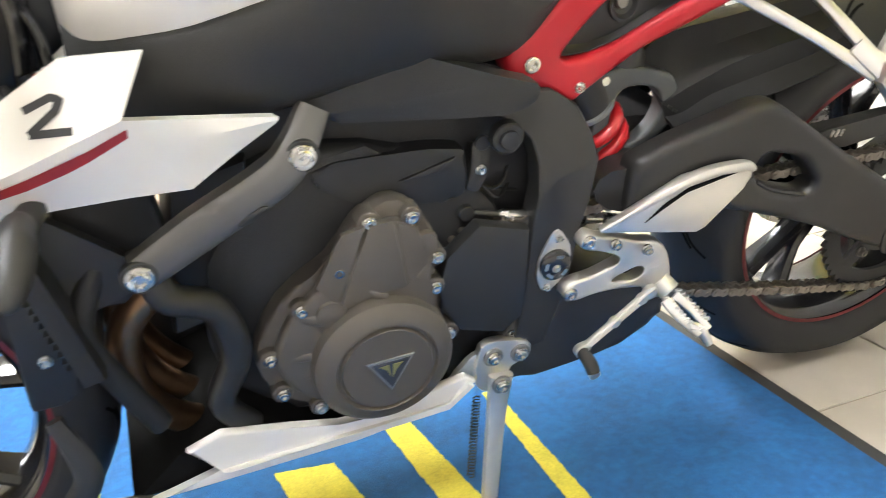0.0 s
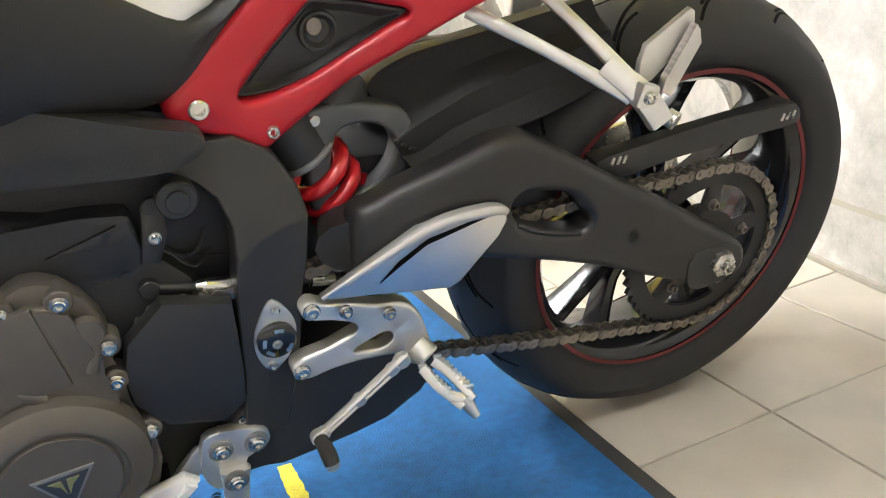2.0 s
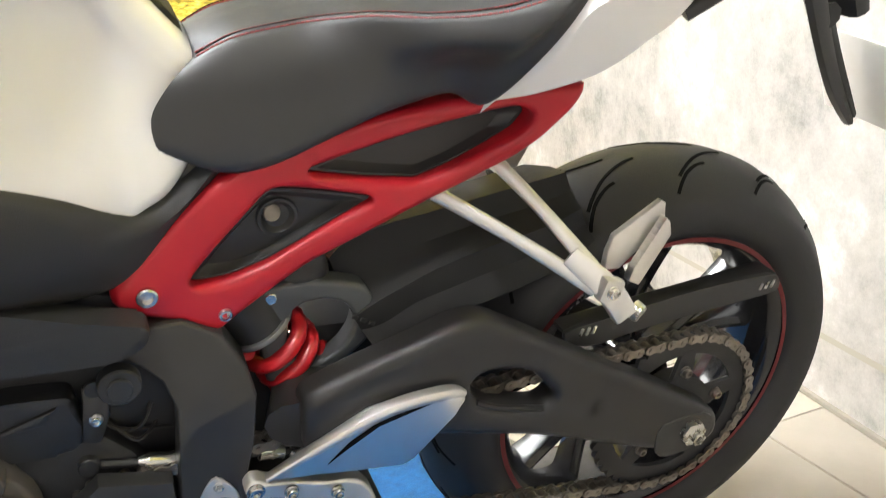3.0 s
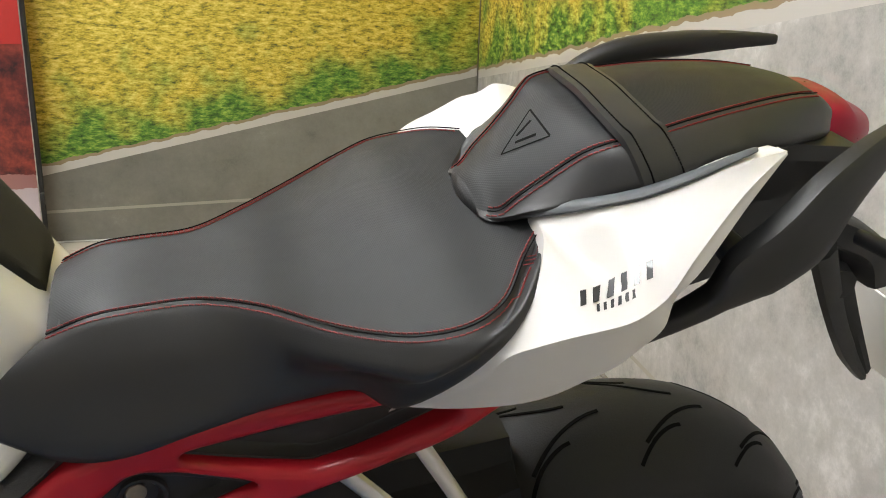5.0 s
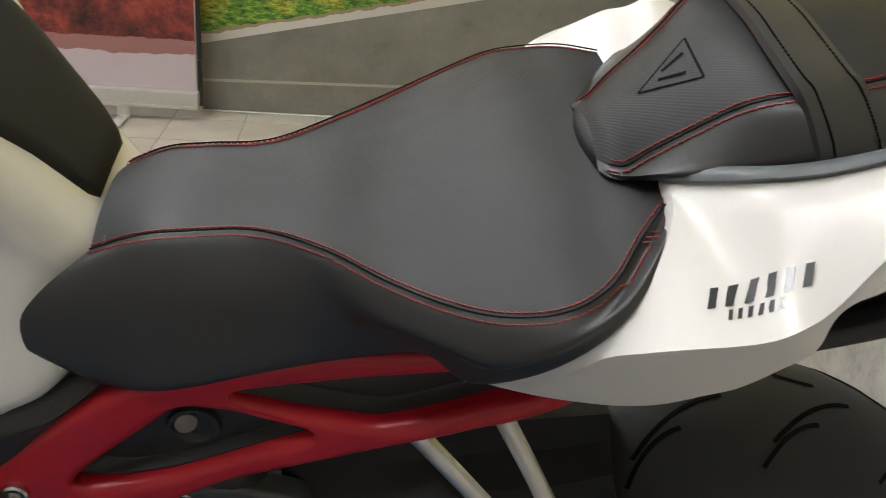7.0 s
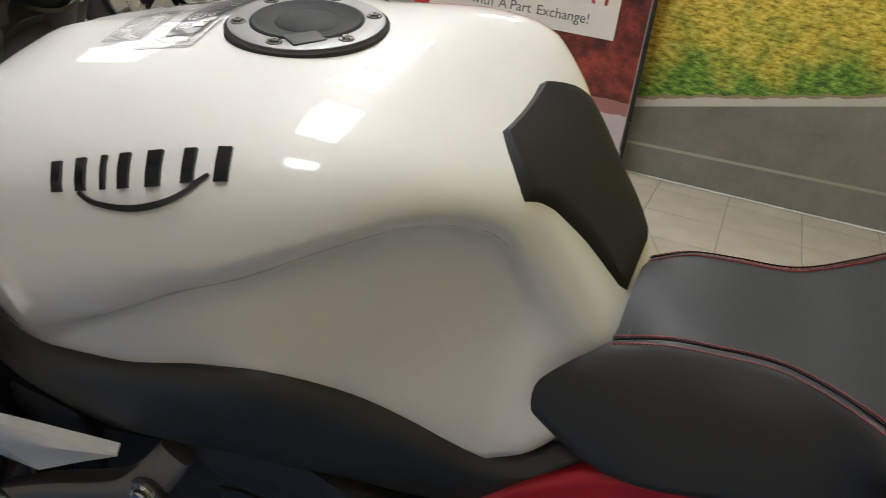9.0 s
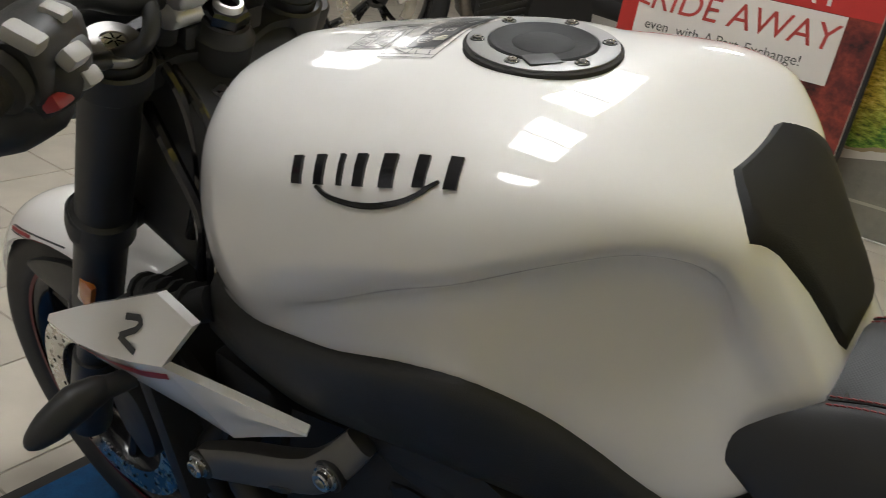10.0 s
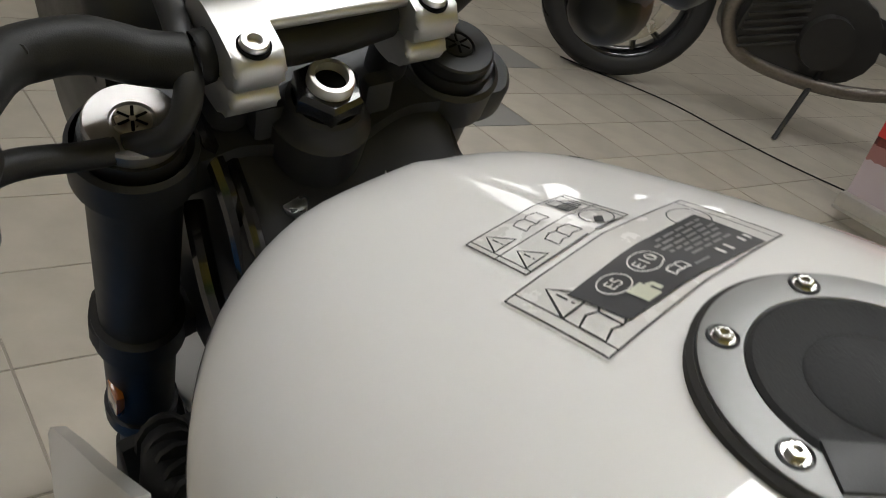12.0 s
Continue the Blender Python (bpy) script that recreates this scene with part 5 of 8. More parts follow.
part("sprocket_cover", bm, M_BLACK, engine, "matt black front sprocket cover")
bm = B()
prism(bm, [(-0.335, 0.38), (-0.25, 0.40), (-0.23, 0.58), (-0.31, 0.56)], -0.08, 0.09, 0.01)
part("cylinder_block", bm, M_ENGDARK, engine)
# engine mount arm, grey cast
bm = B()
sweep(bm, [(-0.352, -0.158, 0.520), (-0.290, -0.152, 0.552), (-0.215, -0.145, 0.588), (-0.188, -0.138, 0.612), (-0.166, -0.125, 0.645)], [0.019, 0.022, 0.021, 0.019, 0.016], [0.012, 0.014, 0.014, 0.013, 0.010], n=14, square=0.45)
mount = part("engine_mount", bm, M_ARM, moto, "grey cast engine mounting arm")
for x, y, z in ((-0.352, -0.166, 0.521), (-0.186, -0.148, 0.607)):
    bm = B()
    disc(bm, (x, y + 0.004, z), (0, -1, 0), 0.0175, 0.008, 24)
    part("mount_boss", bm, M_BLACK, mount)
    bolt("mount_bolt", (x, y - 0.003, z), (0, -1, 0), 0.0135, 0.010, mount, label="large bright star-headed bolt")
# darker plate on the arm stands for the shade in its recess
bm = B()
prism(bm, smooth_outline([(-0.255, 0.556), (-0.230, 0.568), (-0.226, 0.563), (-0.251, 0.550)], 2), -0.1600, -0.1625, 0.0004)
part("recess_shade", bm, M_FRAME, mount)

# exhaust: three header pipes and the low silencer
exhaust = new("exhaust")
exhaust.parent = moto
for k, y in enumerate((-0.075, 0.0, 0.075)):
    bm = B()
    sweep(bm, [(-0.33, y, 0.46), (-0.385, y, 0.40), (-0.385, y * 0.9, 0.30), (-0.32, y * 0.7, 0.225), (-0.20, y * 0.5, 0.200), (-0.05, y * 0.4, 0.200)], 0.019, n=14)
    part("header_pipe", bm, M_HEADER, exhaust, "heat-stained bronze header pipe")
bm = B()
sweep(bm, [(-0.345, -0.115, 0.52), (-0.335, -0.13, 0.47), (-0.29, -0.125, 0.44), (-0.275, -0.118, 0.37), (-0.30, -0.112, 0.30), (-0.27, -0.10, 0.245)], [0.018, 0.017, 0.017, 0.017, 0.016, 0.015], n=14)
part("coolant_hose", bm, M_BLACK, moto, "black curved coolant hose")
bm = B()
sweep(bm, [(-0.395, -0.10, 0.50), (-0.42, -0.12, 0.44), (-0.40, -0.11, 0.36), (-0.37, -0.10, 0.28)], 0.014, n=12)
part("coolant_hose", bm, M_ENGDARK, moto)
bm = B()
prism(bm, smooth_outline([(0.020, 0.215), (0.060, 0.300), (0.140, 0.345), (0.240, 0.330), (0.300, 0.300), (0.292, 0.262), (0.262, 0.232), (0.150, 0.212)], 3), -0.108, 0.10, 0.014, seg=3)
part("silencer", bm, M_BLACK, exhaust, "black under-engine silencer box")
bm = B()
prism(bm, [(0.0, 0.20), (0.07, 0.30), (0.13, 0.42), (0.05, 0.45), (-0.04, 0.36), (-0.06, 0.22)], -0.082, 0.08, 0.008)
part("lower_casing", bm, M_ENGDARK, engine)

# belly pan
for sgn in (1, -1):
    bm = B()
    prism(bm, [(-0.350, 0.252), (-0.309, 0.268), (-0.230, 0.249), (-0.172, 0.230), (-0.130, 0.232), (-0.060, 0.246), (-0.006, 0.258), (0.008, 0.244), (-0.030, 0.213), (-0.150, 0.200), (-0.299, 0.195), (-0.400, 0.190), (-0.310, 0.210)], sgn * -0.118, sgn * -0.130, 0.004, seg=3)
    prism(bm, [(-0.316, 0.213), (-0.030, 0.222), (-0.006, 0.250), (0.004, 0.243), (-0.030, 0.214), (-0.300, 0.200)], sgn * -0.128, sgn * -0.136, 0.003)
    part("belly_pan", bm, M_WHITE, moto, "white belly pan side panel")
bm = B()
prism(bm, [(-0.36, 0.235), (-0.30, 0.255), (-0.17, 0.222), (-0.02, 0.245), (-0.04, 0.205), (-0.30, 0.185), (-0.42, 0.18)], -0.112, 0.112, 0.008)
part("belly_tray", bm, M_SHADEBLACK, moto)
bm = B()
sweep(bm, [(-0.475, -0.10, 0.32), (-0.455, -0.12, 0.25), (-0.475, -0.12, 0.20), (-0.40, -0.11, 0.17)], [0.010, 0.016, 0.018, 0.012], 0.008, n=10)
part("belly_scoop", bm, M_BLACK, moto)

# side stand
stand = new("side_stand")
stand.parent = moto
bm = B()
prism(bm, smooth_outline([(0.020, 0.286), (0.050, 0.288), (0.086, 0.276), (0.088, 0.254), (0.060, 0.246), (0.052, 0.218), (0.026, 0.210), (0.012, 0.236)], 3), -0.104, -0.117, 0.003)
prism(bm, smooth_outline([(0.016, 0.272), (-0.004, 0.256), (-0.022, 0.232), (0.014, 0.236)], 3), -0.102, -0.111, 0.003)
part("stand_bracket", bm, M_ALU, stand, "silver stand mounting bracket")
for x, z, dy in ((0.036, 0.267, 0), (0.074, 0.263, 0), (0.044, 0.228, -0.012)):
    bm = B()
    disc(bm, (x, -0.116 + dy, z), (0, -1, 0), 0.0135, 0.004, 24)
    part("stand_washer", bm, M_BRUSHED, stand)
    bolt("stand_bolt", (x, -0.120 + dy, z), (0, -1, 0), 0.0095, 0.007, stand)
bolt("stand_bolt", (0.066, -0.102, 0.290), (0, -1, 0), 0.0065, 0.007, stand)
bm = B()
sweep(bm, [(0.046, -0.122, 0.238), (0.038, -0.128, 0.180), (0.015, -0.165, 0.060), (0.006, -0.182, 0.010)], [0.017, 0.013, 0.011, 0.011], [0.007, 0.007, 0.006, 0.007], n=12, square=0.5)
part("stand_leg", bm, M_ALU, stand, "silver stand leg")
bm = B()
prism(bm, smooth_outline([(-0.015, -0.028), (0.035, -0.028), (0.040, -0.018), (0.030, -0.012), (-0.010, -0.012)], 3), -0.160, -0.205, 0.003)
sweep(bm, [(0.006, -0.182, 0.012), (0.010, -0.184, -0.020)], 0.010, n=10, per=1)
part("stand_foot", bm, M_STEEL, stand)
bm = B()
wire = []
for i in range(150):
    t = i / 149
    c = Vector((0.020, -0.104, 0.190)).lerp(Vector((0.002, -0.130, 0.075)), t)
    wire.append(c + Vector((math.cos(26 * 2 * math.pi * t) * 0.0052, math.sin(26 * 2 * math.pi * t) * 0.0052, 0)))
sweep(bm, wire, 0.0011, n=5, per=1)
part("stand_spring", bm, M_ENGDARK, stand)

# ---- fuel tank ----
# stations: x, then half outline from the top middle down: (half width, height)
TANK = [
    (-0.372, [(0, 0.900), (0.045, 0.890), (0.073, 0.860), (0.084, 0.820), (0.083, 0.775), (0.078, 0.745), (0.070, 0.725), (0.050, 0.712)]),
    (-0.355, [(0, 0.928), (0.062, 0.916), (0.100, 0.880), (0.115, 0.828), (0.114, 0.776), (0.108, 0.738), (0.100, 0.718), (0.060, 0.706)]),
    (-0.320, [(0, 0.947), (0.078, 0.933), (0.125, 0.895), (0.142, 0.838), (0.140, 0.782), (0.131, 0.744), (0.120, 0.722), (0.070, 0.708)]),
    (-0.260, [(0, 0.962), (0.088, 0.949), (0.146, 0.910), (0.165, 0.855), (0.161, 0.795), (0.147, 0.752), (0.130, 0.730), (0.070, 0.715)]),
    (-0.180, [(0, 0.981), (0.090, 0.970), (0.152, 0.932), (0.173, 0.874), (0.170, 0.826), (0.154, 0.804), (0.143, 0.752), (0.080, 0.730)]),
    (-0.110, [(0, 0.991), (0.088, 0.982), (0.149, 0.949), (0.171, 0.898), (0.167, 0.866), (0.144, 0.843), (0.142, 0.776), (0.085, 0.745)]),
    (-0.060, [(0, 0.991), (0.083, 0.983), (0.141, 0.956), (0.164, 0.914), (0.159, 0.888), (0.128, 0.864), (0.143, 0.790), (0.085, 0.752)]),
    (-0.005, [(0, 0.984), (0.074, 0.978), (0.121, 0.961), (0.142, 0.934), (0.136, 0.914), (0.098, 0.886), (0.114, 0.769), (0.08, 0.738)]),
    (0.040, [(0, 0.967), (0.060, 0.964), (0.095, 0.956), (0.111, 0.941), (0.104, 0.925), (0.070, 0.892), (0.098, 0.745), (0.07, 0.718)]),
    (0.078, [(0, 0.945), (0.042, 0.942), (0.066, 0.936), (0.077, 0.926), (0.071, 0.911), (0.054, 0.872), (0.084, 0.727), (0.062, 0.708)]),
    (0.100, [(0, 0.925), (0.034, 0.920), (0.052, 0.911), (0.061, 0.898), (0.060, 0.878), (0.055, 0.832), (0.081, 0.731), (0.058, 0.716)]),
    (0.122, [(0, 0.898), (0.028, 0.893), (0.044, 0.883), (0.053, 0.868), (0.055, 0.848), (0.056, 0.814), (0.075, 0.742), (0.055, 0.722)]),
    (0.150, [(0, 0.858), (0.026, 0.854), (0.041, 0.846), (0.049, 0.834), (0.051, 0.820), (0.052, 0.806), (0.058, 0.768), (0.045, 0.752)]),
    (0.170, [(0, 0.830), (0.022, 0.828), (0.035, 0.823), (0.042, 0.815), (0.043, 0.805), (0.043, 0.798), (0.041, 0.790), (0.030, 0.784)]),
]


def loft_half(stations, per_x=5, per_s=5):
    """A mirrored loft through half outlines at stations along x."""
    curves = []
    for x, half in stations:
        left = [Vector((x, -w, z)) for w, z in half]
        curves.append(spline(left, per_s))
    n = len(curves[0])
    cols = [spline([c[i] for c in curves], per_x) for i in range(n)]
    rings = []
    for k in range(len(cols[0])):
        half = [cols[i][k].copy() for i in range(n)]
        half[0].y = 0
        rings.append(half + [Vector((p.x, -p.y, p.z)) for p in half[:0:-1]])
    return rings


bm = ring_faces(B(), loft_half(TANK))
for v in bm.verts:                                                 # the tank's tail sits a little towards the far side
    f = max(0, min(1, (v.co.x + 0.08) / 0.13))
    v.co.z += 0.16 * f * max(0, v.co.y) * max(0, min(1, (v.co.z - 0.75) / 0.15))
    v.co.y += 0.042 * f * max(0, min(1, (v.co.y + 0.04) / 0.05))
tank = part("fuel_tank", bm, M_WHITE, moto, "pearl white painted fuel tank with sculpted knee recess", sharp=80)
bpy.context.view_layer.update()


def on(ob, p, lift=0.0006):
    hit, loc, nor, _ = ob.closest_point_on_mesh(Vector(p))
    return loc + nor * lift, nor


def decal(name, ob, quads, material, parent, lift=0.0006, label="", thick=0.0):
    """Flat marks laid on a curved surface: each mark is a ribbon of (point a, point b) pairs."""
    bm = B()
    for rib in quads:
        rows = []
        for a, b in rib:
            a, b = Vector(a), Vector(b)
            cols = [on(ob, a.lerp(b, s), lift)[0] for s in (0, 0.33, 0.67, 1)]
            rows.append(cols)
        V = [[bm.verts.new(p) for p in r] for r in rows]
        for r0, r1 in zip(V, V[1:]):
            for i in range(3):
                bm.faces.new((r0[i], r0[i + 1], r1[i + 1], r1[i]))
        if thick:
            low = [[bm.verts.new(on(ob, p.co, 0.0)[0]) for p in r] for r in V]
            edge = [(0, i) for i in range(4)] + [(j, 3) for j in range(1, len(V))] + [(len(V) - 1, i) for i in (2, 1, 0)] + [(j, 0) for j in range(len(V) - 2, 0, -1)]
            for (a0, b0), (a1, b1) in zip(edge, edge[1:] + edge[:1]):
                bm.faces.new((V[a0][b0], V[a1][b1], low[a1][b1], low[a0][b0]))
    return part(name, bm, material, parent, label, sharp=30)


def line_decal(name, ob, pts, width, material, parent, lift=0.0007):
    C = [Vector(p) for p in pts]
    rib = []
    for i, c in enumerate(C):
        d = (C[min(i + 1, len(C) - 1)] - C[max(i - 1, 0)]).normalized()
        _, nn = on(ob, c)
        s = d.cross(nn).normalized() * width / 2
        rib.append((c - s, c + s))
    return decal(name, ob, [rib], material, parent, lift)


# the maker's mark as plain raised bars and a swoosh
E0, E1 = Vector((-0.191, -0.166, 0.916)), Vector((-0.059, -0.145, 0.949))
along, upv = (E1 - E0).normalized(), Vector((-0.09, 0.15, 0.13)).normalized()
LEN, HGT = (E1 - E0).length, 0.0205
widths = [0.014, 0.013, 0.006, 0.013, 0.017, 0.013, 0.014]
s = 0.0
tot = sum(widths) + 6 * 0.0085
for wd in widths:
    a = E0 + along * (s / tot * LEN)
    b = E0 + along * ((s + wd * 0.62) / tot * LEN)
    decal("mark_bar", tank, [[(a + upv * HGT * k / 3 + along * 0.0035 * k / 3, b + upv * HGT * k / 3 + along * 0.0035 * k / 3) for k in range(4)]], M_GLOSSBLACK, tank, 0.0024, "raised black maker's mark, plain bar", thick=1.0)
    s += wd + 0.0085
sw = spline([E0 + along * (LEN * f) + upv * h for f, h in ((0.17, -0.001), (0.25, -0.0080), (0.40, -0.0125), (0.55, -0.0125), (0.72, -0.0070), (0.88, 0.005))], 6)
rib = []
for i, c in enumerate(sw):
    t = i / (len(sw) - 1)
    d = (sw[min(i + 1, len(sw) - 1)] - sw[max(i - 1, 0)]).normalized()
    w2 = d.cross(Vector((0, -1, 0.6))).normalized() * (0.0009 + 0.0012 * math.sin(math.pi * t))
    rib.append((c - w2, c + w2))
decal("tank_swoosh", tank, [rib], M_GLOSSBLACK, tank, 0.0022, thick=1.0)

# filler cap
CAPC = Vector((-0.097, 0.001, 0.9892))
capax = Vector((-0.02, 0, 1)).normalized()
cap = new("filler_cap")
cap.parent = moto
bm = B()
lathe(bm, [(0.0575, -0.008), (0.0575, 0.001), (0.0557, 0.0025), (0.054, 0.0015)], CAPC, capax, 64)
part("seal_ring", bm, M_RUBBER, cap)
bm = B()
lathe(bm, [(0.0551, -0.004), (0.0546, 0.0034), (0.0527, 0.0042), (0.0406, 0.0042), (0.0387, 0.002)], CAPC, capax, 64)
part("cap_ring", bm, M_BRUSHED, cap, "satin grey metal filler ring")
bm = B()
lathe(bm, [(0.0398, 0.000), (0.0398, 0.0040), (0.0382, 0.0052), (0.0362, 0.0048), (0.033, 0.0030), (0.024, 0.0034), (0.0225, 0.0028), (0.0215, 0.0036), (0.0001, 0.0040)], CAPC, capax, 56)
part("cap_lid", bm, M_MATT, cap, "satin black filler lid")
bm = B()
block(bm, CAPC + Vector((0.018, -0.033, 0.0048)), (0.024, 0.0175, 0.0020), rot=(0, 1, 55), bev=0.0007)
part("key_flap", bm, M_BLACK, cap)
u = capax.cross(Vector((0, 1, 0))).normalized()
v = capax.cross(u)
for i in range(6):
    th = radians(34 + 60 * i)
    q = CAPC + u * math.cos(th) * 0.0471 + v * math.sin(th) * 0.0471 + capax * 0.0036
    bm = B()
    lathe(bm, [(0.0056, 0), (0.0054, 0.0012), (0.0048, 0.0015)], q, capax, 18)
    part("screw_seat", bm, M_INK, cap)
    bolt("cap_screw", q, capax, 0.0042, 0.0030, cap, M_STEEL)

# warning stickers on the tank, plain outlines and bars


def patch(a, b, c, d, inset=0.0):
    """Four corners, shrunk towards the middle."""
    P = [Vector(p) for p in (a, b, c, d)]
    m = sum(P, Vector()) / 4
    return [p.lerp(m, inset) for p in P]


def sticker(corners, name, label):
    a, b, c, d = patch(*corners)
    rib = [(a.lerp(d, t / 8), b.lerp(c, t / 8)) for t in range(9)]
    st = decal(name, tank, [rib], M_STICKER, moto, 0.0005, label)
    P = patch(a, b, c, d, 0.03)
    for i in range(4):
        p, q = P[i], P[(i + 1) % 4]
        line_decal("sticker_border", tank, [p.lerp(q, t / 6) for t in range(7)], 0.0008, M_INK, st)
    for e in (0.045, 0.955):
        line_decal("sticker_border", tank, [P[0].lerp(P[3], e).lerp(P[1].lerp(P[2], e), t / 4) for t in range(5)], 0.0006, M_INK, st)
    return st, (a, b, c, d)


def inside(cn, s, t):
    a, b, c, d = cn
    return a.lerp(b, s).lerp(d.lerp(c, s), t)


def symbol(cn, s0, t0, lines, size, wide, material, parent, lift=0.0009):
    """Outline symbol on a sticker: x runs to the sticker's far end, y to the tank's front."""
    a, b, c, d = cn
    ls, lt = (b - a).length, (d - a).length
    for pts in lines:
        P = [inside(cn, s0 - y * size / ls, t0 - x * size / lt) for x, y in pts]
        run = [p.lerp(q, k / 3) for p, q in zip(P, P[1:]) for k in range(3)] + [P[-1]]
        line_decal("sticker_symbol", tank, run, wide, material, parent, lift)


TRIANGLE = [[(-0.5, -0.42), (0.5, -0.42), (0, 0.46), (-0.5, -0.42)], [(0, 0.18), (0, -0.12)], [(0, -0.22), (0, -0.30)]]
BOOK = [[(0, -0.30), (-0.22, -0.22), (-0.55, -0.34), (-0.55, 0.24), (-0.22, 0.36), (0, 0.26), (0, -0.30), (0.22, -0.22), (0.55, -0.34), (0.55, 0.24), (0.22, 0.36), (0, 0.26)]]
PUMP = [[(-0.34, -0.42), (0.14, -0.42), (0.14, 0.44), (-0.34, 0.44), (-0.34, -0.42)], [(-0.34, 0.04), (0.14, 0.04)], [(-0.34, -0.2), (0.14, -0.2)], [(-0.34, -0.3), (0.14, -0.3)], [(-0.34, -0.08), (0.14, -0.08)], [(0.14, 0.30), (0.40, 0.16), (0.42, -0.30), (0.28, -0.34), (0.24, 0.06), (0.14, 0.06)]]
CIRCLE = [[(0.5 * math.cos(k * math.pi / 8), 0.5 * math.sin(k * math.pi / 8)) for k in range(17)]]

SKB, SKC, SKD, SKA = (-0.2552, 0.0205, 0.9616), (-0.2213, 0.0259, 0.9693), (-0.2090, -0.0424, 0.9710), (-0.2464, -0.0432, 0.9617)
st1, c1 = sticker((SKB, SKC, SKD, SKA), "warning_sticker", "small clear warning sticker with grey outline symbols")
line_decal("sticker_border", tank, [inside(c1, 0.5, t / 6) for t in range(7)], 0.0006, M_INK, st1)
for s0 in (0.26, 0.76):
    symbol(c1, s0, 0.84, TRIANGLE, 0.0125, 0.0008, M_INK, st1)
    symbol(c1, s0, 0.52, BOOK, 0.0130, 0.0007, M_INK, st1)
symbol(c1, 0.26, 0.19, PUMP, 0.0145, 0.0010, M_INK, st1)
symbol(c1, 0.76, 0.19, CIRCLE, 0.0150, 0.0006, M_INK, st1)
symbol(c1, 0.82, 0.21, [[(-0.3, -0.2), (0.1, 0.2)], [(-0.2, -0.3), (0.25, 0.15)]], 0.0110, 0.0024, M_INK, st1)
SK2 = ((-0.2229, 0.0611, 0.9651), (-0.1728, 0.0645, 0.9766), (-0.1532, -0.0562, 0.9813), (-0.2020, -0.0600, 0.9706))
st2, c2 = sticker(SK2, "fuel_sticker", "clear fuel sticker with a dark printed field")
symbol(c2, 0.34, 0.865, TRIANGLE, 0.0190, 0.0010, M_INK, st2)
symbol(c2, 0.74, 0.850, BOOK, 0.0205, 0.0010, M_INK, st2)
symbol(c2, 0.30, 0.150, CIRCLE, 0.0200, 0.0007, M_INK, st2, 0.0007)
c3 = tuple(Vector(p) for p in ((-0.2059, 0.0478, 0.9716), (-0.1721, 0.0496, 0.9790), (-0.1637, -0.0357, 0.9818), (-0.1889, -0.0407, 0.9764)))
decal("dark_field", tank, [[(c3[0].lerp(c3[3], t / 8), c3[1].lerp(c3[2], t / 8)) for t in range(9)]], M_INK, st2, 0.0011)


def flat_word(text, cn, s0, t0, size, parent):
    """Small print laid on the tank: letters run towards the far side of the sticker."""
    cu = bpy.data.curves.new("word", 'FONT')
    cu.body, cu.size, cu.align_x, cu.align_y = text, 1.0, 'CENTER', 'CENTER'
    tmp = new("word", cu)
    dg = bpy.context.evaluated_depsgraph_get()
    me = bpy.data.meshes.new_from_object(tmp.evaluated_get(dg))
    bpy.data.objects.remove(tmp)
    bm = B()
    bm.from_mesh(me)
    o, ex, ey = inside(cn, s0, t0), (inside(cn, s0, 0) - inside(cn, s0, 1)).normalized(), (inside(cn, 0, t0) - inside(cn, 1, t0)).normalized()
    for v in bm.verts:
        v.co = on(tank, o + ex * v.co.x * size + ey * v.co.y * size, 0.0014)[0]
    part("print_word", bm, M_STICKER, parent)


for t0, word in ((0.83, "E5"), (0.61, "E10")):
    symbol(c3, 0.36, t0, CIRCLE, 0.0150, 0.0007, M_STICKER, st2, 0.0015)
    flat_word(word, c3, 0.36, t0, 0.0075, st2)
for row, x0, x1 in ((0.14, 0.04, 0.40), (0.24, 0.08, 0.46), (0.34, 0.03, 0.44), (0.44, 0.06, 0.48), (0.54, 0.10, 0.40), (0.64, 0.08, 0.36)):
    rng = random.Random(int(row * 100))
    x = x0
    while x < x1:
        w = rng.uniform(0.03, 0.09)
        line_decal("print_line", tank, [inside(c3, row, x + w * k / 2) for k in range(3)], 0.0014, M_BRUSHED, st2, 0.0014)
        x += w + 0.018
for t0, s0, size in ((0.24, 0.82, 0.0052), (0.06, 0.80, 0.0040)):
    for k in (-0.55, 0.55):
        symbol(c3, s0, t0 + k * size / 0.088, [[(0, -0.5), (0, 0.5)]], size, 0.0019, M_STICKER, st2, 0.0015)
symbol(c3, 0.82, 0.42, [[(-1, 0), (1, 0)]], 0.0050, 0.0012, M_BRUSHED, st2, 0.0014)
symbol(c3, 0.76, 0.80, [[(-0.36, k), (0.30, k)] for k in (-0.36, -0.18, 0, 0.18, 0.36)] + [[(0.3, 0.2), (0.5, 0.1), (0.5, -0.3)]], 0.0125, 0.0024, M_PUMPINK, st2, 0.0015)
symbol(c3, 0.74, 0.56, BOOK, 0.0085, 0.0010, M_STICKER, st2, 0.0015)

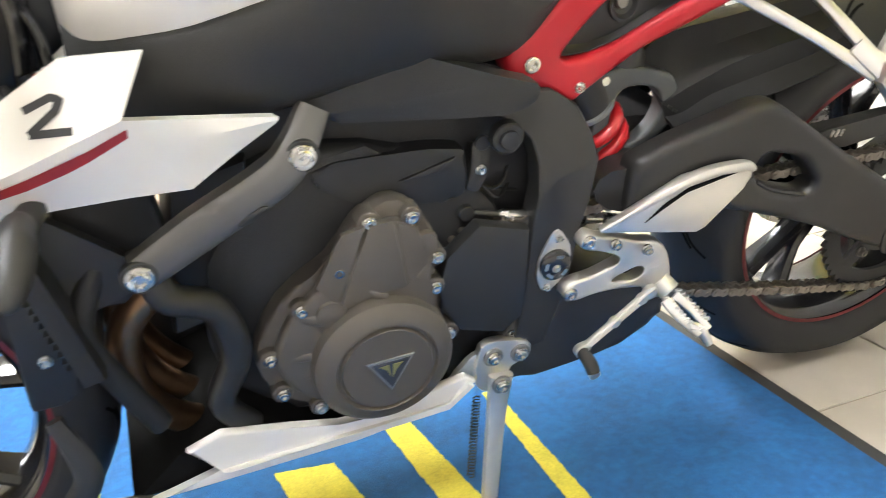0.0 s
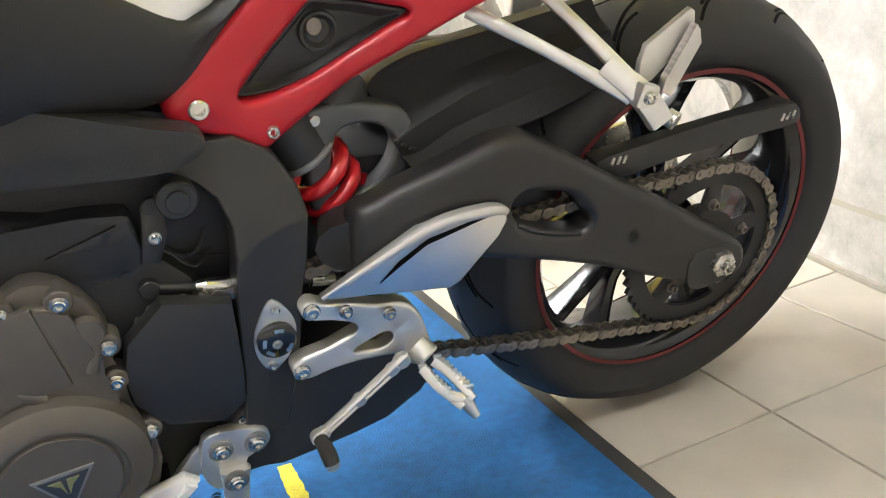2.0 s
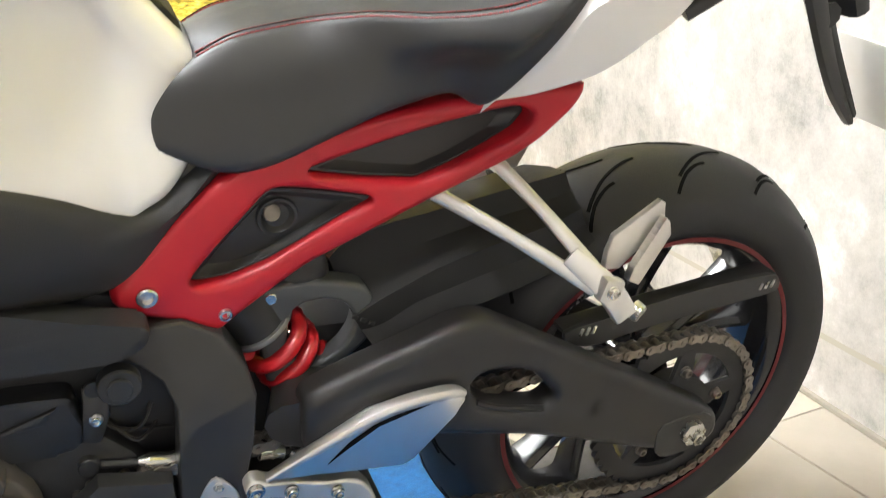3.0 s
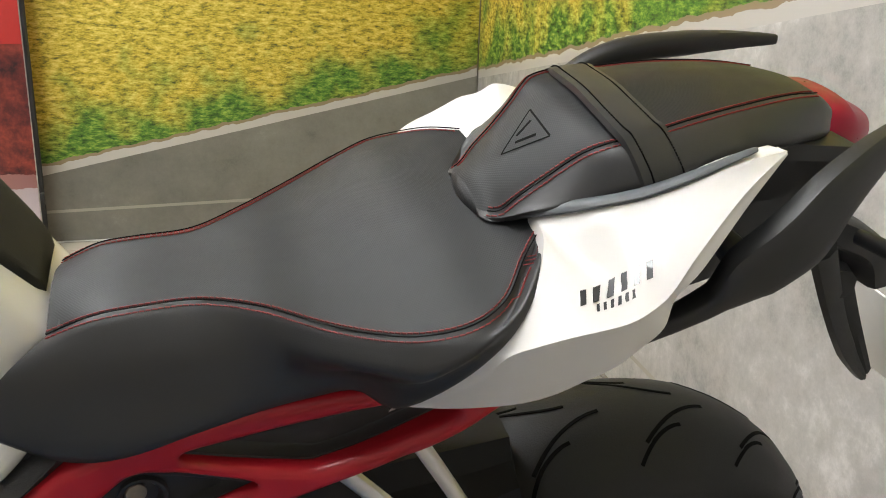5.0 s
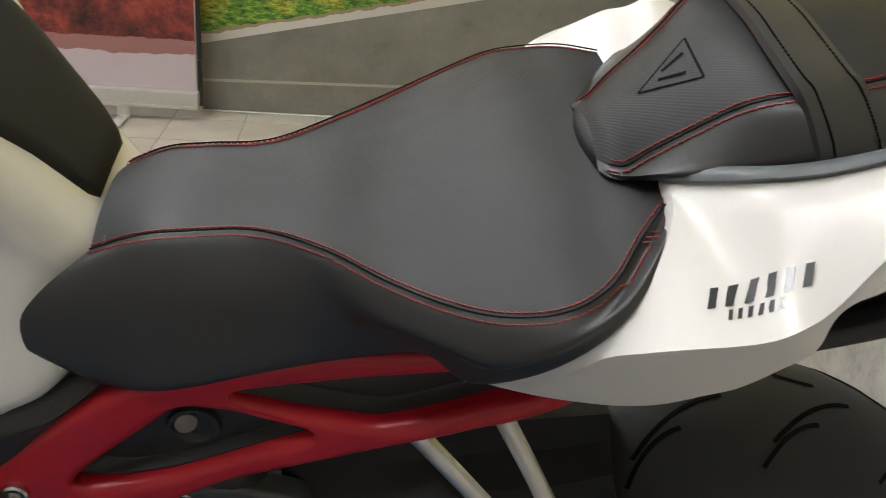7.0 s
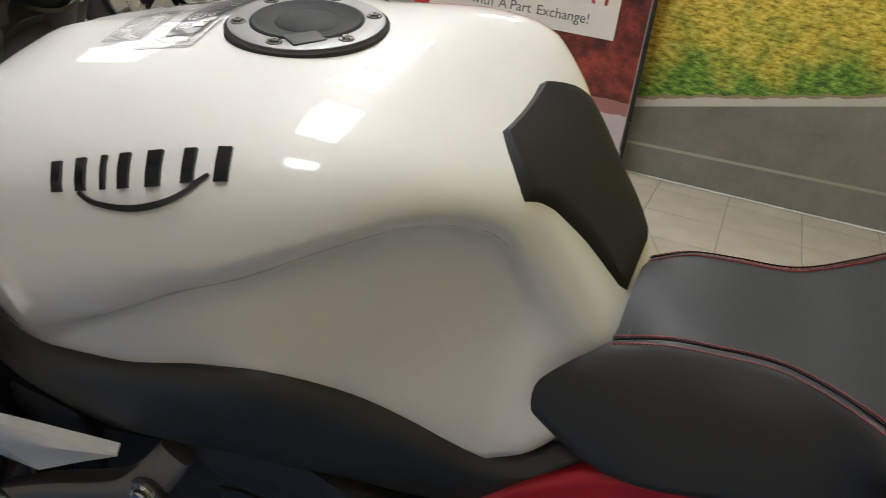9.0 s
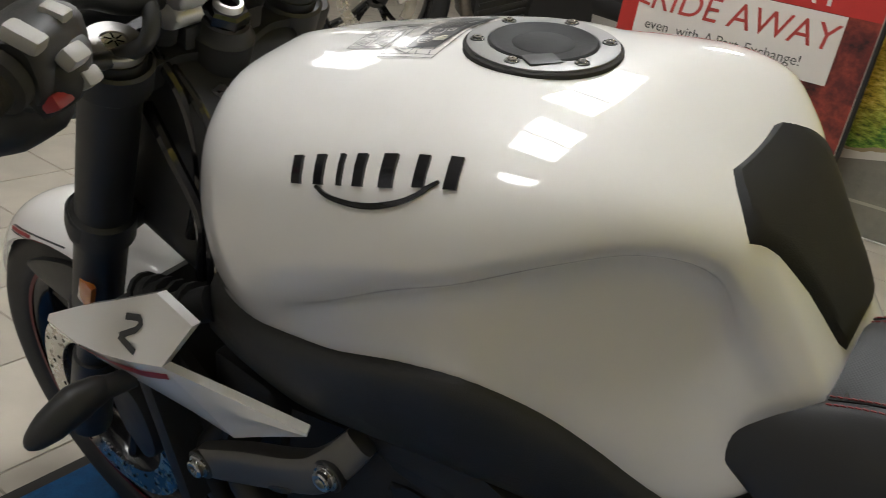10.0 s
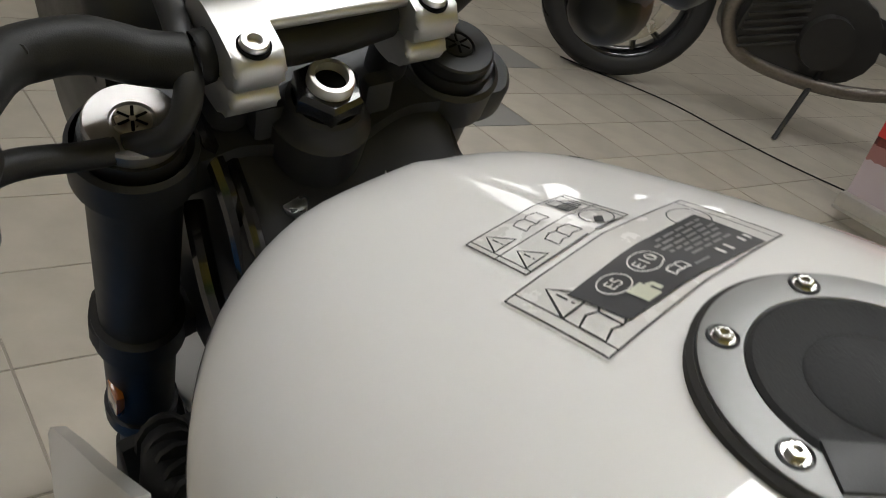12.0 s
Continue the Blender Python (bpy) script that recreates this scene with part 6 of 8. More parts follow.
# tank pad
PAD = [(0.061, -0.022, 0.058), (0.068, -0.035, 0.072), (0.078, -0.048, 0.088), (0.088, -0.057, 0.098), (0.095, -0.045, 0.098), (0.104, -0.035, 0.098), (0.124, -0.022, 0.092), (0.141, -0.015, 0.082), (0.158, -0.008, 0.064)]
rows = []
for t in range(22):
    s = t / 21 * (len(PAD) - 1)
    k = min(int(s), len(PAD) - 2)
    f = s - k
    x, y0, y1 = (PAD[k][i] * (1 - f) + PAD[k + 1][i] * f for i in range(3))
    row = []
    for i in range(17):
        a = i / 16
        y = y0 + (y1 - y0) * a
        xx = x - (0.002 * abs(2 * a - 1) ** 2 * max(0, 1 - t / 5))
        lift = 0.0042 if 0 < i < 16 and 0 < t < 21 else -0.001
        hit, loc, nor, _ = tank.ray_cast(Vector((xx, y, 1.2)), Vector((0, 0, -1)))
        if not hit or nor.z < 0.25:
            loc, nor = on(tank, (xx, y, 0.97 - max(xx, 0) * 0.8), 0)
        row.append(loc + nor * lift)
    rows.append(row)
bm = B()
ring_faces(bm, rows, closed=False, cap=False)
part("tank_pad", bm, M_MATT, moto, "black rubber tank protector", sharp=40)

# black panels under the tank: stations along x with the outer top, the fold and the lower edge (half width, height)
SIDE = [(-0.370, (0.082, 0.737), (0.111, 0.712), (0.119, 0.672), (0.111, 0.655)), (-0.318, (0.112, 0.742), (0.138, 0.722), (0.136, 0.680), (0.120, 0.648)), (-0.240, (0.130, 0.754), (0.151, 0.736), (0.146, 0.684), (0.125, 0.643)),
        (-0.173, (0.137, 0.770), (0.155, 0.753), (0.144, 0.694), (0.122, 0.650)), (-0.107, (0.137, 0.787), (0.155, 0.773), (0.141, 0.706), (0.116, 0.660)), (-0.058, (0.136, 0.799), (0.153, 0.786), (0.135, 0.706), (0.108, 0.660)),
        (-0.005, (0.104, 0.775), (0.124, 0.762), (0.116, 0.696), (0.094, 0.655)), (0.040, (0.088, 0.750), (0.106, 0.738), (0.100, 0.684), (0.082, 0.648)), (0.085, (0.072, 0.724), (0.088, 0.708), (0.085, 0.680), (0.072, 0.655)), (0.125, (0.066, 0.728), (0.080, 0.714), (0.076, 0.712), (0.066, 0.690)), (0.168, (0.056, 0.760), (0.070, 0.752), (0.070, 0.752), (0.058, 0.738))]
for sgn in (1, -1):
    rows = [spline([(x, -sgn * (q[0][0] - 0.02), q[0][1])] + [(x, -sgn * w, z) for w, z in q] + [(x, -sgn * (q[3][0] - 0.03), q[3][1] - 0.004)], 4) for x, *q in SIDE]
    cs = [spline([r[i] for r in rows], 4) for i in range(len(rows[0]))]
    bm = B()
    ring_faces(bm, [[c[k] for c in cs] for k in range(len(cs[0]))], closed=False, cap=False)
    part("tank_side_panel", bm, M_DULLBLACK, moto, "matt black panel below the tank", sharp=50)

def outward(bm, way):
    """Turns the sheet's faces so that they look along way."""
    bm.normal_update()
    if sum((f.normal * f.calc_area() for f in bm.faces), Vector()).dot(Vector(way)) < 0:
        bmesh.ops.reverse_faces(bm, faces=bm.faces)
    return bm


# added black block, fills the see-through gap below the seat nose
bm = B()
prism(bm, smooth_outline([(0.095, 0.690), (0.110, 0.745), (0.150, 0.775), (0.200, 0.770), (0.230, 0.745), (0.180, 0.715), (0.140, 0.680)], 3), -0.058, 0.058, 0.006)
part("seat_gap_filler", bm, M_DULLBLACK, moto, "matt black filler under the seat nose")


# ---- seats ----
# rider's seat stations: x, seam half width and height, crown height, lower edge half width and height
SEAT = [(0.160, 0.050, 0.838, 0.848, 0.070, 0.770), (0.190, 0.053, 0.852, 0.855, 0.076, 0.748), (0.220, 0.053, 0.857, 0.858, 0.082, 0.749), (0.263, 0.055, 0.861, 0.861, 0.084, 0.768),
        (0.305, 0.080, 0.867, 0.868, 0.088, 0.784), (0.342, 0.112, 0.870, 0.874, 0.090, 0.793), (0.374, 0.137, 0.875, 0.884, 0.094, 0.798), (0.402, 0.154, 0.882, 0.896, 0.111, 0.790),
        (0.432, 0.162, 0.893, 0.910, 0.153, 0.843), (0.458, 0.152, 0.904, 0.919, 0.169, 0.889), (0.480, 0.124, 0.919, 0.926, 0.151, 0.916), (0.503, 0.096, 0.928, 0.930, 0.101, 0.934)]
seat = new("rider_seat")
seat.parent = moto
tops, seat_sides = [], []
for x, w, zs, zc, wl, zl in SEAT:
    tops.append([(x, -w * (1 - 2 * i / 12), zs + (zc - zs) * (1 - (1 - 2 * i / 12) ** 2)) for i in range(13)])
fine_top = []
cols = [spline([r[i] for r in tops], 5) for i in range(13)]
bm = B()
ring_faces(bm, [[c[k] for c in cols] for k in range(len(cols[0]))], closed=False, cap=False)
seat_top = part("seat_top", outward(bm, (0, 0, 1)), M_SEATTOP, seat, "dark grey grained seat cover", sharp=80, settle=False)
for sgn in (1, -1):
    rows = []
    for x, w, zs, zc, wl, zl in SEAT:
        if sgn < 0 and x > 0.40:                                   # the far skirt tucks in under the panel
            wl, zl = wl * 0.86, zl - 0.020
        bulge = w + 0.012 if w > wl else w * 0.45 + wl * 0.55 + 0.006
        low = w * 0.3 + wl * 0.7 + 0.006
        k = 0.046 * max(0, 1 - (x - 0.160) / 0.10)
        half = spline([(x, -sgn * w, zs), (x - k * 0.22, -sgn * (w + 0.008), zs - 0.006), (x - k * 0.62, -sgn * bulge, zs - (zs - zl) * 0.30), (x - k * 0.96, -sgn * low, zs - (zs - zl) * 0.64), (x - k * 0.90, -sgn * wl, zl - 0.004), (x - k * 0.5, -sgn * (wl - 0.02), zl - 0.006)], 4)
        rows.append(half)
    m = len(rows[0])
    cs = [spline([r[i] for r in rows], 5) for i in range(m)]
    bm = B()
    ring_faces(bm, [[c[k] for c in cs] for k in range(len(cs[0]))], closed=False, cap=False)
    seat_sides.append(part("seat_side", outward(bm, (0, -sgn, 0)), M_SEATSIDE, seat, "smooth black vinyl seat side", sharp=80, settle=False))
bm = B()
fr = [Vector((0.160 - 0.006 * math.cos(math.pi * (i / 12 - 0.5)), -0.056 + 0.112 * i / 12, 0.80)) for i in range(13)]
ring_faces(bm, [[(p.x + 0.004, p.y, 0.765) for p in fr], [(p.x, p.y, 0.80) for p in fr], [(p.x, p.y * 0.95, 0.834) for p in fr], [(p.x + 0.01, p.y * 0.9, 0.845) for p in fr]], closed=False, cap=False)
part("seat_nose", bm, M_SEATSIDE, seat)


def seam(curve, normal_of, parent, covers, gap=0.0075, run=0.0044):
    """Black piping with a dashed red stitch on each side of it."""
    bm = B()
    sweep(bm, [c + normal_of(i) * 0.0001 for i, c in enumerate(curve)], 0.00055, n=6, per=1, up=(0, 0, 1))
    part("piping", bm, M_SHADEBLACK, parent)
    cum = [0.0]
    for a, b in zip(curve, curve[1:]):
        cum.append(cum[-1] + (b - a).length)
    bm = B()
    total = cum[-1]
    k, s = 0, 0.0
    while s + run < total:
        def P(q):
            j = max(i for i in range(len(cum) - 1) if cum[i] <= q + 1e-9)
            f = (q - cum[j]) / max(cum[j + 1] - cum[j], 1e-9)
            d = (curve[j + 1] - curve[j]).normalized()
            nn = normal_of(j)
            return curve[j].lerp(curve[j + 1], f), d.cross(nn).normalized(), nn
        p0, s0, n0 = P(s)
        p1, s1, n1 = P(s + run * 0.82)
        for side in (-1, 1):
            a, b = (min((on(c, q, 0.0004) for c in covers), key=lambda h: (h[0] - q).length) for q in (p0 + s0 * side * gap / 2, p1 + s1 * side * (gap / 2 + 0.0005 * side)))
            a, n0, b = a[0], a[1], b[0]
            dn = (b - a).normalized()
            w = dn.cross(n0).normalized() * 0.00036
            q = [a - w, a + w, b + w, b - w]
            lo = [bm.verts.new(v - n0 * 0.0006) for v in q]
            hi = [bm.verts.new(v + n0 * 0.0007) for v in q]
            bm.faces.new(hi)
            for i in range(4):
                bm.faces.new((lo[i], lo[(i + 1) % 4], hi[(i + 1) % 4], hi[i]))
        s += run
    part("stitching", bm, M_STITCH, parent, "red double stitching")


bpy.context.view_layer.update()
for sgn, cover in zip((1, -1), seat_sides):
    cv = spline([(x, -sgn * (w + 0.001), zs + 0.0012) for x, w, zs, zc, wl, zl in SEAT], 8)
    seam(cv, lambda i, sgn=sgn: Vector((0, -0.35 * sgn, 1)).normalized(), seat, (seat_top, cover))

# pillion seat
PIL = [(0.467, 0.032, 0.926, 0.932, 0.034, 0.919), (0.472, 0.040, 0.927, 0.938, 0.046, 0.921), (0.480, 0.046, 0.930, 0.945, 0.057, 0.927), (0.490, 0.050, 0.942, 0.954, 0.068, 0.935), (0.507, 0.055, 0.959, 0.970, 0.079, 0.943), (0.524, 0.062, 0.977, 0.986, 0.087, 0.950), (0.534, 0.069, 0.987, 0.994, 0.091, 0.955), (0.545, 0.075, 0.994, 1.000, 0.095, 0.960),
       (0.568, 0.078, 1.001, 1.007, 0.100, 0.969), (0.606, 0.074, 1.010, 1.017, 0.100, 0.981), (0.651, 0.066, 1.017, 1.023, 0.092, 0.989), (0.700, 0.053, 1.020, 1.024, 0.076, 0.989), (0.736, 0.042, 1.018, 1.020, 0.060, 0.986), (0.756, 0.034, 1.008, 1.010, 0.046, 0.982)]
PILY = -0.026                                                      # the pad's middle, a little to the near side


def set_over(p):
    """The pad lies a little lower on the far side of its rear half."""
    p = Vector(p)
    p.z -= 0.10 * max(0, p.y) * max(0, min(1, (p.x - 0.55) / 0.06))
    p.y += PILY
    return p


pil = new("pillion_seat")
pil.parent = moto
cols = [spline([set_over((x, -w * (1 - 2 * i / 10), zs + (zc - zs) * (1 - (1 - 2 * i / 10) ** 2))) for x, w, zs, zc, wl, zl in PIL], 5) for i in range(11)]
bm = B()
edge = [c[0] for c in cols]
nose = [[Vector((p.x + dx - 0.008 * math.cos(math.pi * (i / 10 - 0.5)) * f, p.y, p.z + dz)) for i, p in enumerate(edge)] for dx, dz, f in ((0.016, -0.028, 1.0), (0.006, -0.016, 1.0), (0.001, -0.007, 0.9), (0.000, -0.002, 0.5))]
ring_faces(bm, nose + [[c[k] for c in cols] for k in range(len(cols[0]))], closed=False, cap=False)
pil_top = part("seat_top", outward(bm, (0, 0, 1)), M_SEATTOP, pil, "dark grey grained pillion pad", sharp=80, settle=False)
pil_sides = []
for sgn in (1, -1):
    rows = [spline([set_over(p) for p in ((x, -sgn * w, zs), (x, -sgn * (w + 0.009), zs - 0.003), (x, -sgn * (w * 0.35 + wl * 0.65 + 0.004), zs - (zs - zl) * 0.45), (x, -sgn * (wl + 0.001), zl + 0.004), (x, -sgn * (wl - 0.012), zl - 0.008))], 4) for x, w, zs, zc, wl, zl in PIL]
    cs = [spline([r[i] for r in rows], 5) for i in range(len(rows[0]))]
    bm = B()
    ring_faces(bm, [[c[k] for c in cs] for k in range(len(cs[0]))], closed=False, cap=False)
    pil_sides.append(part("seat_side", outward(bm, (0, -sgn, 0)), M_SEATSIDE, pil, "smooth black vinyl side", sharp=80, settle=False))
    bpy.context.view_layer.update()
    cv = spline([set_over((x, -sgn * (w + 0.001), zs + 0.0012)) for x, w, zs, zc, wl, zl in PIL[1:-1]], 8)
    seam(cv, lambda i, sgn=sgn: Vector((0, -0.45 * sgn, 1)).normalized(), pil, (pil_top, pil_sides[-1]))
# strap across the pillion seat, drawn tight over its crown and sides
over = spline([Vector(p) for p in ((0.580, -0.127, 0.967), (0.578, -0.127, 0.974), (0.573, -0.121, 0.986), (0.567, -0.108, 0.999), (0.563, -0.096, 1.004), (0.563, -0.060, 1.008), (0.566, -0.026, 1.009),
                                   (0.571, 0.020, 1.006), (0.577, 0.044, 1.002), (0.580, 0.060, 0.996), (0.583, 0.072, 0.984), (0.586, 0.076, 0.966))], 5)
bm = B()
rows = []
for i, p in enumerate(over):
    run = (over[min(i + 1, len(over) - 1)] - over[max(i - 1, 0)]).normalized()
    across = Vector((1, 0, 0.12))
    across = (across - run * across.dot(run)).normalized()
    out = across.cross(run).normalized()
    if out.z < -0.2 or (abs(out.z) <= 0.2 and out.y * p.y < 0):
        out = -out
    rows.append([p + across * dx + out * dn for dx, dn in ((-0.0185, -0.002), (-0.0175, 0.0028), (-0.009, 0.0036), (0.009, 0.0036), (0.0175, 0.0028), (0.0185, -0.002))])
ring_faces(bm, rows, closed=False, cap=False)
strap = part("grab_strap", bm, M_SEATSIDE, pil, "black vinyl grab strap", sharp=50)
bpy.context.view_layer.update()
for dx in (-0.0125, 0.0125):
    bm = B()
    for p, q in zip(over[2:-2], over[3:-2]):
        for f in (0.0, 0.5):
            c = on(strap, p.lerp(q, f) + Vector((dx, 0, 0.004)), 0.0003)[0]
            block(bm, c, (0.0008, 0.0022, 0.0010), bev=0)
    part("strap_stitch", bm, M_SHADEBLACK, strap)
# embossed triangle on the pillion nose, plain shape, its relief shade drawn as dark lines
emb = [(0.5233, -0.0054, 0.984), (0.5203, -0.053, 0.981), (0.493, -0.030, 0.957)]
bpy.context.view_layer.update()
for i in range(3):
    p, q = Vector(emb[i]), Vector(emb[(i + 1) % 3])
    line_decal("embossing", pil_top, [p.lerp(q, t / 8) for t in range(9)], 0.0016, M_SHADEBLACK, pil_top, 0.0004)
line_decal("embossing", pil_top, [Vector((0.503, -0.030, 0.967)).lerp(Vector((0.515, -0.040, 0.977)), t / 5) for t in range(6)], 0.0030, M_SHADEBLACK, pil_top, 0.0004)
line_decal("embossing", pil_top, [Vector((0.506, -0.024, 0.970)).lerp(Vector((0.519, -0.020, 0.980)), t / 5) for t in range(6)], 0.0030, M_SHADEBLACK, pil_top, 0.0004)

# ---- tail unit ----
tail = new("tail_unit")
tail.parent = moto
# white side panel stations: upper edge, fold and lower edge, each (x, half width, height)
TAIL = [((0.400, 0.107, 0.786),) * 3,
        ((0.417, 0.130, 0.815), (0.426, 0.130, 0.806), (0.433, 0.122, 0.791)), ((0.437, 0.155, 0.851), (0.444, 0.159, 0.843), (0.460, 0.136, 0.800)),
        ((0.451, 0.168, 0.876), (0.454, 0.177, 0.875), (0.482, 0.150, 0.812)), ((0.467, 0.164, 0.898), (0.469, 0.188, 0.890), (0.499, 0.163, 0.828)),
        ((0.482, 0.148, 0.918), (0.488, 0.195, 0.900), (0.516, 0.172, 0.845)), ((0.494, 0.122, 0.932), (0.506, 0.199, 0.906), (0.531, 0.177, 0.857)),
        ((0.501, 0.099, 0.937), (0.526, 0.199, 0.910), (0.546, 0.181, 0.875)), ((0.526, 0.126, 0.955), (0.541, 0.197, 0.916), (0.557, 0.185, 0.893)),
        ((0.556, 0.138, 0.967), (0.557, 0.192, 0.926), (0.564, 0.184, 0.916)), ((0.586, 0.146, 0.982), (0.576, 0.184, 0.950), (0.580, 0.182, 0.935)),
        ((0.618, 0.150, 0.998), (0.612, 0.168, 0.984), (0.616, 0.166, 0.973)), ((0.651, 0.150, 1.006), (0.651, 0.1505, 1.005), (0.652, 0.150, 1.003))]
panels = []
for sgn in (1, -1):
    rows = []
    for k, (t, m, b) in enumerate(TAIL):
        T, M, L = Vector(t), Vector(m), Vector(b)
        L += Vector((0, 0.008, 0.006)) * min(1, (M - L).length / 0.03)
        if sgn < 0 and 4 < k < 9:
            T = Vector(((0.486, 0.142, 0.926), (0.502, 0.142, 0.936), (0.517, 0.142, 0.944), (0.535, 0.140, 0.950))[k - 5])
        up = Vector((0, -0.060, -0.022)) if sgn < 0 else Vector((0, -0.012, -0.016)) if k < 7 else Vector((0, -0.020, -0.004))
        bulge = Vector((0, 0.0035, 0.002)) * min(1, (T - M).length / 0.05)
        half = [T + up, T + up * 0.1, T, T.lerp(M, 0.33) + bulge, T.lerp(M, 0.66) + bulge * 1.2, T.lerp(M, 0.92) + bulge * 0.25, M, M.lerp(L, 0.10) - Vector((0, 0.0006, 0)), M.lerp(L, 0.55), L, L + Vector((0, -0.012, 0.001))]
        rows.append([Vector((p.x, -sgn * p.y, p.z)) for p in half])
    cs = [spline([r[i] for r in rows], 5) for i in range(len(rows[0]))]
    for _ in range(60):                                            # an even skin between the upper edge and the fold
        for i in (3, 4, 5):
            c = cs[i]
            cs[i] = [c[0]] + [(c[k - 1] + c[k + 1] + cs[i - 1][k] + cs[i + 1][k]) / 4 for k in range(1, len(c) - 1)] + [c[-1]]
    bm = B()
    ring_faces(bm, [[c[k] for c in cs] for k in range(len(cs[0]))], closed=False, cap=False)
    if sgn < 0:
        for v in bm.verts:                                         # the far panel sits a little closer in
            v.co.z -= 0.040 * max(0, min(1, (v.co.x - 0.545) / 0.05))
    bmesh.ops.dissolve_degenerate(bm, dist=1e-5, edges=bm.edges)
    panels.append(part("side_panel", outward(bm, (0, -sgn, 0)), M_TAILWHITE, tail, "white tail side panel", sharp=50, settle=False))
bm = B()
rim = [Vector((x, -y + 0.005, z + 0.003)) for (x, y, z), _, _ in TAIL[7:12]]
sweep(bm, [rim[0] + Vector((-0.010, 0.010, -0.006))] + rim + [Vector((0.632, -0.142, 1.004))], [0.002, 0.003, 0.003, 0.003, 0.003, 0.002, 0.002], [0.005, 0.006, 0.006, 0.006, 0.005, 0.004, 0.002], n=10, up=(0, 1, 0))
part("seat_rubber", bm, M_RUBBERGREY, tail, "grey rubber strip under the pillion seat")
bpy.context.view_layer.update()
# model mark as plain slanted bars
M0, M1 = Vector((0.499, -0.179, 0.914)), Vector((0.552, -0.181, 0.934))
ax1, up1 = (M1 - M0).normalized(), Vector((0.10, 0.88, 0.42)).normalized()
STEP = (M1 - M0).length / 6
for i in range(6):
    a = M0 + ax1 * STEP * i
    decal("mark_bar", panels[0], [[(a + up1 * 0.0120 * k / 3 + ax1 * 0.003 * k / 3, a + ax1 * STEP * 0.48 + up1 * 0.0120 * k / 3 + ax1 * 0.003 * k / 3) for k in range(4)]], M_INK, tail, 0.0006, "small dark bar of the model mark")
for i in range(6):
    a = Vector((0.508, -0.186, 0.913)) + ax1 * 0.0050 * i
    decal("mark_bar", panels[0], [[(a + up1 * 0.0060 * k / 2 + ax1 * 0.0012 * k / 2, a + ax1 * 0.0022 + up1 * 0.0060 * k / 2 + ax1 * 0.0012 * k / 2) for k in range(3)]], M_INK, tail, 0.0006, "small dark bar of the model mark")
# inner tail, light and grab rails
bm = B()
prism(bm, smooth_outline([(0.45, 0.86), (0.52, 0.93), (0.62, 0.965), (0.74, 0.975), (0.790, 0.955), (0.775, 0.948), (0.735, 0.920), (0.690, 0.886), (0.645, 0.868), (0.600, 0.862), (0.54, 0.835), (0.48, 0.80), (0.44, 0.80)], 3), -0.098, 0.098, 0.02, seg=3)
part("inner_tail", bm, M_BLACK, tail, "black under-tail moulding")
bm = B()
LENS = [(0.748, 0.048, 0.980, 0.020), (0.782, 0.053, 0.982, 0.021), (0.802, 0.051, 0.982, 0.021), (0.814, 0.047, 0.977, 0.017), (0.834, 0.038, 0.974, 0.015), (0.847, 0.024, 0.970, 0.011), (0.852, 0.008, 0.968, 0.005)]
ring_faces(bm, [[(x, p[0], p[1]) for p in smooth_outline([(w * y, z0 + hh * dz) for y, dz in ((-1, -0.3), (-0.85, 0.6), (-0.4, 0.95), (0.4, 0.95), (0.85, 0.6), (1, -0.3), (0.75, -1), (-0.75, -1))], 3)] for x, w, z0, hh in LENS])
part("tail_lamp", bm, M_LAMP, tail, "crimson tail lamp lens")
for sgn in (1, -1):
    bm = B()
    prism(bm, cut_corners([(0.640, 0.985), (0.685, 0.990), (0.724, 0.987), (0.772, 0.984), (0.778, 0.977), (0.746, 0.957), (0.709, 0.944), (0.663, 0.936), (0.630, 0.930)], 0.005), -sgn * 0.060, -sgn * 0.098, 0.006, seg=3)
    part("tail_fin", bm, M_BLACK, tail, "black tail fairing beside the lamp")
for sgn in (1, -1):
    bm = B()
    if sgn > 0:
        sweep(bm, [(0.576, -0.142, 0.859), (0.602, -0.150, 0.877), (0.620, -0.160, 0.898), (0.634, -0.170, 0.923), (0.659, -0.175, 0.951), (0.684, -0.170, 0.981), (0.719, -0.158, 1.005), (0.766, -0.138, 1.022)], [0.008, 0.008, 0.010, 0.024, 0.026, 0.021, 0.015, 0.007], [0.009, 0.010, 0.011, 0.013, 0.013, 0.011, 0.009, 0.005], n=14, square=0.45)
    else:
        sweep(bm, [(0.568, 0.134, 0.870), (0.600, 0.138, 0.922), (0.632, 0.141, 0.966), (0.680, 0.141, 0.990), (0.750, 0.138, 1.001), (0.800, 0.134, 1.006), (0.846, 0.128, 1.009)], [0.007, 0.010, 0.012, 0.013, 0.012, 0.009, 0.005], [0.010, 0.011, 0.012, 0.012, 0.011, 0.008, 0.005], n=12, square=0.3)
    sweep(bm, [(0.660, -sgn * 0.138, 0.905), (0.640, -sgn * 0.115, 0.925), (0.625, -sgn * 0.09, 0.93)], [0.014, 0.010, 0.010], n=10)
    part("grab_rail", bm, M_BLACK, tail, "black moulded grab rail")
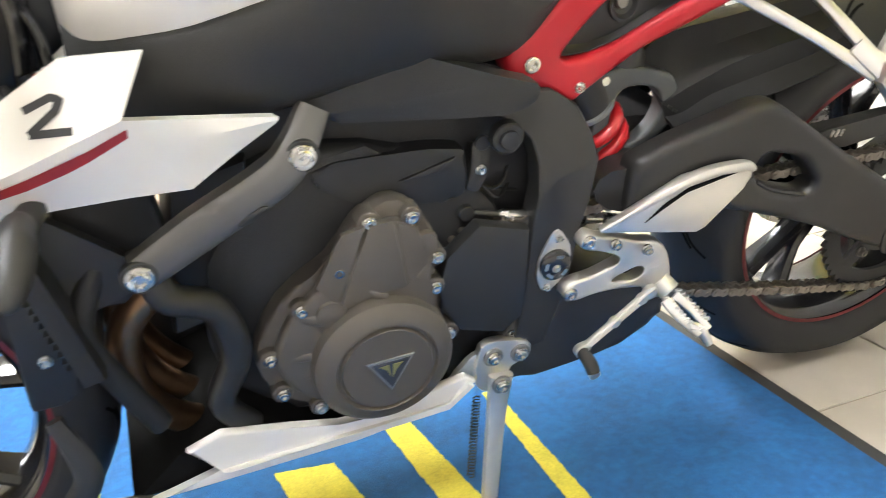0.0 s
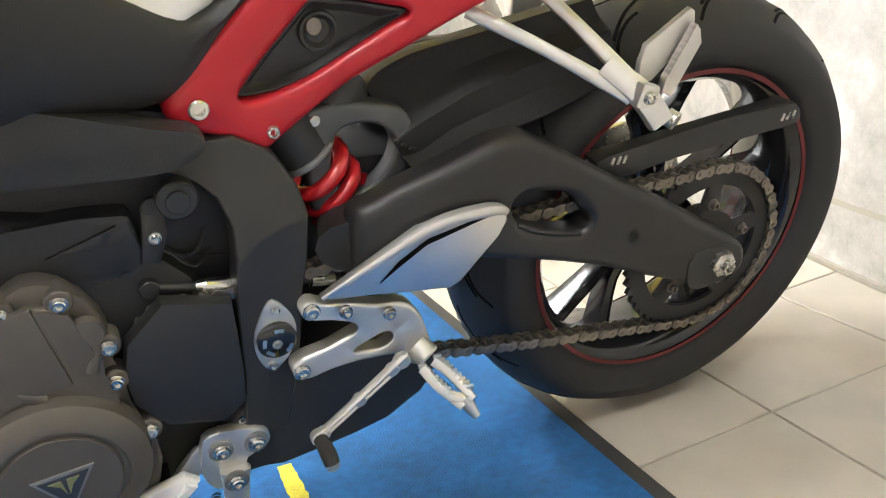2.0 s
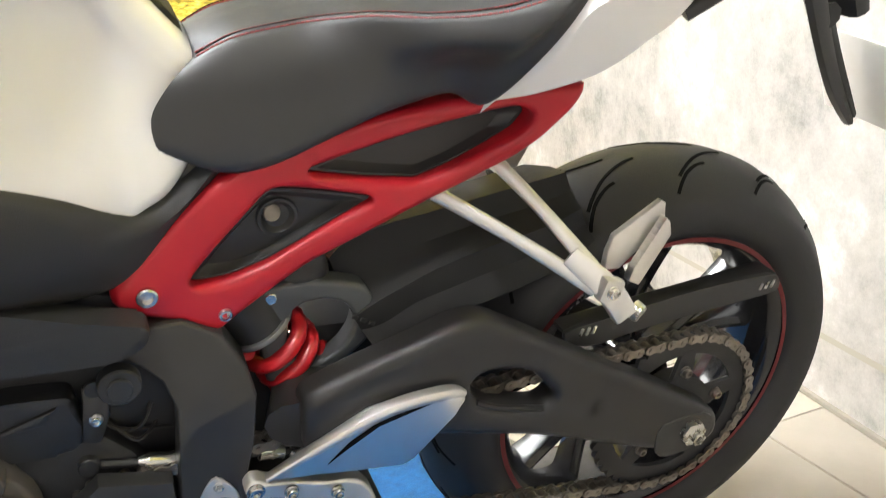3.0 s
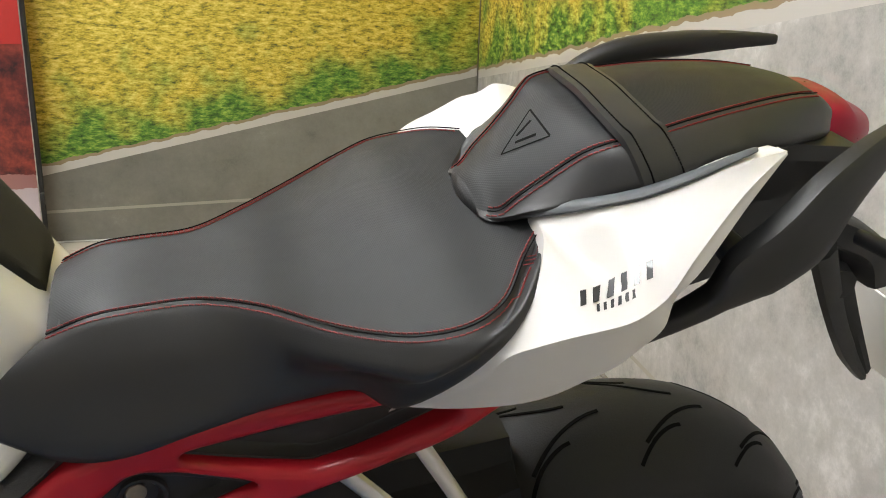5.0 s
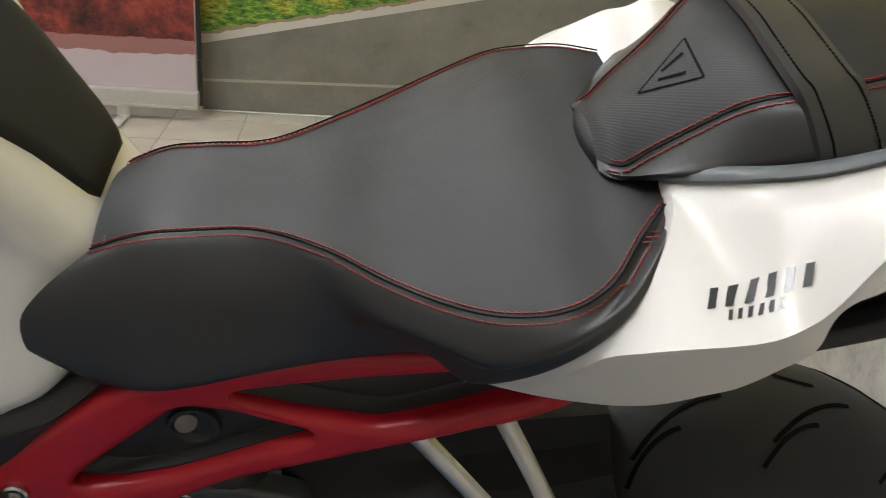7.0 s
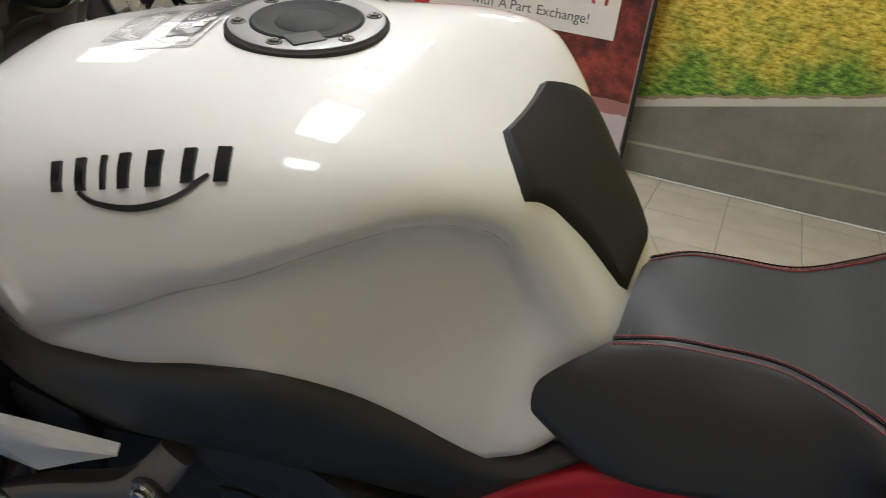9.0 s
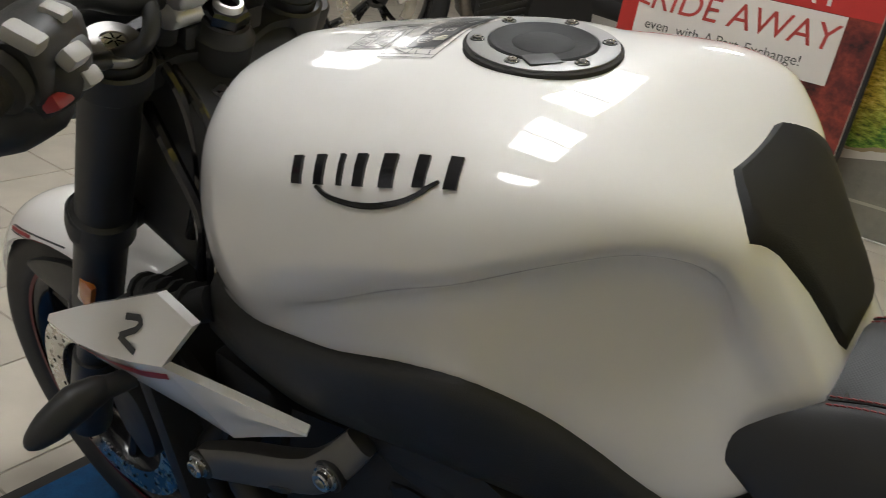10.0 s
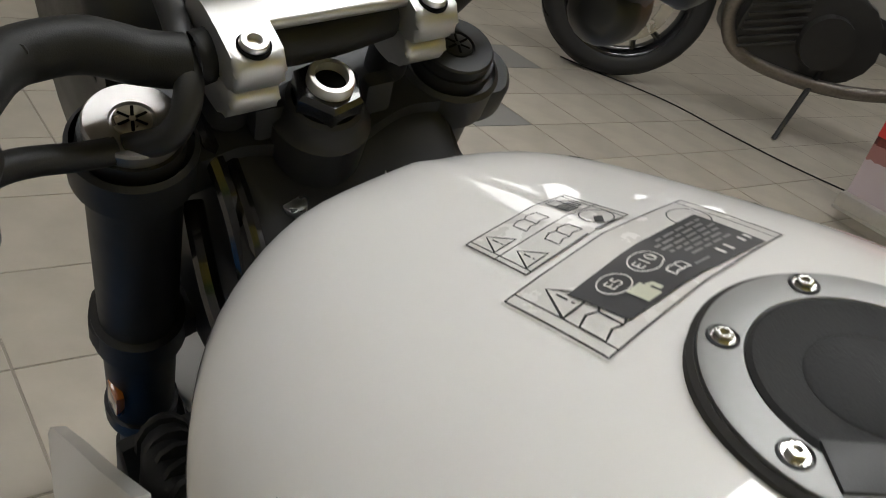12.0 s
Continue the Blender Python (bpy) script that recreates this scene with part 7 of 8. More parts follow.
# number plate holder
bm = B()
sweep(bm, [(0.740, 0, 0.915), (0.830, 0, 0.875), (0.910, 0, 0.840), (0.935, 0, 0.800)], [0.020, 0.018, 0.016, 0.014], [0.045, 0.035, 0.030, 0.030], n=12, square=0.4, up=(0, 1, 0))
sweep(bm, [(0.835, -0.034, 0.850), (0.900, -0.010, 0.765), (0.965, 0.012, 0.690), (1.025, 0.030, 0.632)], [0.016, 0.013, 0.012, 0.006], 0.009, n=8, up=(0, 1, 0))
sweep(bm, [(0.905, 0.035, 0.835), (0.960, 0.034, 0.740), (1.025, 0.032, 0.640)], [0.020, 0.016, 0.010], 0.012, n=8, up=(0, 1, 0))
sweep(bm, [(0.890, -0.020, 0.800), (0.930, 0.035, 0.785)], 0.016, 0.012, n=8, per=1)
holder = part("plate_bracket", bm, M_BLACK, tail, "black number plate bracket")
for sgn in (1, -1):
    bm = B()
    sweep(bm, [(0.875, -sgn * 0.03, 0.862), (0.885, -sgn * 0.10, 0.868), (0.890, -sgn * 0.155, 0.872)], [0.008, 0.010, 0.010], n=10)
    sweep(bm, [(0.862, -sgn * 0.150, 0.872), (0.890, -sgn * 0.165, 0.874), (0.925, -sgn * 0.160, 0.872)], [0.010, 0.020, 0.012], [0.010, 0.022, 0.012], n=12)
    part("indicator", bm, M_BLACK, holder, "black rear indicator on a short stalk")
bm = B()
block(bm, (1.030, 0.010, 0.690), (0.003, 0.190, 0.140), rot=(0, -26, 0), bev=0.001)
part("blank_plate", bm, M_PAPER, holder, "white plate without writing")

# ---- front end ----
front = new("front_fork")
front.parent = moto
FAX = Vector((-0.71, 0, 0.300))
for sgn in (1, -1):
    top = Vector((-0.4515, -0.114, 0.9297)) if sgn > 0 else Vector((-0.4585, 0.106, 0.9297))
    low = Vector((-0.716, -0.100, 0.300)) if sgn > 0 else Vector((-0.716, 0.106, 0.300))
    d = (low - top).normalized()
    bm = B()
    sweep(bm, [top, top + d * 0.40], 0.0285, n=28, per=1)
    part("fork_tube", bm, M_FORK, front, "gloss black upper fork tube")
    bm = B()
    sweep(bm, [top + d * 0.385, top + d * 0.41], 0.032, n=28, per=1)
    sweep(bm, [top + d * 0.40, top + d * 0.52], 0.0215, n=24, per=1)
    sweep(bm, [top + d * 0.50, low], [0.026, 0.030], n=24, per=1)
    part("fork_slider", bm, M_BLACK, front)
    bm = B()
    lathe(bm, [(0.0262, -0.012), (0.0262, 0.0075), (0.0250, 0.0090), (0.0125, 0.0090), (0.0118, 0.0070), (0.0001, 0.0070)], top, -d, 40)
    # far cap and screw coloured black to stand for the dark behind the clamp
    capf = part("fork_cap", bm, M_TURNED if sgn > 0 else M_FORK, front, "grey turned alloy fork cap")
    bm = B()
    lathe(bm, [(0.0105, 0.006), (0.0105, 0.0085), (0.009, 0.0095), (0.0001, 0.0095)], top, -d, 24)
    # slots are dark bars laid on the screw, painting the shade of cuts
    slots = B()
    for k in range(6):
        th = radians(60 * k)
        e1 = d.orthogonal().normalized()
        e2 = d.cross(e1)
        q = top - d * 0.0098 + (e1 * math.cos(th) + e2 * math.sin(th)) * 0.005
        sweep(slots, [q - (e1 * math.cos(th) + e2 * math.sin(th)) * 0.0030, q + (e1 * math.cos(th) + e2 * math.sin(th)) * 0.0036], 0.0009, 0.0005, n=6, up=-d, per=1)
    part("adjuster_screw", bm, M_SCREW if sgn > 0 else M_FORK, capf, "slotted adjuster screw")
    part("screw_slot", slots, M_SHADEBLACK, capf)
    bm = B()
    lathe(bm, [(0.033, -0.015), (0.036, -0.012), (0.036, 0.014), (0.033, 0.017)], top + d * 0.022, d, 32)
    part("clamp_ring", bm, M_FORK, front)
    bm = B()
    lathe(bm, [(0.029, -0.020), (0.034, -0.016), (0.035, 0.016), (0.029, 0.022)], top + d * 0.232, d, 32)
    part("clamp_ring", bm, M_BLACK, front)
d = Vector((-0.394, 0, -0.919))
n2 = -d
e1 = Vector((0.919, 0, -0.394))
org = Vector((-0.455, 0, 0.9297))


def yoke_point(u, y, w):
    """A point of the fork crown: u to the back, w up the steering axis."""
    return org + e1 * u + Vector((0, y, 0)) + n2 * w


half = [(-0.030, 0.0), (-0.028, 0.050), (-0.036, 0.090), (-0.030, 0.140), (0.004, 0.156), (0.030, 0.140), (0.027, 0.096), (0.021, 0.060), (0.030, 0.030), (0.042, 0.0)]
ol = cut_corners([(u, y) for u, y in half] + [(u, -y * 0.95) for u, y in half[-2:0:-1]], 0.012)
bm = B()
for w0, grow in ((-0.012, 1.0), (-0.215, 1.0)):
    rings = [[yoke_point(u * k, y * k, w) for u, y in ol] for w, k in ((w0, 0.975), (w0 - 0.004, 1.0), (w0 - 0.026, 1.0), (w0 - 0.030, 0.975))]
    ring_faces(bm, rings)
lathe(bm, [(0.0205, 0.004), (0.0235, 0.002), (0.026, -0.008), (0.031, -0.012), (0.031, -0.048), (0.027, -0.052), (0.027, -0.227)], yoke_point(0.0217, -0.008, 0.012), n2, 32)
yoke = part("yoke", bm, M_FORK, front, "black cast fork crown with a round steering head")
for y in (-0.040, 0.034):
    bm = B()
    prism(bm, [(p.x, p.z) for p in (yoke_point(0.006, 0, -0.010), yoke_point(0.022, 0, -0.010), yoke_point(0.018, 0, 0.012), yoke_point(0.008, 0, 0.012))], y - 0.010, y + 0.010, 0.004)
    part("riser_boss", bm, M_FORK, front)
sp = yoke_point(0.0217, -0.008, 0.0215)
bm = B()
lathe(bm, [(0.022, -0.008), (0.022, 0.004), (0.019, 0.007), (0.014, 0.007)], sp, n2, 6)
part("stem_nut", bm, M_GLOSSBLACK, front, "black hexagonal stem nut")
# dark disc put in the ring as the shade of its hollow
bm = B()
disc(bm, sp + n2 * 0.006, n2, 0.0096, 0.002, 24)
part("stem_hole", bm, M_SHADEBLACK, front)
bm = B()
lathe(bm, [(0.0140, 0.004), (0.0140, 0.0125), (0.0130, 0.0138), (0.0100, 0.0138), (0.0094, 0.003), (0.0001, 0.003)], sp, n2, 32)
part("stem_ring", bm, M_ALU, front, "bright ring inside the stem nut")
# handlebar and risers
bar = new("handlebar")
bar.parent = moto
for sgn in (1, -1):
    c = Vector((-0.440, -0.058, 0.970)) if sgn > 0 else Vector((-0.449, 0.058, 0.973))

    def clamp_outline(pts):
        return cut_corners([((c + e1 * u + n2 * w).x, (c + e1 * u + n2 * w).z) for u, w in pts], 0.006)
    bm = B()
    prism(bm, clamp_outline([(-0.034, 0.0008), (0.031, 0.0008), (0.034, 0.012), (0.031, 0.023), (0.010, 0.0255), (-0.012, 0.0255), (-0.034, 0.018)]), c.y - 0.0145, c.y + 0.0145, 0.004, seg=3)
    upper = part("riser_clamp", bm, M_CLAMP, bar, "satin silver handlebar clamp")
    bm = B()
    prism(bm, clamp_outline([(-0.034, -0.0006), (0.031, -0.0006), (0.033, -0.012), (0.024, -0.024), (0.004, -0.029), (-0.020, -0.026), (-0.034, -0.014)]), c.y - 0.0145, c.y + 0.0145, 0.004, seg=3)
    part("riser_base", bm, M_CLAMP, bar, "satin silver handlebar riser")
    bm = B()
    sweep(bm, [c - n2 * 0.024, c - n2 * 0.052], 0.014, n=16, per=1)
    part("riser_stem", bm, M_FORK, bar)
    for off_x in (0.020, -0.024):
        q = c + n2 * 0.0238 + e1 * off_x
        bm = B()
        lathe(bm, [(0.0092, -0.001), (0.0092, 0.0012), (0.0080, 0.0018)], q, n2, 24)
        part("bolt_seat", bm, M_SHADEBLACK, upper)
        bm = B()
        lathe(bm, [(0.0076, 0.000), (0.0076, 0.0040), (0.0070, 0.0048), (0.0042, 0.0048), (0.0040, 0.001), (0.0001, 0.001)], q, n2, 20)
        part("clamp_bolt", bm, M_POLISH, upper)
bm = B()
c = Vector((-0.4445, 0, 0.9715))
prism(bm, cut_corners([((c + e1 * u + n2 * w).x, (c + e1 * u + n2 * w).z) for u, w in ((-0.018, 0.017), (0.012, 0.017), (0.012, 0.0245), (-0.018, 0.0245))], 0.003), -0.046, 0.046, 0.002)
part("clamp_bridge", bm, M_CLAMP, bar)
bm = B()
half = [(-0.442, 0.0, 0.970), (-0.440, -0.065, 0.971), (-0.438, -0.085, 0.9705), (-0.443, -0.106, 0.974), (-0.444, -0.132, 0.985), (-0.440, -0.156, 0.988), (-0.426, -0.176, 0.989), (-0.374, -0.210, 0.988), (-0.335, -0.290, 0.974), (-0.302, -0.375, 0.957)]
radii = [0.0147, 0.0147, 0.0147, 0.0147, 0.0145, 0.0142, 0.0135, 0.0112, 0.0112, 0.0112]
sweep(bm, [(x + 0.16 * y, -y, z - 0.05 * y) for x, y, z in half[:0:-1]] + half, radii[:0:-1] + radii, n=22)
part("bar_tube", bm, M_BARTUBE, bar, "tapered matt black handlebar tube")
for sgn in (1, -1):
    def S(x, y, z):                                               # the bar stands turned a little to the near side
        return Vector((x, y, z)) if sgn > 0 else Vector((x + 0.16 * y, -y, z - 0.10 * y))
    g0, g1 = S(-0.347, -0.262, 0.980), S(-0.300, -0.380, 0.955)
    dg = (g1 - g0).normalized()
    bm = B()
    sweep(bm, [g0, g0.lerp(g1, 0.08), g0.lerp(g1, 0.1), g1], [0.023, 0.023, 0.0170, 0.0180], n=24, per=1)
    e2 = dg.cross(Vector((0, 0, 1))).normalized()
    e3 = e2.cross(dg)
    grip = part("grip", bm, M_RUBBER, bar, "black rubber hand grip with ribs and raised flats")
    for i in range(7):
        bm = B()
        q = g0.lerp(g1, 0.13 + 0.022 * i)
        sweep(bm, [q - dg * 0.0006, q + dg * 0.0006], 0.01755, n=24, per=1)
        part("grip_rib", bm, M_RUBBER, grip)
    for th in (35, 125, 215, 305):
        side = e2 * math.cos(radians(th)) + e3 * math.sin(radians(th))
        for i in range(5):
            bm = B()
            q = g0.lerp(g1, 0.40 + 0.05 * i) + side * 0.0174
            sweep(bm, [q - dg * 0.002, q + dg * 0.002], 0.0040, 0.0009, n=8, up=side, per=1)
            part("grip_bead", bm, M_RUBBER, grip)
    s0, s1 = S(-0.378, -0.196, 0.990), S(-0.346, -0.262, 0.981)
    bm = B()
    sweep(bm, [s0, s0.lerp(s1, 0.25), s0.lerp(s1, 0.85), s1], [0.018, 0.027, 0.028, 0.024], [0.018, 0.026, 0.027, 0.024], n=16, square=0.4, up=(0, 0, 1))
    sweep(bm, [S(-0.358, -0.205, 0.985), S(-0.346, -0.225, 0.972), S(-0.350, -0.250, 0.958)], [0.014, 0.022, 0.016], [0.014, 0.020, 0.016], n=14, square=0.3)
    sweep(bm, [S(-0.392, -0.200, 0.940), S(-0.396, -0.212, 0.934), S(-0.408, -0.238, 0.926), S(-0.420, -0.262, 0.922), S(-0.426, -0.272, 0.922)], [0.012, 0.026, 0.030, 0.027, 0.012], [0.012, 0.026, 0.030, 0.027, 0.012], n=18)
    sweep(bm, [S(-0.380, -0.215, 0.975), S(-0.395, -0.235, 0.945)], [0.022, 0.022], n=14, per=2)
    box = part("switch_housing", bm, M_BLACK, bar, "black switch housing")
    if sgn > 0:
        for p, sz, rt, mt in (((-0.328, -0.251, 1.008), (0.026, 0.017, 0.012), (0, 28, 30), M_GREYKEY), ((-0.352, -0.214, 1.008), (0.019, 0.016, 0.012), (0, 20, 30), M_GREYKEY),
                              ((-0.325, -0.223, 0.988), (0.014, 0.021, 0.014), (0, 45, 25), M_GREYKEY), ((-0.331, -0.213, 0.968), (0.013, 0.019, 0.014), (0, 62, 25), M_GREYKEY),
                              ((-0.331, -0.238, 0.960), (0.012, 0.020, 0.015), (0, 66, 25), M_REDKEY), ((-0.368, -0.266, 1.004), (0.013, 0.010, 0.009), (0, 0, 25), M_REDKEY)):
            bm = B()
            block(bm, p, sz, rot=rt, bev=0.0042)
            part("switch_button", bm, mt, box)
    bm = B()
    sweep(bm, [s0 + Vector((-0.035, 0, -0.006)), s1 + Vector((-0.055, -0.01 * sgn, -0.008)), g1 + Vector((-0.075, 0, -0.012))], [0.008, 0.007, 0.006], [0.006, 0.004, 0.004], n=10, up=(0, 0, 1))
    part("hand_lever", bm, M_BRUSHED, bar, "dark silver hand lever")
    bm = B()
    sweep(bm, [S(-0.425, -0.165, 0.995), S(-0.480, -0.140, 0.975), S(-0.535, -0.110, 0.930), S(-0.520, -0.07, 0.82)], 0.0045, n=8)
    part("cable", bm, M_BLACK, bar)
bm = B()
sweep(bm, [(-0.385, -0.212, 0.956), (-0.418, -0.180, 0.944), (-0.434, -0.146, 0.931), (-0.437, -0.120, 0.928), (-0.420, -0.103, 0.940), (-0.424, -0.090, 0.960), (-0.450, -0.083, 0.980), (-0.490, -0.075, 0.985)], 0.0078, n=14)
part("hose", bm, M_BLACK, bar, "black cable sleeve round the fork cap")
for pts, r in (([(-0.470, -0.075, 0.930), (-0.425, -0.072, 0.880), (-0.420, -0.068, 0.800), (-0.440, -0.075, 0.720)], 0.006), ([(-0.480, -0.06, 0.92), (-0.405, -0.066, 0.865), (-0.395, -0.072, 0.79), (-0.400, -0.085, 0.70)], 0.005),
               ([(-0.47, -0.08, 0.86), (-0.43, -0.088, 0.82), (-0.405, -0.085, 0.76), (-0.41, -0.09, 0.69)], 0.007), ([(-0.48, -0.05, 0.80), (-0.42, -0.07, 0.78), (-0.39, -0.09, 0.74), (-0.385, -0.10, 0.69)], 0.0045)):
    bm = B()
    sweep(bm, pts, r, n=8)
    part("wiring_cable", bm, M_GLOSSBLACK, moto)
# steering head bulk and small fittings in front of the tank
bm = B()
prism(bm, [(-0.50, 0.93), (-0.44, 0.90), (-0.40, 0.86), (-0.36, 0.83), (-0.36, 0.72), (-0.44, 0.66), (-0.56, 0.70), (-0.58, 0.84)], -0.072, 0.096, 0.02, seg=3)
part("head_cover", bm, M_FORK, moto, "dark steering head and wiring")
for sgn in (1, -1):
    bm = B()
    q = Vector((-0.420, -sgn * 0.034, 0.862))
    sweep(bm, [q, q + Vector((0.004, -sgn * 0.002, 0.016))], 0.0075, n=16, per=1)
    sweep(bm, [q + Vector((-0.01, 0, 0.004)), q + Vector((0.002, -sgn * 0.002, 0.010))], 0.0095, n=16, per=1)
    part("tank_bolt", bm, M_STEEL, moto, "bright socket bolt at the tank front")
# headlamp bulk and clocks ahead of the yoke
bm = B()
prism(bm, smooth_outline([(-0.60, 0.98), (-0.53, 1.00), (-0.51, 0.94), (-0.54, 0.84), (-0.64, 0.80), (-0.70, 0.86), (-0.66, 0.95)], 3), -0.11, 0.11, 0.03, seg=3)
part("instrument_cowl", bm, M_BLACK, moto, "black instrument cowl")

# front wheel, discs, mudguard
fw = wheel("front_wheel", FAX, 0.300, 0.120, 0.226, 0.048, moto)
for sgn in (1, -1):
    bm = B()
    lathe(bm, [(0.112, sgn * 0.066), (0.154, sgn * 0.066), (0.154, sgn * 0.071), (0.112, sgn * 0.071)], FAX, (0, 1, 0), 56, closed_profile=True)
    dsk = part("brake_disc", bm, M_STEEL, fw, "drilled steel brake disc")
    # holes are near-black discs on the steel, their shade put into colour
    bm = B()
    for i in range(40):
        th = 2 * math.pi * i / 40
        r = 0.120 + 0.0135 * (i % 3)
        disc(bm, FAX + Vector((math.cos(th) * r, sgn * 0.0708, math.sin(th) * r)), (0, sgn, 0), 0.0035, 0.0006, 8)
    part("disc_hole", bm, M_SHADEBLACK, fw)
    bm = B()
    prism(bm, smooth_outline([(-0.64, 0.43), (-0.585, 0.41), (-0.565, 0.33), (-0.60, 0.30), (-0.635, 0.36)], 3), sgn * 0.052, sgn * 0.098, 0.008)
    part("brake_caliper", bm, M_BLACK, front)
bm = B()
rows = []
for i in range(21):
    th = radians(38 + (154 - 38) * i / 20)
    t = i / 20
    row = []
    for k in range(11):
        a = -1 + 2 * k / 10
        r = 0.322 - 0.042 * abs(a) ** 2.4
        half = 0.044 + 0.034 * math.sin(math.pi * (0.12 + 0.80 * t))
        row.append(FAX + Vector((math.cos(th) * r, a * half, math.sin(th) * r)))
    rows.append(row)
inner = [[FAX + (p - FAX) * 0.988 + Vector((0, (p.y) * -0.02, 0)) for p in row] for row in rows]
ring_faces(bm, [a + b[::-1] for a, b in zip(rows, inner)])
fender = part("front_mudguard", bm, M_WHITE, moto, "white front mudguard with red and black flash", sharp=50)
bpy.context.view_layer.update()
for mt, dz, wd, t1 in ((M_INK, 0.0, 0.0026, 1.0), (M_STRIPE, -0.0065, 0.0050, 0.86), (M_INK, -0.012, 0.0020, 0.80)):
    for sgn in (1, -1):
        line_decal("mudguard_flash", fender, [(-0.885 + 0.172 * t1 * k / 12, -sgn * 0.074, 0.560 + 0.026 * t1 * k / 12 + dz) for k in range(13)], wd, mt, fender, 0.0008)
for sgn in (1, -1):
    decal("mudguard_flash", fender, [[((-0.745 + 0.03 * k / 4, -sgn * 0.066, 0.579 + 0.004 * k / 4 - 0.010 * (1 - k / 4)), (-0.745 + 0.03 * k / 4, -sgn * 0.066, 0.5805 + 0.004 * k / 4)) for k in range(5)]], M_INK, fender, 0.0010)
for sgn in (1, -1):
    bm = B()
    prism(bm, smooth_outline([(-0.70, 0.36), (-0.62, 0.46), (-0.60, 0.52), (-0.64, 0.56), (-0.72, 0.56), (-0.82, 0.52), (-0.80, 0.50), (-0.70, 0.48)], 3), sgn * 0.068, sgn * 0.078, 0.003)
    part("mudguard_stay", bm, M_BLACK, fender)

# radiator and white shrouds
bm = B()
prism(bm, [(-0.485, 0.66), (-0.465, 0.67), (-0.405, 0.40), (-0.428, 0.395)], -0.155, 0.155, 0.006)
rad = part("radiator", bm, M_ENGDARK, moto, "dark finned radiator")
bm = B()
for i in range(26):
    q = Vector((-0.487, 0, 0.645)).lerp(Vector((-0.436, 0, 0.415)), i / 25)
    block(bm, q, (0.006, 0.29, 0.0025), rot=(0, -12, 0), bev=0)
part("radiator_fin", bm, M_FRAME, rad)
for sgn in (1, -1):
    COLS = [[(-0.548, 0.634, 0.188), (-0.550, 0.626, 0.191), (-0.536, 0.613, 0.188)], [(-0.490, 0.670, 0.182), (-0.475, 0.644, 0.203), (-0.470, 0.609, 0.184)], [(-0.430, 0.703, 0.176), (-0.420, 0.662, 0.207), (-0.403, 0.609, 0.178)],
            [(-0.372, 0.735, 0.168), (-0.375, 0.678, 0.207), (-0.345, 0.606, 0.172)], [(-0.308, 0.737, 0.180), (-0.335, 0.689, 0.200), (-0.290, 0.602, 0.168)]]
    TIP = [[(-0.335, 0.689, 0.200), (-0.3125, 0.6455, 0.184), (-0.290, 0.602, 0.168)], [(-0.270, 0.671, 0.177), (-0.260, 0.655, 0.176), (-0.245, 0.627, 0.160)], [(-0.204, 0.653, 0.155), (-0.204, 0.650, 0.155), (-0.207, 0.646, 0.153)]]
    bm = B()

    def facet(rows):
        """A bent sheet through rows of points, with a rim turned inwards."""
        V = []
        for r0, r1 in zip(rows, rows[1:]):
            for k in range(4 if r1 is not rows[-1] else 5):
                row = []
                for i in range(len(r0) - 1):
                    for m in range(4 if i < len(r0) - 2 else 5):
                        p = Vector(r0[i]).lerp(Vector(r0[i + 1]), m / 4).lerp(Vector(r1[i]).lerp(Vector(r1[i + 1]), m / 4), k / 4)
                        row.append(bm.verts.new((p.x, -sgn * p.z, p.y)))
                V.append(row)
        for r0, r1 in zip(V, V[1:]):
            for i in range(len(r0) - 1):
                bm.faces.new((r0[i], r0[i + 1], r1[i + 1], r1[i]))
    facet(COLS)
    facet(TIP)
    bmesh.ops.remove_doubles(bm, verts=bm.verts, dist=0.0004)
    bmesh.ops.recalc_face_normals(bm, faces=bm.faces)
    rim = [e for e in bm.edges if len(e.link_faces) == 1]
    ext = bmesh.ops.extrude_edge_only(bm, edges=rim)
    for v in (g for g in ext["geom"] if isinstance(g, bmesh.types.BMVert)):
        v.co.y += sgn * 0.010
        v.co += (Vector((-0.36, v.co.y, 0.665)) - v.co) * 0.03
    bmesh.ops.recalc_face_normals(bm, faces=bm.faces)
    sh = part("radiator_shroud", bm, M_WHITE, moto, "white pointed radiator shroud with a dark sign and red flash", sharp=24)
    bpy.context.view_layer.update()
    y = -sgn * 0.196
    for strokes in ([(-0.4045, -0.1834, 0.7015), (-0.3830, -0.1828, 0.7098), (-0.3767, -0.1858, 0.7079), (-0.3815, -0.1902, 0.7011), (-0.4036, -0.1946, 0.6856)], [(-0.4036, -0.1946, 0.6856), (-0.3718, -0.2011, 0.6867)]):
        strokes = [Vector((x, y0 * sgn, z)) for x, y0, z in strokes]
        line_decal("shroud_sign", sh, [a.lerp(b, k / 5) for a, b in zip(strokes, strokes[1:]) for k in range(5)] + [strokes[-1]], 0.0066, M_INK, sh)
    a = [(-0.500 + 0.167 * t / 10, y, 0.625 + 0.052 * t / 10) for t in range(11)]
    rib = [((x, yy, z - 0.001 - 0.010 * min(1, k / 5) * (1 - 0.6 * max(0, (k - 7) / 3))), (x, yy, z + 0.004)) for k, (x, yy, z) in enumerate(a)]
    decal("shroud_flash", sh, [rib], M_STRIPE, sh, 0.0007)
    # front indicator on a stalk
    bm = B()
    sweep(bm, [(-0.418, -sgn * 0.182, 0.616), (-0.427, -sgn * 0.212, 0.617)], [0.011, 0.013], n=12, per=2)
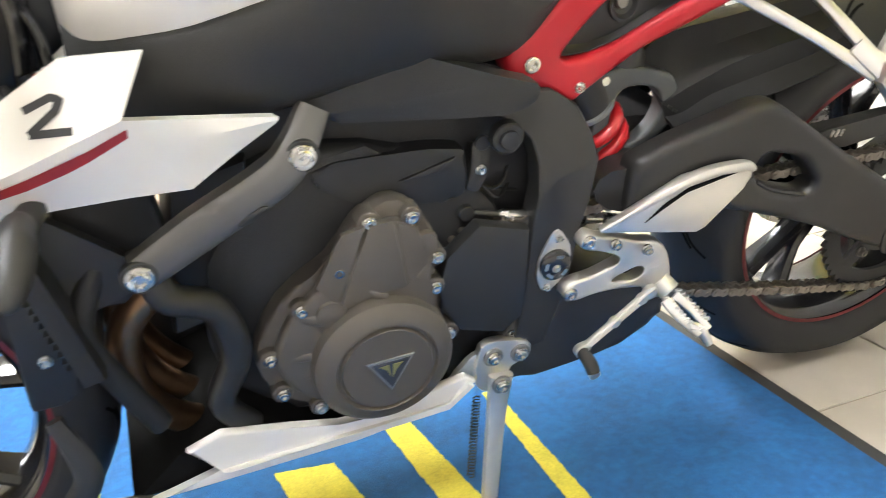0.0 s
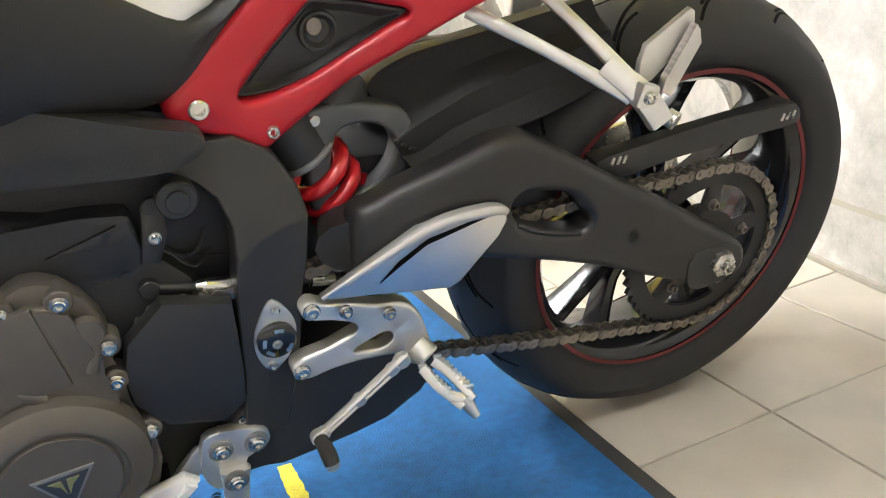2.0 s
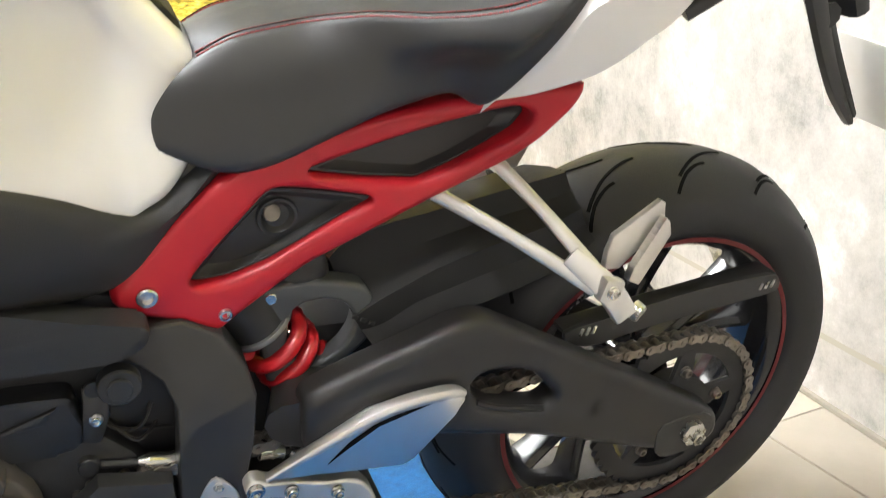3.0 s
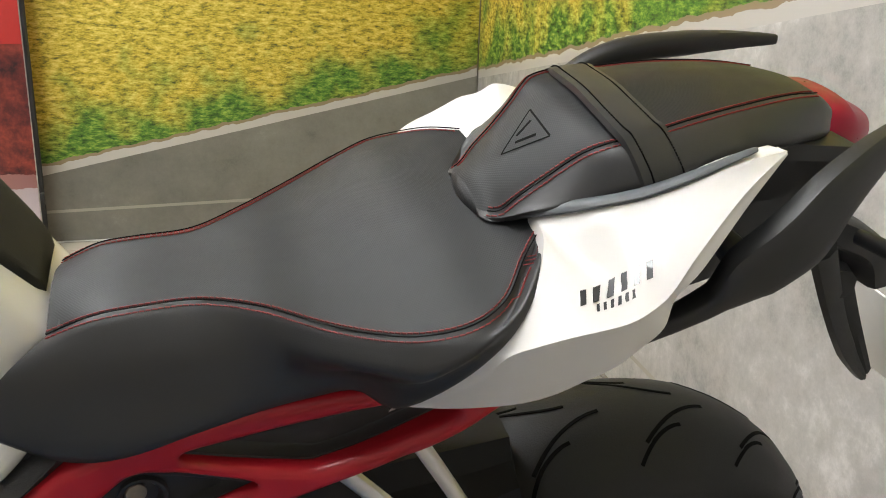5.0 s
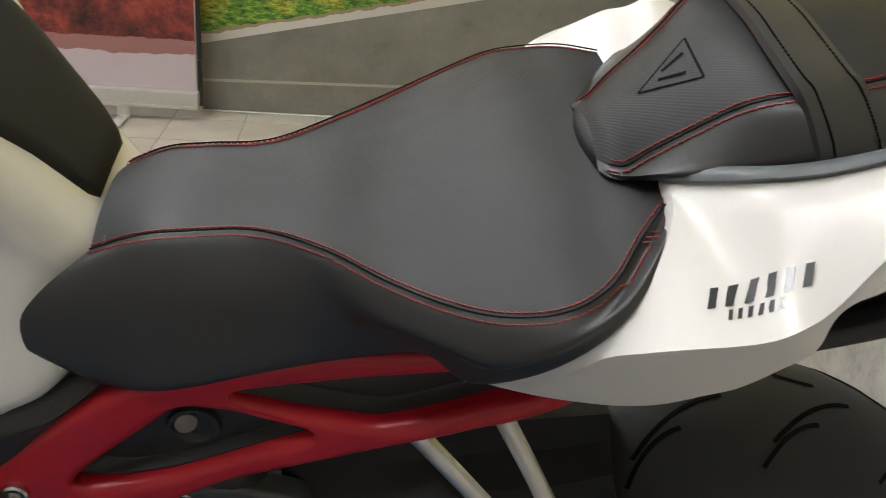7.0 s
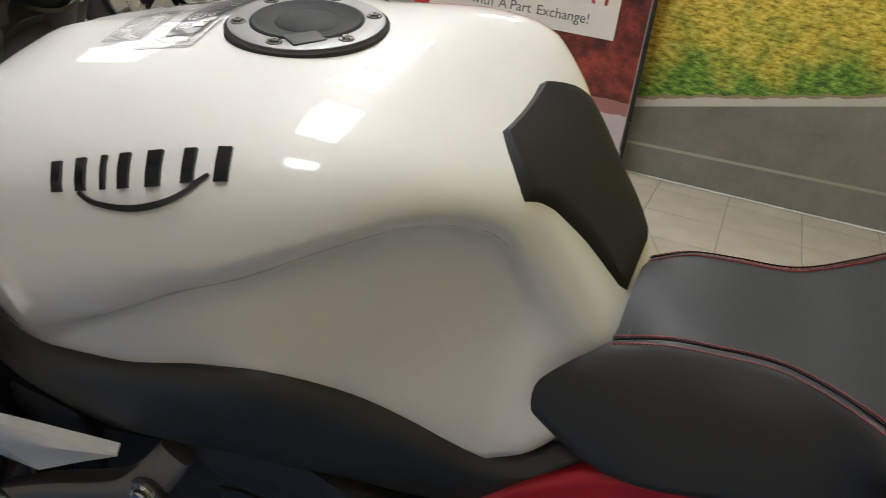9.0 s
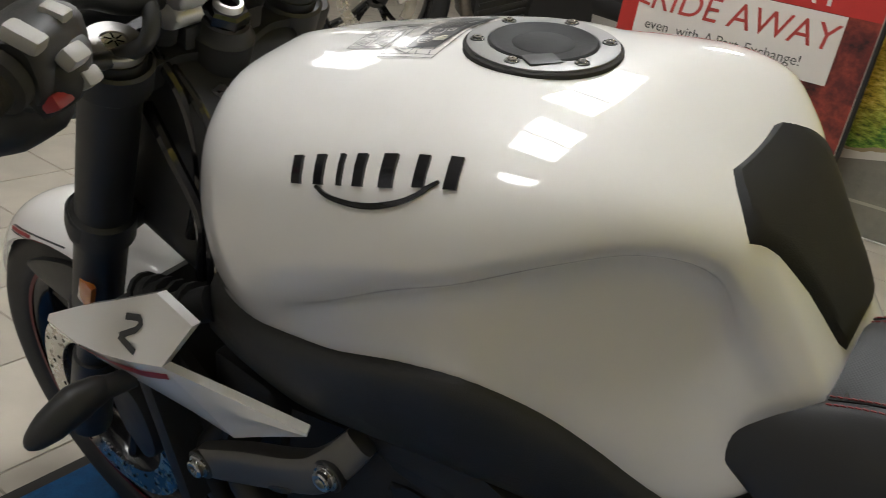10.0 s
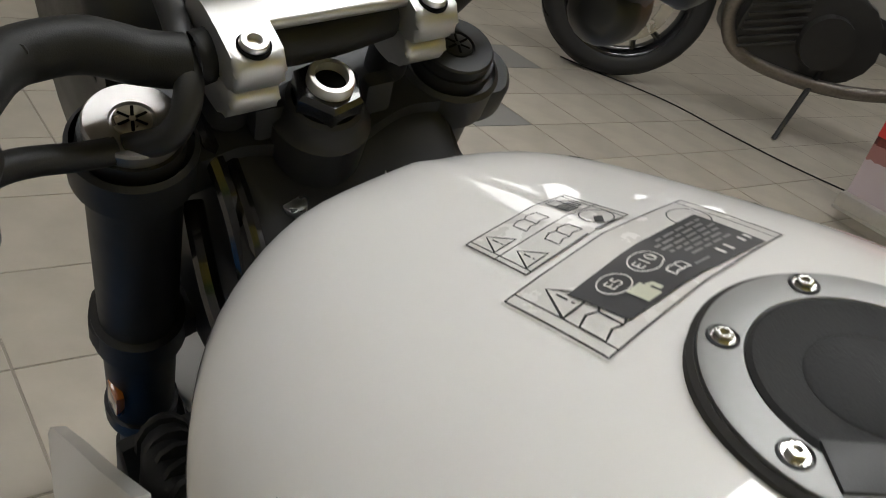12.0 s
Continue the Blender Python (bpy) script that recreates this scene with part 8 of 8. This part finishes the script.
    sweep(bm, [(-0.425, -sgn * 0.204, 0.618), (-0.427, -sgn * 0.213, 0.618), (-0.432, -sgn * 0.238, 0.614), (-0.436, -sgn * 0.266, 0.603), (-0.439, -sgn * 0.284, 0.594), (-0.440, -sgn * 0.291, 0.590)], [0.006, 0.013, 0.018, 0.016, 0.010, 0.003], [0.006, 0.015, 0.021, 0.018, 0.011, 0.003], n=18, up=(0, 0, 1))
    sweep(bm, [(-0.446, -sgn * 0.236, 0.604), (-0.450, -sgn * 0.256, 0.598)], [0.012, 0.010], n=12, per=2)
    part("front_indicator", bm, M_BLACK, moto, "black front indicator")
bm = B()
block(bm, (-0.567, -0.133, 0.620), (0.022, 0.008, 0.040), rot=(0, 24, 0), bev=0.003)
part("side_reflector", bm, M_AMBER, front, "small amber reflector on the fork")
bm = B()
sweep(bm, [(-0.36, -0.12, 0.70), (-0.40, -0.14, 0.685), (-0.44, -0.13, 0.675), (-0.47, -0.12, 0.665)], 0.018, n=12)
hose = part("ribbed_hose", bm, M_ENGDARK, moto)
for i in range(5):
    bm = B()
    q = Vector((-0.375, -0.128, 0.698)).lerp(Vector((-0.455, -0.126, 0.672)), i / 4)
    sweep(bm, [q, q + Vector((-0.006, 0, -0.002))], 0.0205, n=12, per=1)
    part("hose_rib", bm, M_ENGDARK, hose)
bm = B()
prism(bm, cut_corners([(-0.452, 0.590), (-0.400, 0.545), (-0.350, 0.500), (-0.362, 0.470), (-0.418, 0.452), (-0.446, 0.350), (-0.490, 0.345), (-0.482, 0.478)], 0.010), -0.098, -0.112, 0.005)
cowl = part("radiator_cover", bm, M_BLACK, moto, "black side cover below the radiator shroud")
bolt("cover_bolt", (-0.461, -0.112, 0.409), (0, -1, 0), 0.0075, 0.006, cowl)

# ---- second motorcycle, behind ----
other = tagged(new("motorcycle"), "dark motorcycle parked on the tiles behind the banner", "motorcycle")
other.matrix_basis = pose(-2.78, 2.92, 0, 4, 0, 50) @ Matrix.Scale(1.40, 4)
ow = wheel("front_wheel", Vector((0, 0, 0.305)), 0.305, 0.120, 0.226, 0.046, other, stripe_side=())
bm = B()
lathe(bm, [(0.11, -0.066), (0.155, -0.066), (0.155, -0.071), (0.11, -0.071)], (0, 0, 0.305), (0, 1, 0), 48, closed_profile=True)
part("brake_disc", bm, M_STEEL, ow)
for sgn in (1, -1):
    bm = B()
    sweep(bm, [(0, sgn * 0.10, 0.305), (0.30, sgn * 0.10, 0.95)], [0.030, 0.027], n=16, per=1)
    part("fork_leg", bm, M_BLACK, other)
    bm = B()
    prism(bm, smooth_outline([(0.03, 0.42), (0.09, 0.45), (0.12, 0.36), (0.08, 0.30)], 3), sgn * 0.055, sgn * 0.10, 0.008)
    part("brake_caliper", bm, M_ALU, other)
bm = B()
prism(bm, smooth_outline([(0.36, 0.30), (0.40, 0.50), (0.55, 0.56), (0.78, 0.50), (0.86, 0.34), (0.74, 0.22), (0.45, 0.22)], 3), -0.15, 0.15, 0.02)
part("engine_block", bm, M_FRAME, other, "grey engine with cooling fins")
for i in range(9):
    bm = B()
    block(bm, (0.47, 0, 0.30 + i * 0.028), (0.20, 0.32, 0.012), rot=(0, -20, 0), bev=0.003)
    part("cooling_fin", bm, M_FRAME, other)
bm = B()
lathe(bm, [(0.095, 0), (0.09, 0.03), (0.0001, 0.035)], (0.66, -0.15, 0.36), (0, -1, 0), 36)
part("side_cover", bm, M_FRAME, other)
bm = B()
sweep(bm, [(0.40, -0.10, 0.50), (0.32, -0.13, 0.38), (0.42, -0.14, 0.24), (0.80, -0.16, 0.22), (1.25, -0.18, 0.34)], 0.024, n=14)
part("exhaust_pipe", bm, M_CHAIN, other)
bm = B()
ring_faces(bm, loft_half([(x + 0.62, [(w, z) for w, z in h]) for x, h in TANK], 3, 3))
part("fuel_tank", bm, M_GLOSSBLACK, other, "gloss black fuel tank")
bm = B()
sweep(bm, [(0.76, 0, 0.82), (1.0, 0, 0.80), (1.25, 0, 0.88), (1.40, 0, 0.90)], [0.05, 0.05, 0.04, 0.02], [0.09, 0.14, 0.11, 0.05], n=14, up=(0, 1, 0))
part("seat", bm, M_SEATSIDE, other)
rw2 = wheel("rear_wheel", Vector((1.40, 0, 0.315)), 0.315, 0.16, 0.226, 0.06, other, stripe_side=())
bm = B()
sweep(bm, [(0.80, -0.11, 0.42), (1.40, -0.11, 0.315)], [0.04, 0.03], 0.018, n=10, per=1)
sweep(bm, [(0.80, 0.11, 0.42), (1.40, 0.11, 0.315)], [0.04, 0.03], 0.018, n=10, per=1)
part("swingarm", bm, M_BLACK, other)
bm = B()
sweep(bm, [(0.70, -0.14, 0.27), (0.62, -0.24, 0.02)], [0.012, 0.009], n=8, per=1)
part("side_stand", bm, M_BLACK, other)
bm = B()
sweep(bm, [(0.28, -0.34, 0.98), (0.25, -0.10, 0.99), (0.24, 0, 0.97), (0.25, 0.10, 0.99), (0.28, 0.34, 0.98)], 0.013, n=12)
part("handlebar", bm, M_BLACK, other)

# ---- floor: tiles over a bed of grout, the pieces last ----
TS, TX, TY = 0.30, 0.812, -0.178
floor = tagged(wall_box("floor", RX0, RX1, RY0, RY1, -0.06, -0.003, M_GROUT, "beige ceramic tile floor with grey-brown joints"), category="floor")
tm = bpy.data.meshes.new("tile")
bm = B()
h = TS / 2 - 0.0022
lo = [bm.verts.new((x * h, y * h, -0.006)) for x, y in ((-1, -1), (1, -1), (1, 1), (-1, 1))]
md = [bm.verts.new((x * h, y * h, -0.0012)) for x, y in ((-1, -1), (1, -1), (1, 1), (-1, 1))]
hi = [bm.verts.new((x * (h - 0.0012), y * (h - 0.0012), 0)) for x, y in ((-1, -1), (1, -1), (1, 1), (-1, 1))]
bm.faces.new(hi)
for a, b in ((lo, md), (md, hi)):
    for i in range(4):
        j = (i + 1) % 4
        bm.faces.new((a[i], a[j], b[j], b[i]))
bm.to_mesh(tm)
bm.free()
tm.materials.append(M_TILE)
dark = tm.copy()
dark.materials.clear()
dark.materials.append(M_TILEGREY)
cells = []
for i in range(int((RX0 - TX) / TS) - 1, int((RX1 - TX) / TS) + 2):
    for j in range(int((RY0 - TY) / TS) - 1, int((RY1 - TY) / TS) + 2):
        x, y = TX + (i + 0.5) * TS, TY + (j + 0.5) * TS
        if RX0 < x - TS / 2 and x + TS / 2 < RX1 and RY0 < y - TS / 2 and y + TS / 2 < RY1:
            cells.append((x, y))
cells.sort(key=lambda c: math.hypot(max(abs(c[0] + 0.7) - 2.0, 0), max(abs(c[1] - 1.0) - 1.0, 0)))
for x, y in cells[:290]:
    grey = any(abs(x - gx) < TS / 2 and abs(y - gy) < TS / 2 for gx, gy in ((-2.80, 2.25), (-2.36, 1.70)))
    ob = new("tile", dark if grey else tm)
    ob.parent = floor
    ob.location = (x, y, random.uniform(-0.0004, 0.0))
verts, faces = [], []
for x, y in cells[290:]:
    k = len(verts)
    verts += [(x - h, y - h, -0.001), (x + h, y - h, -0.001), (x + h, y + h, -0.001), (x - h, y + h, -0.001)]
    faces.append((k, k + 1, k + 2, k + 3))
fm = bpy.data.meshes.new("far_tiles")
fm.from_pydata(verts, [], faces)
fm.materials.append(M_TILE)
far = tagged(new("far_tiles", fm), kind="stuff")
far.parent = floor

# a black cable across the tiles
bm = B()
sweep(bm, [(-2.95, 2.80, 0.004), (-2.77, 2.874, 0.004), (-2.40, 3.04, 0.004), (-2.00, 3.08, 0.004), (-1.66, 3.14, 0.004), (-1.2, 3.3, 0.004)], 0.004, n=6)
tagged(part("floor_cable", bm, M_RUBBER), "thin black cable lying across the tiles", "cable")
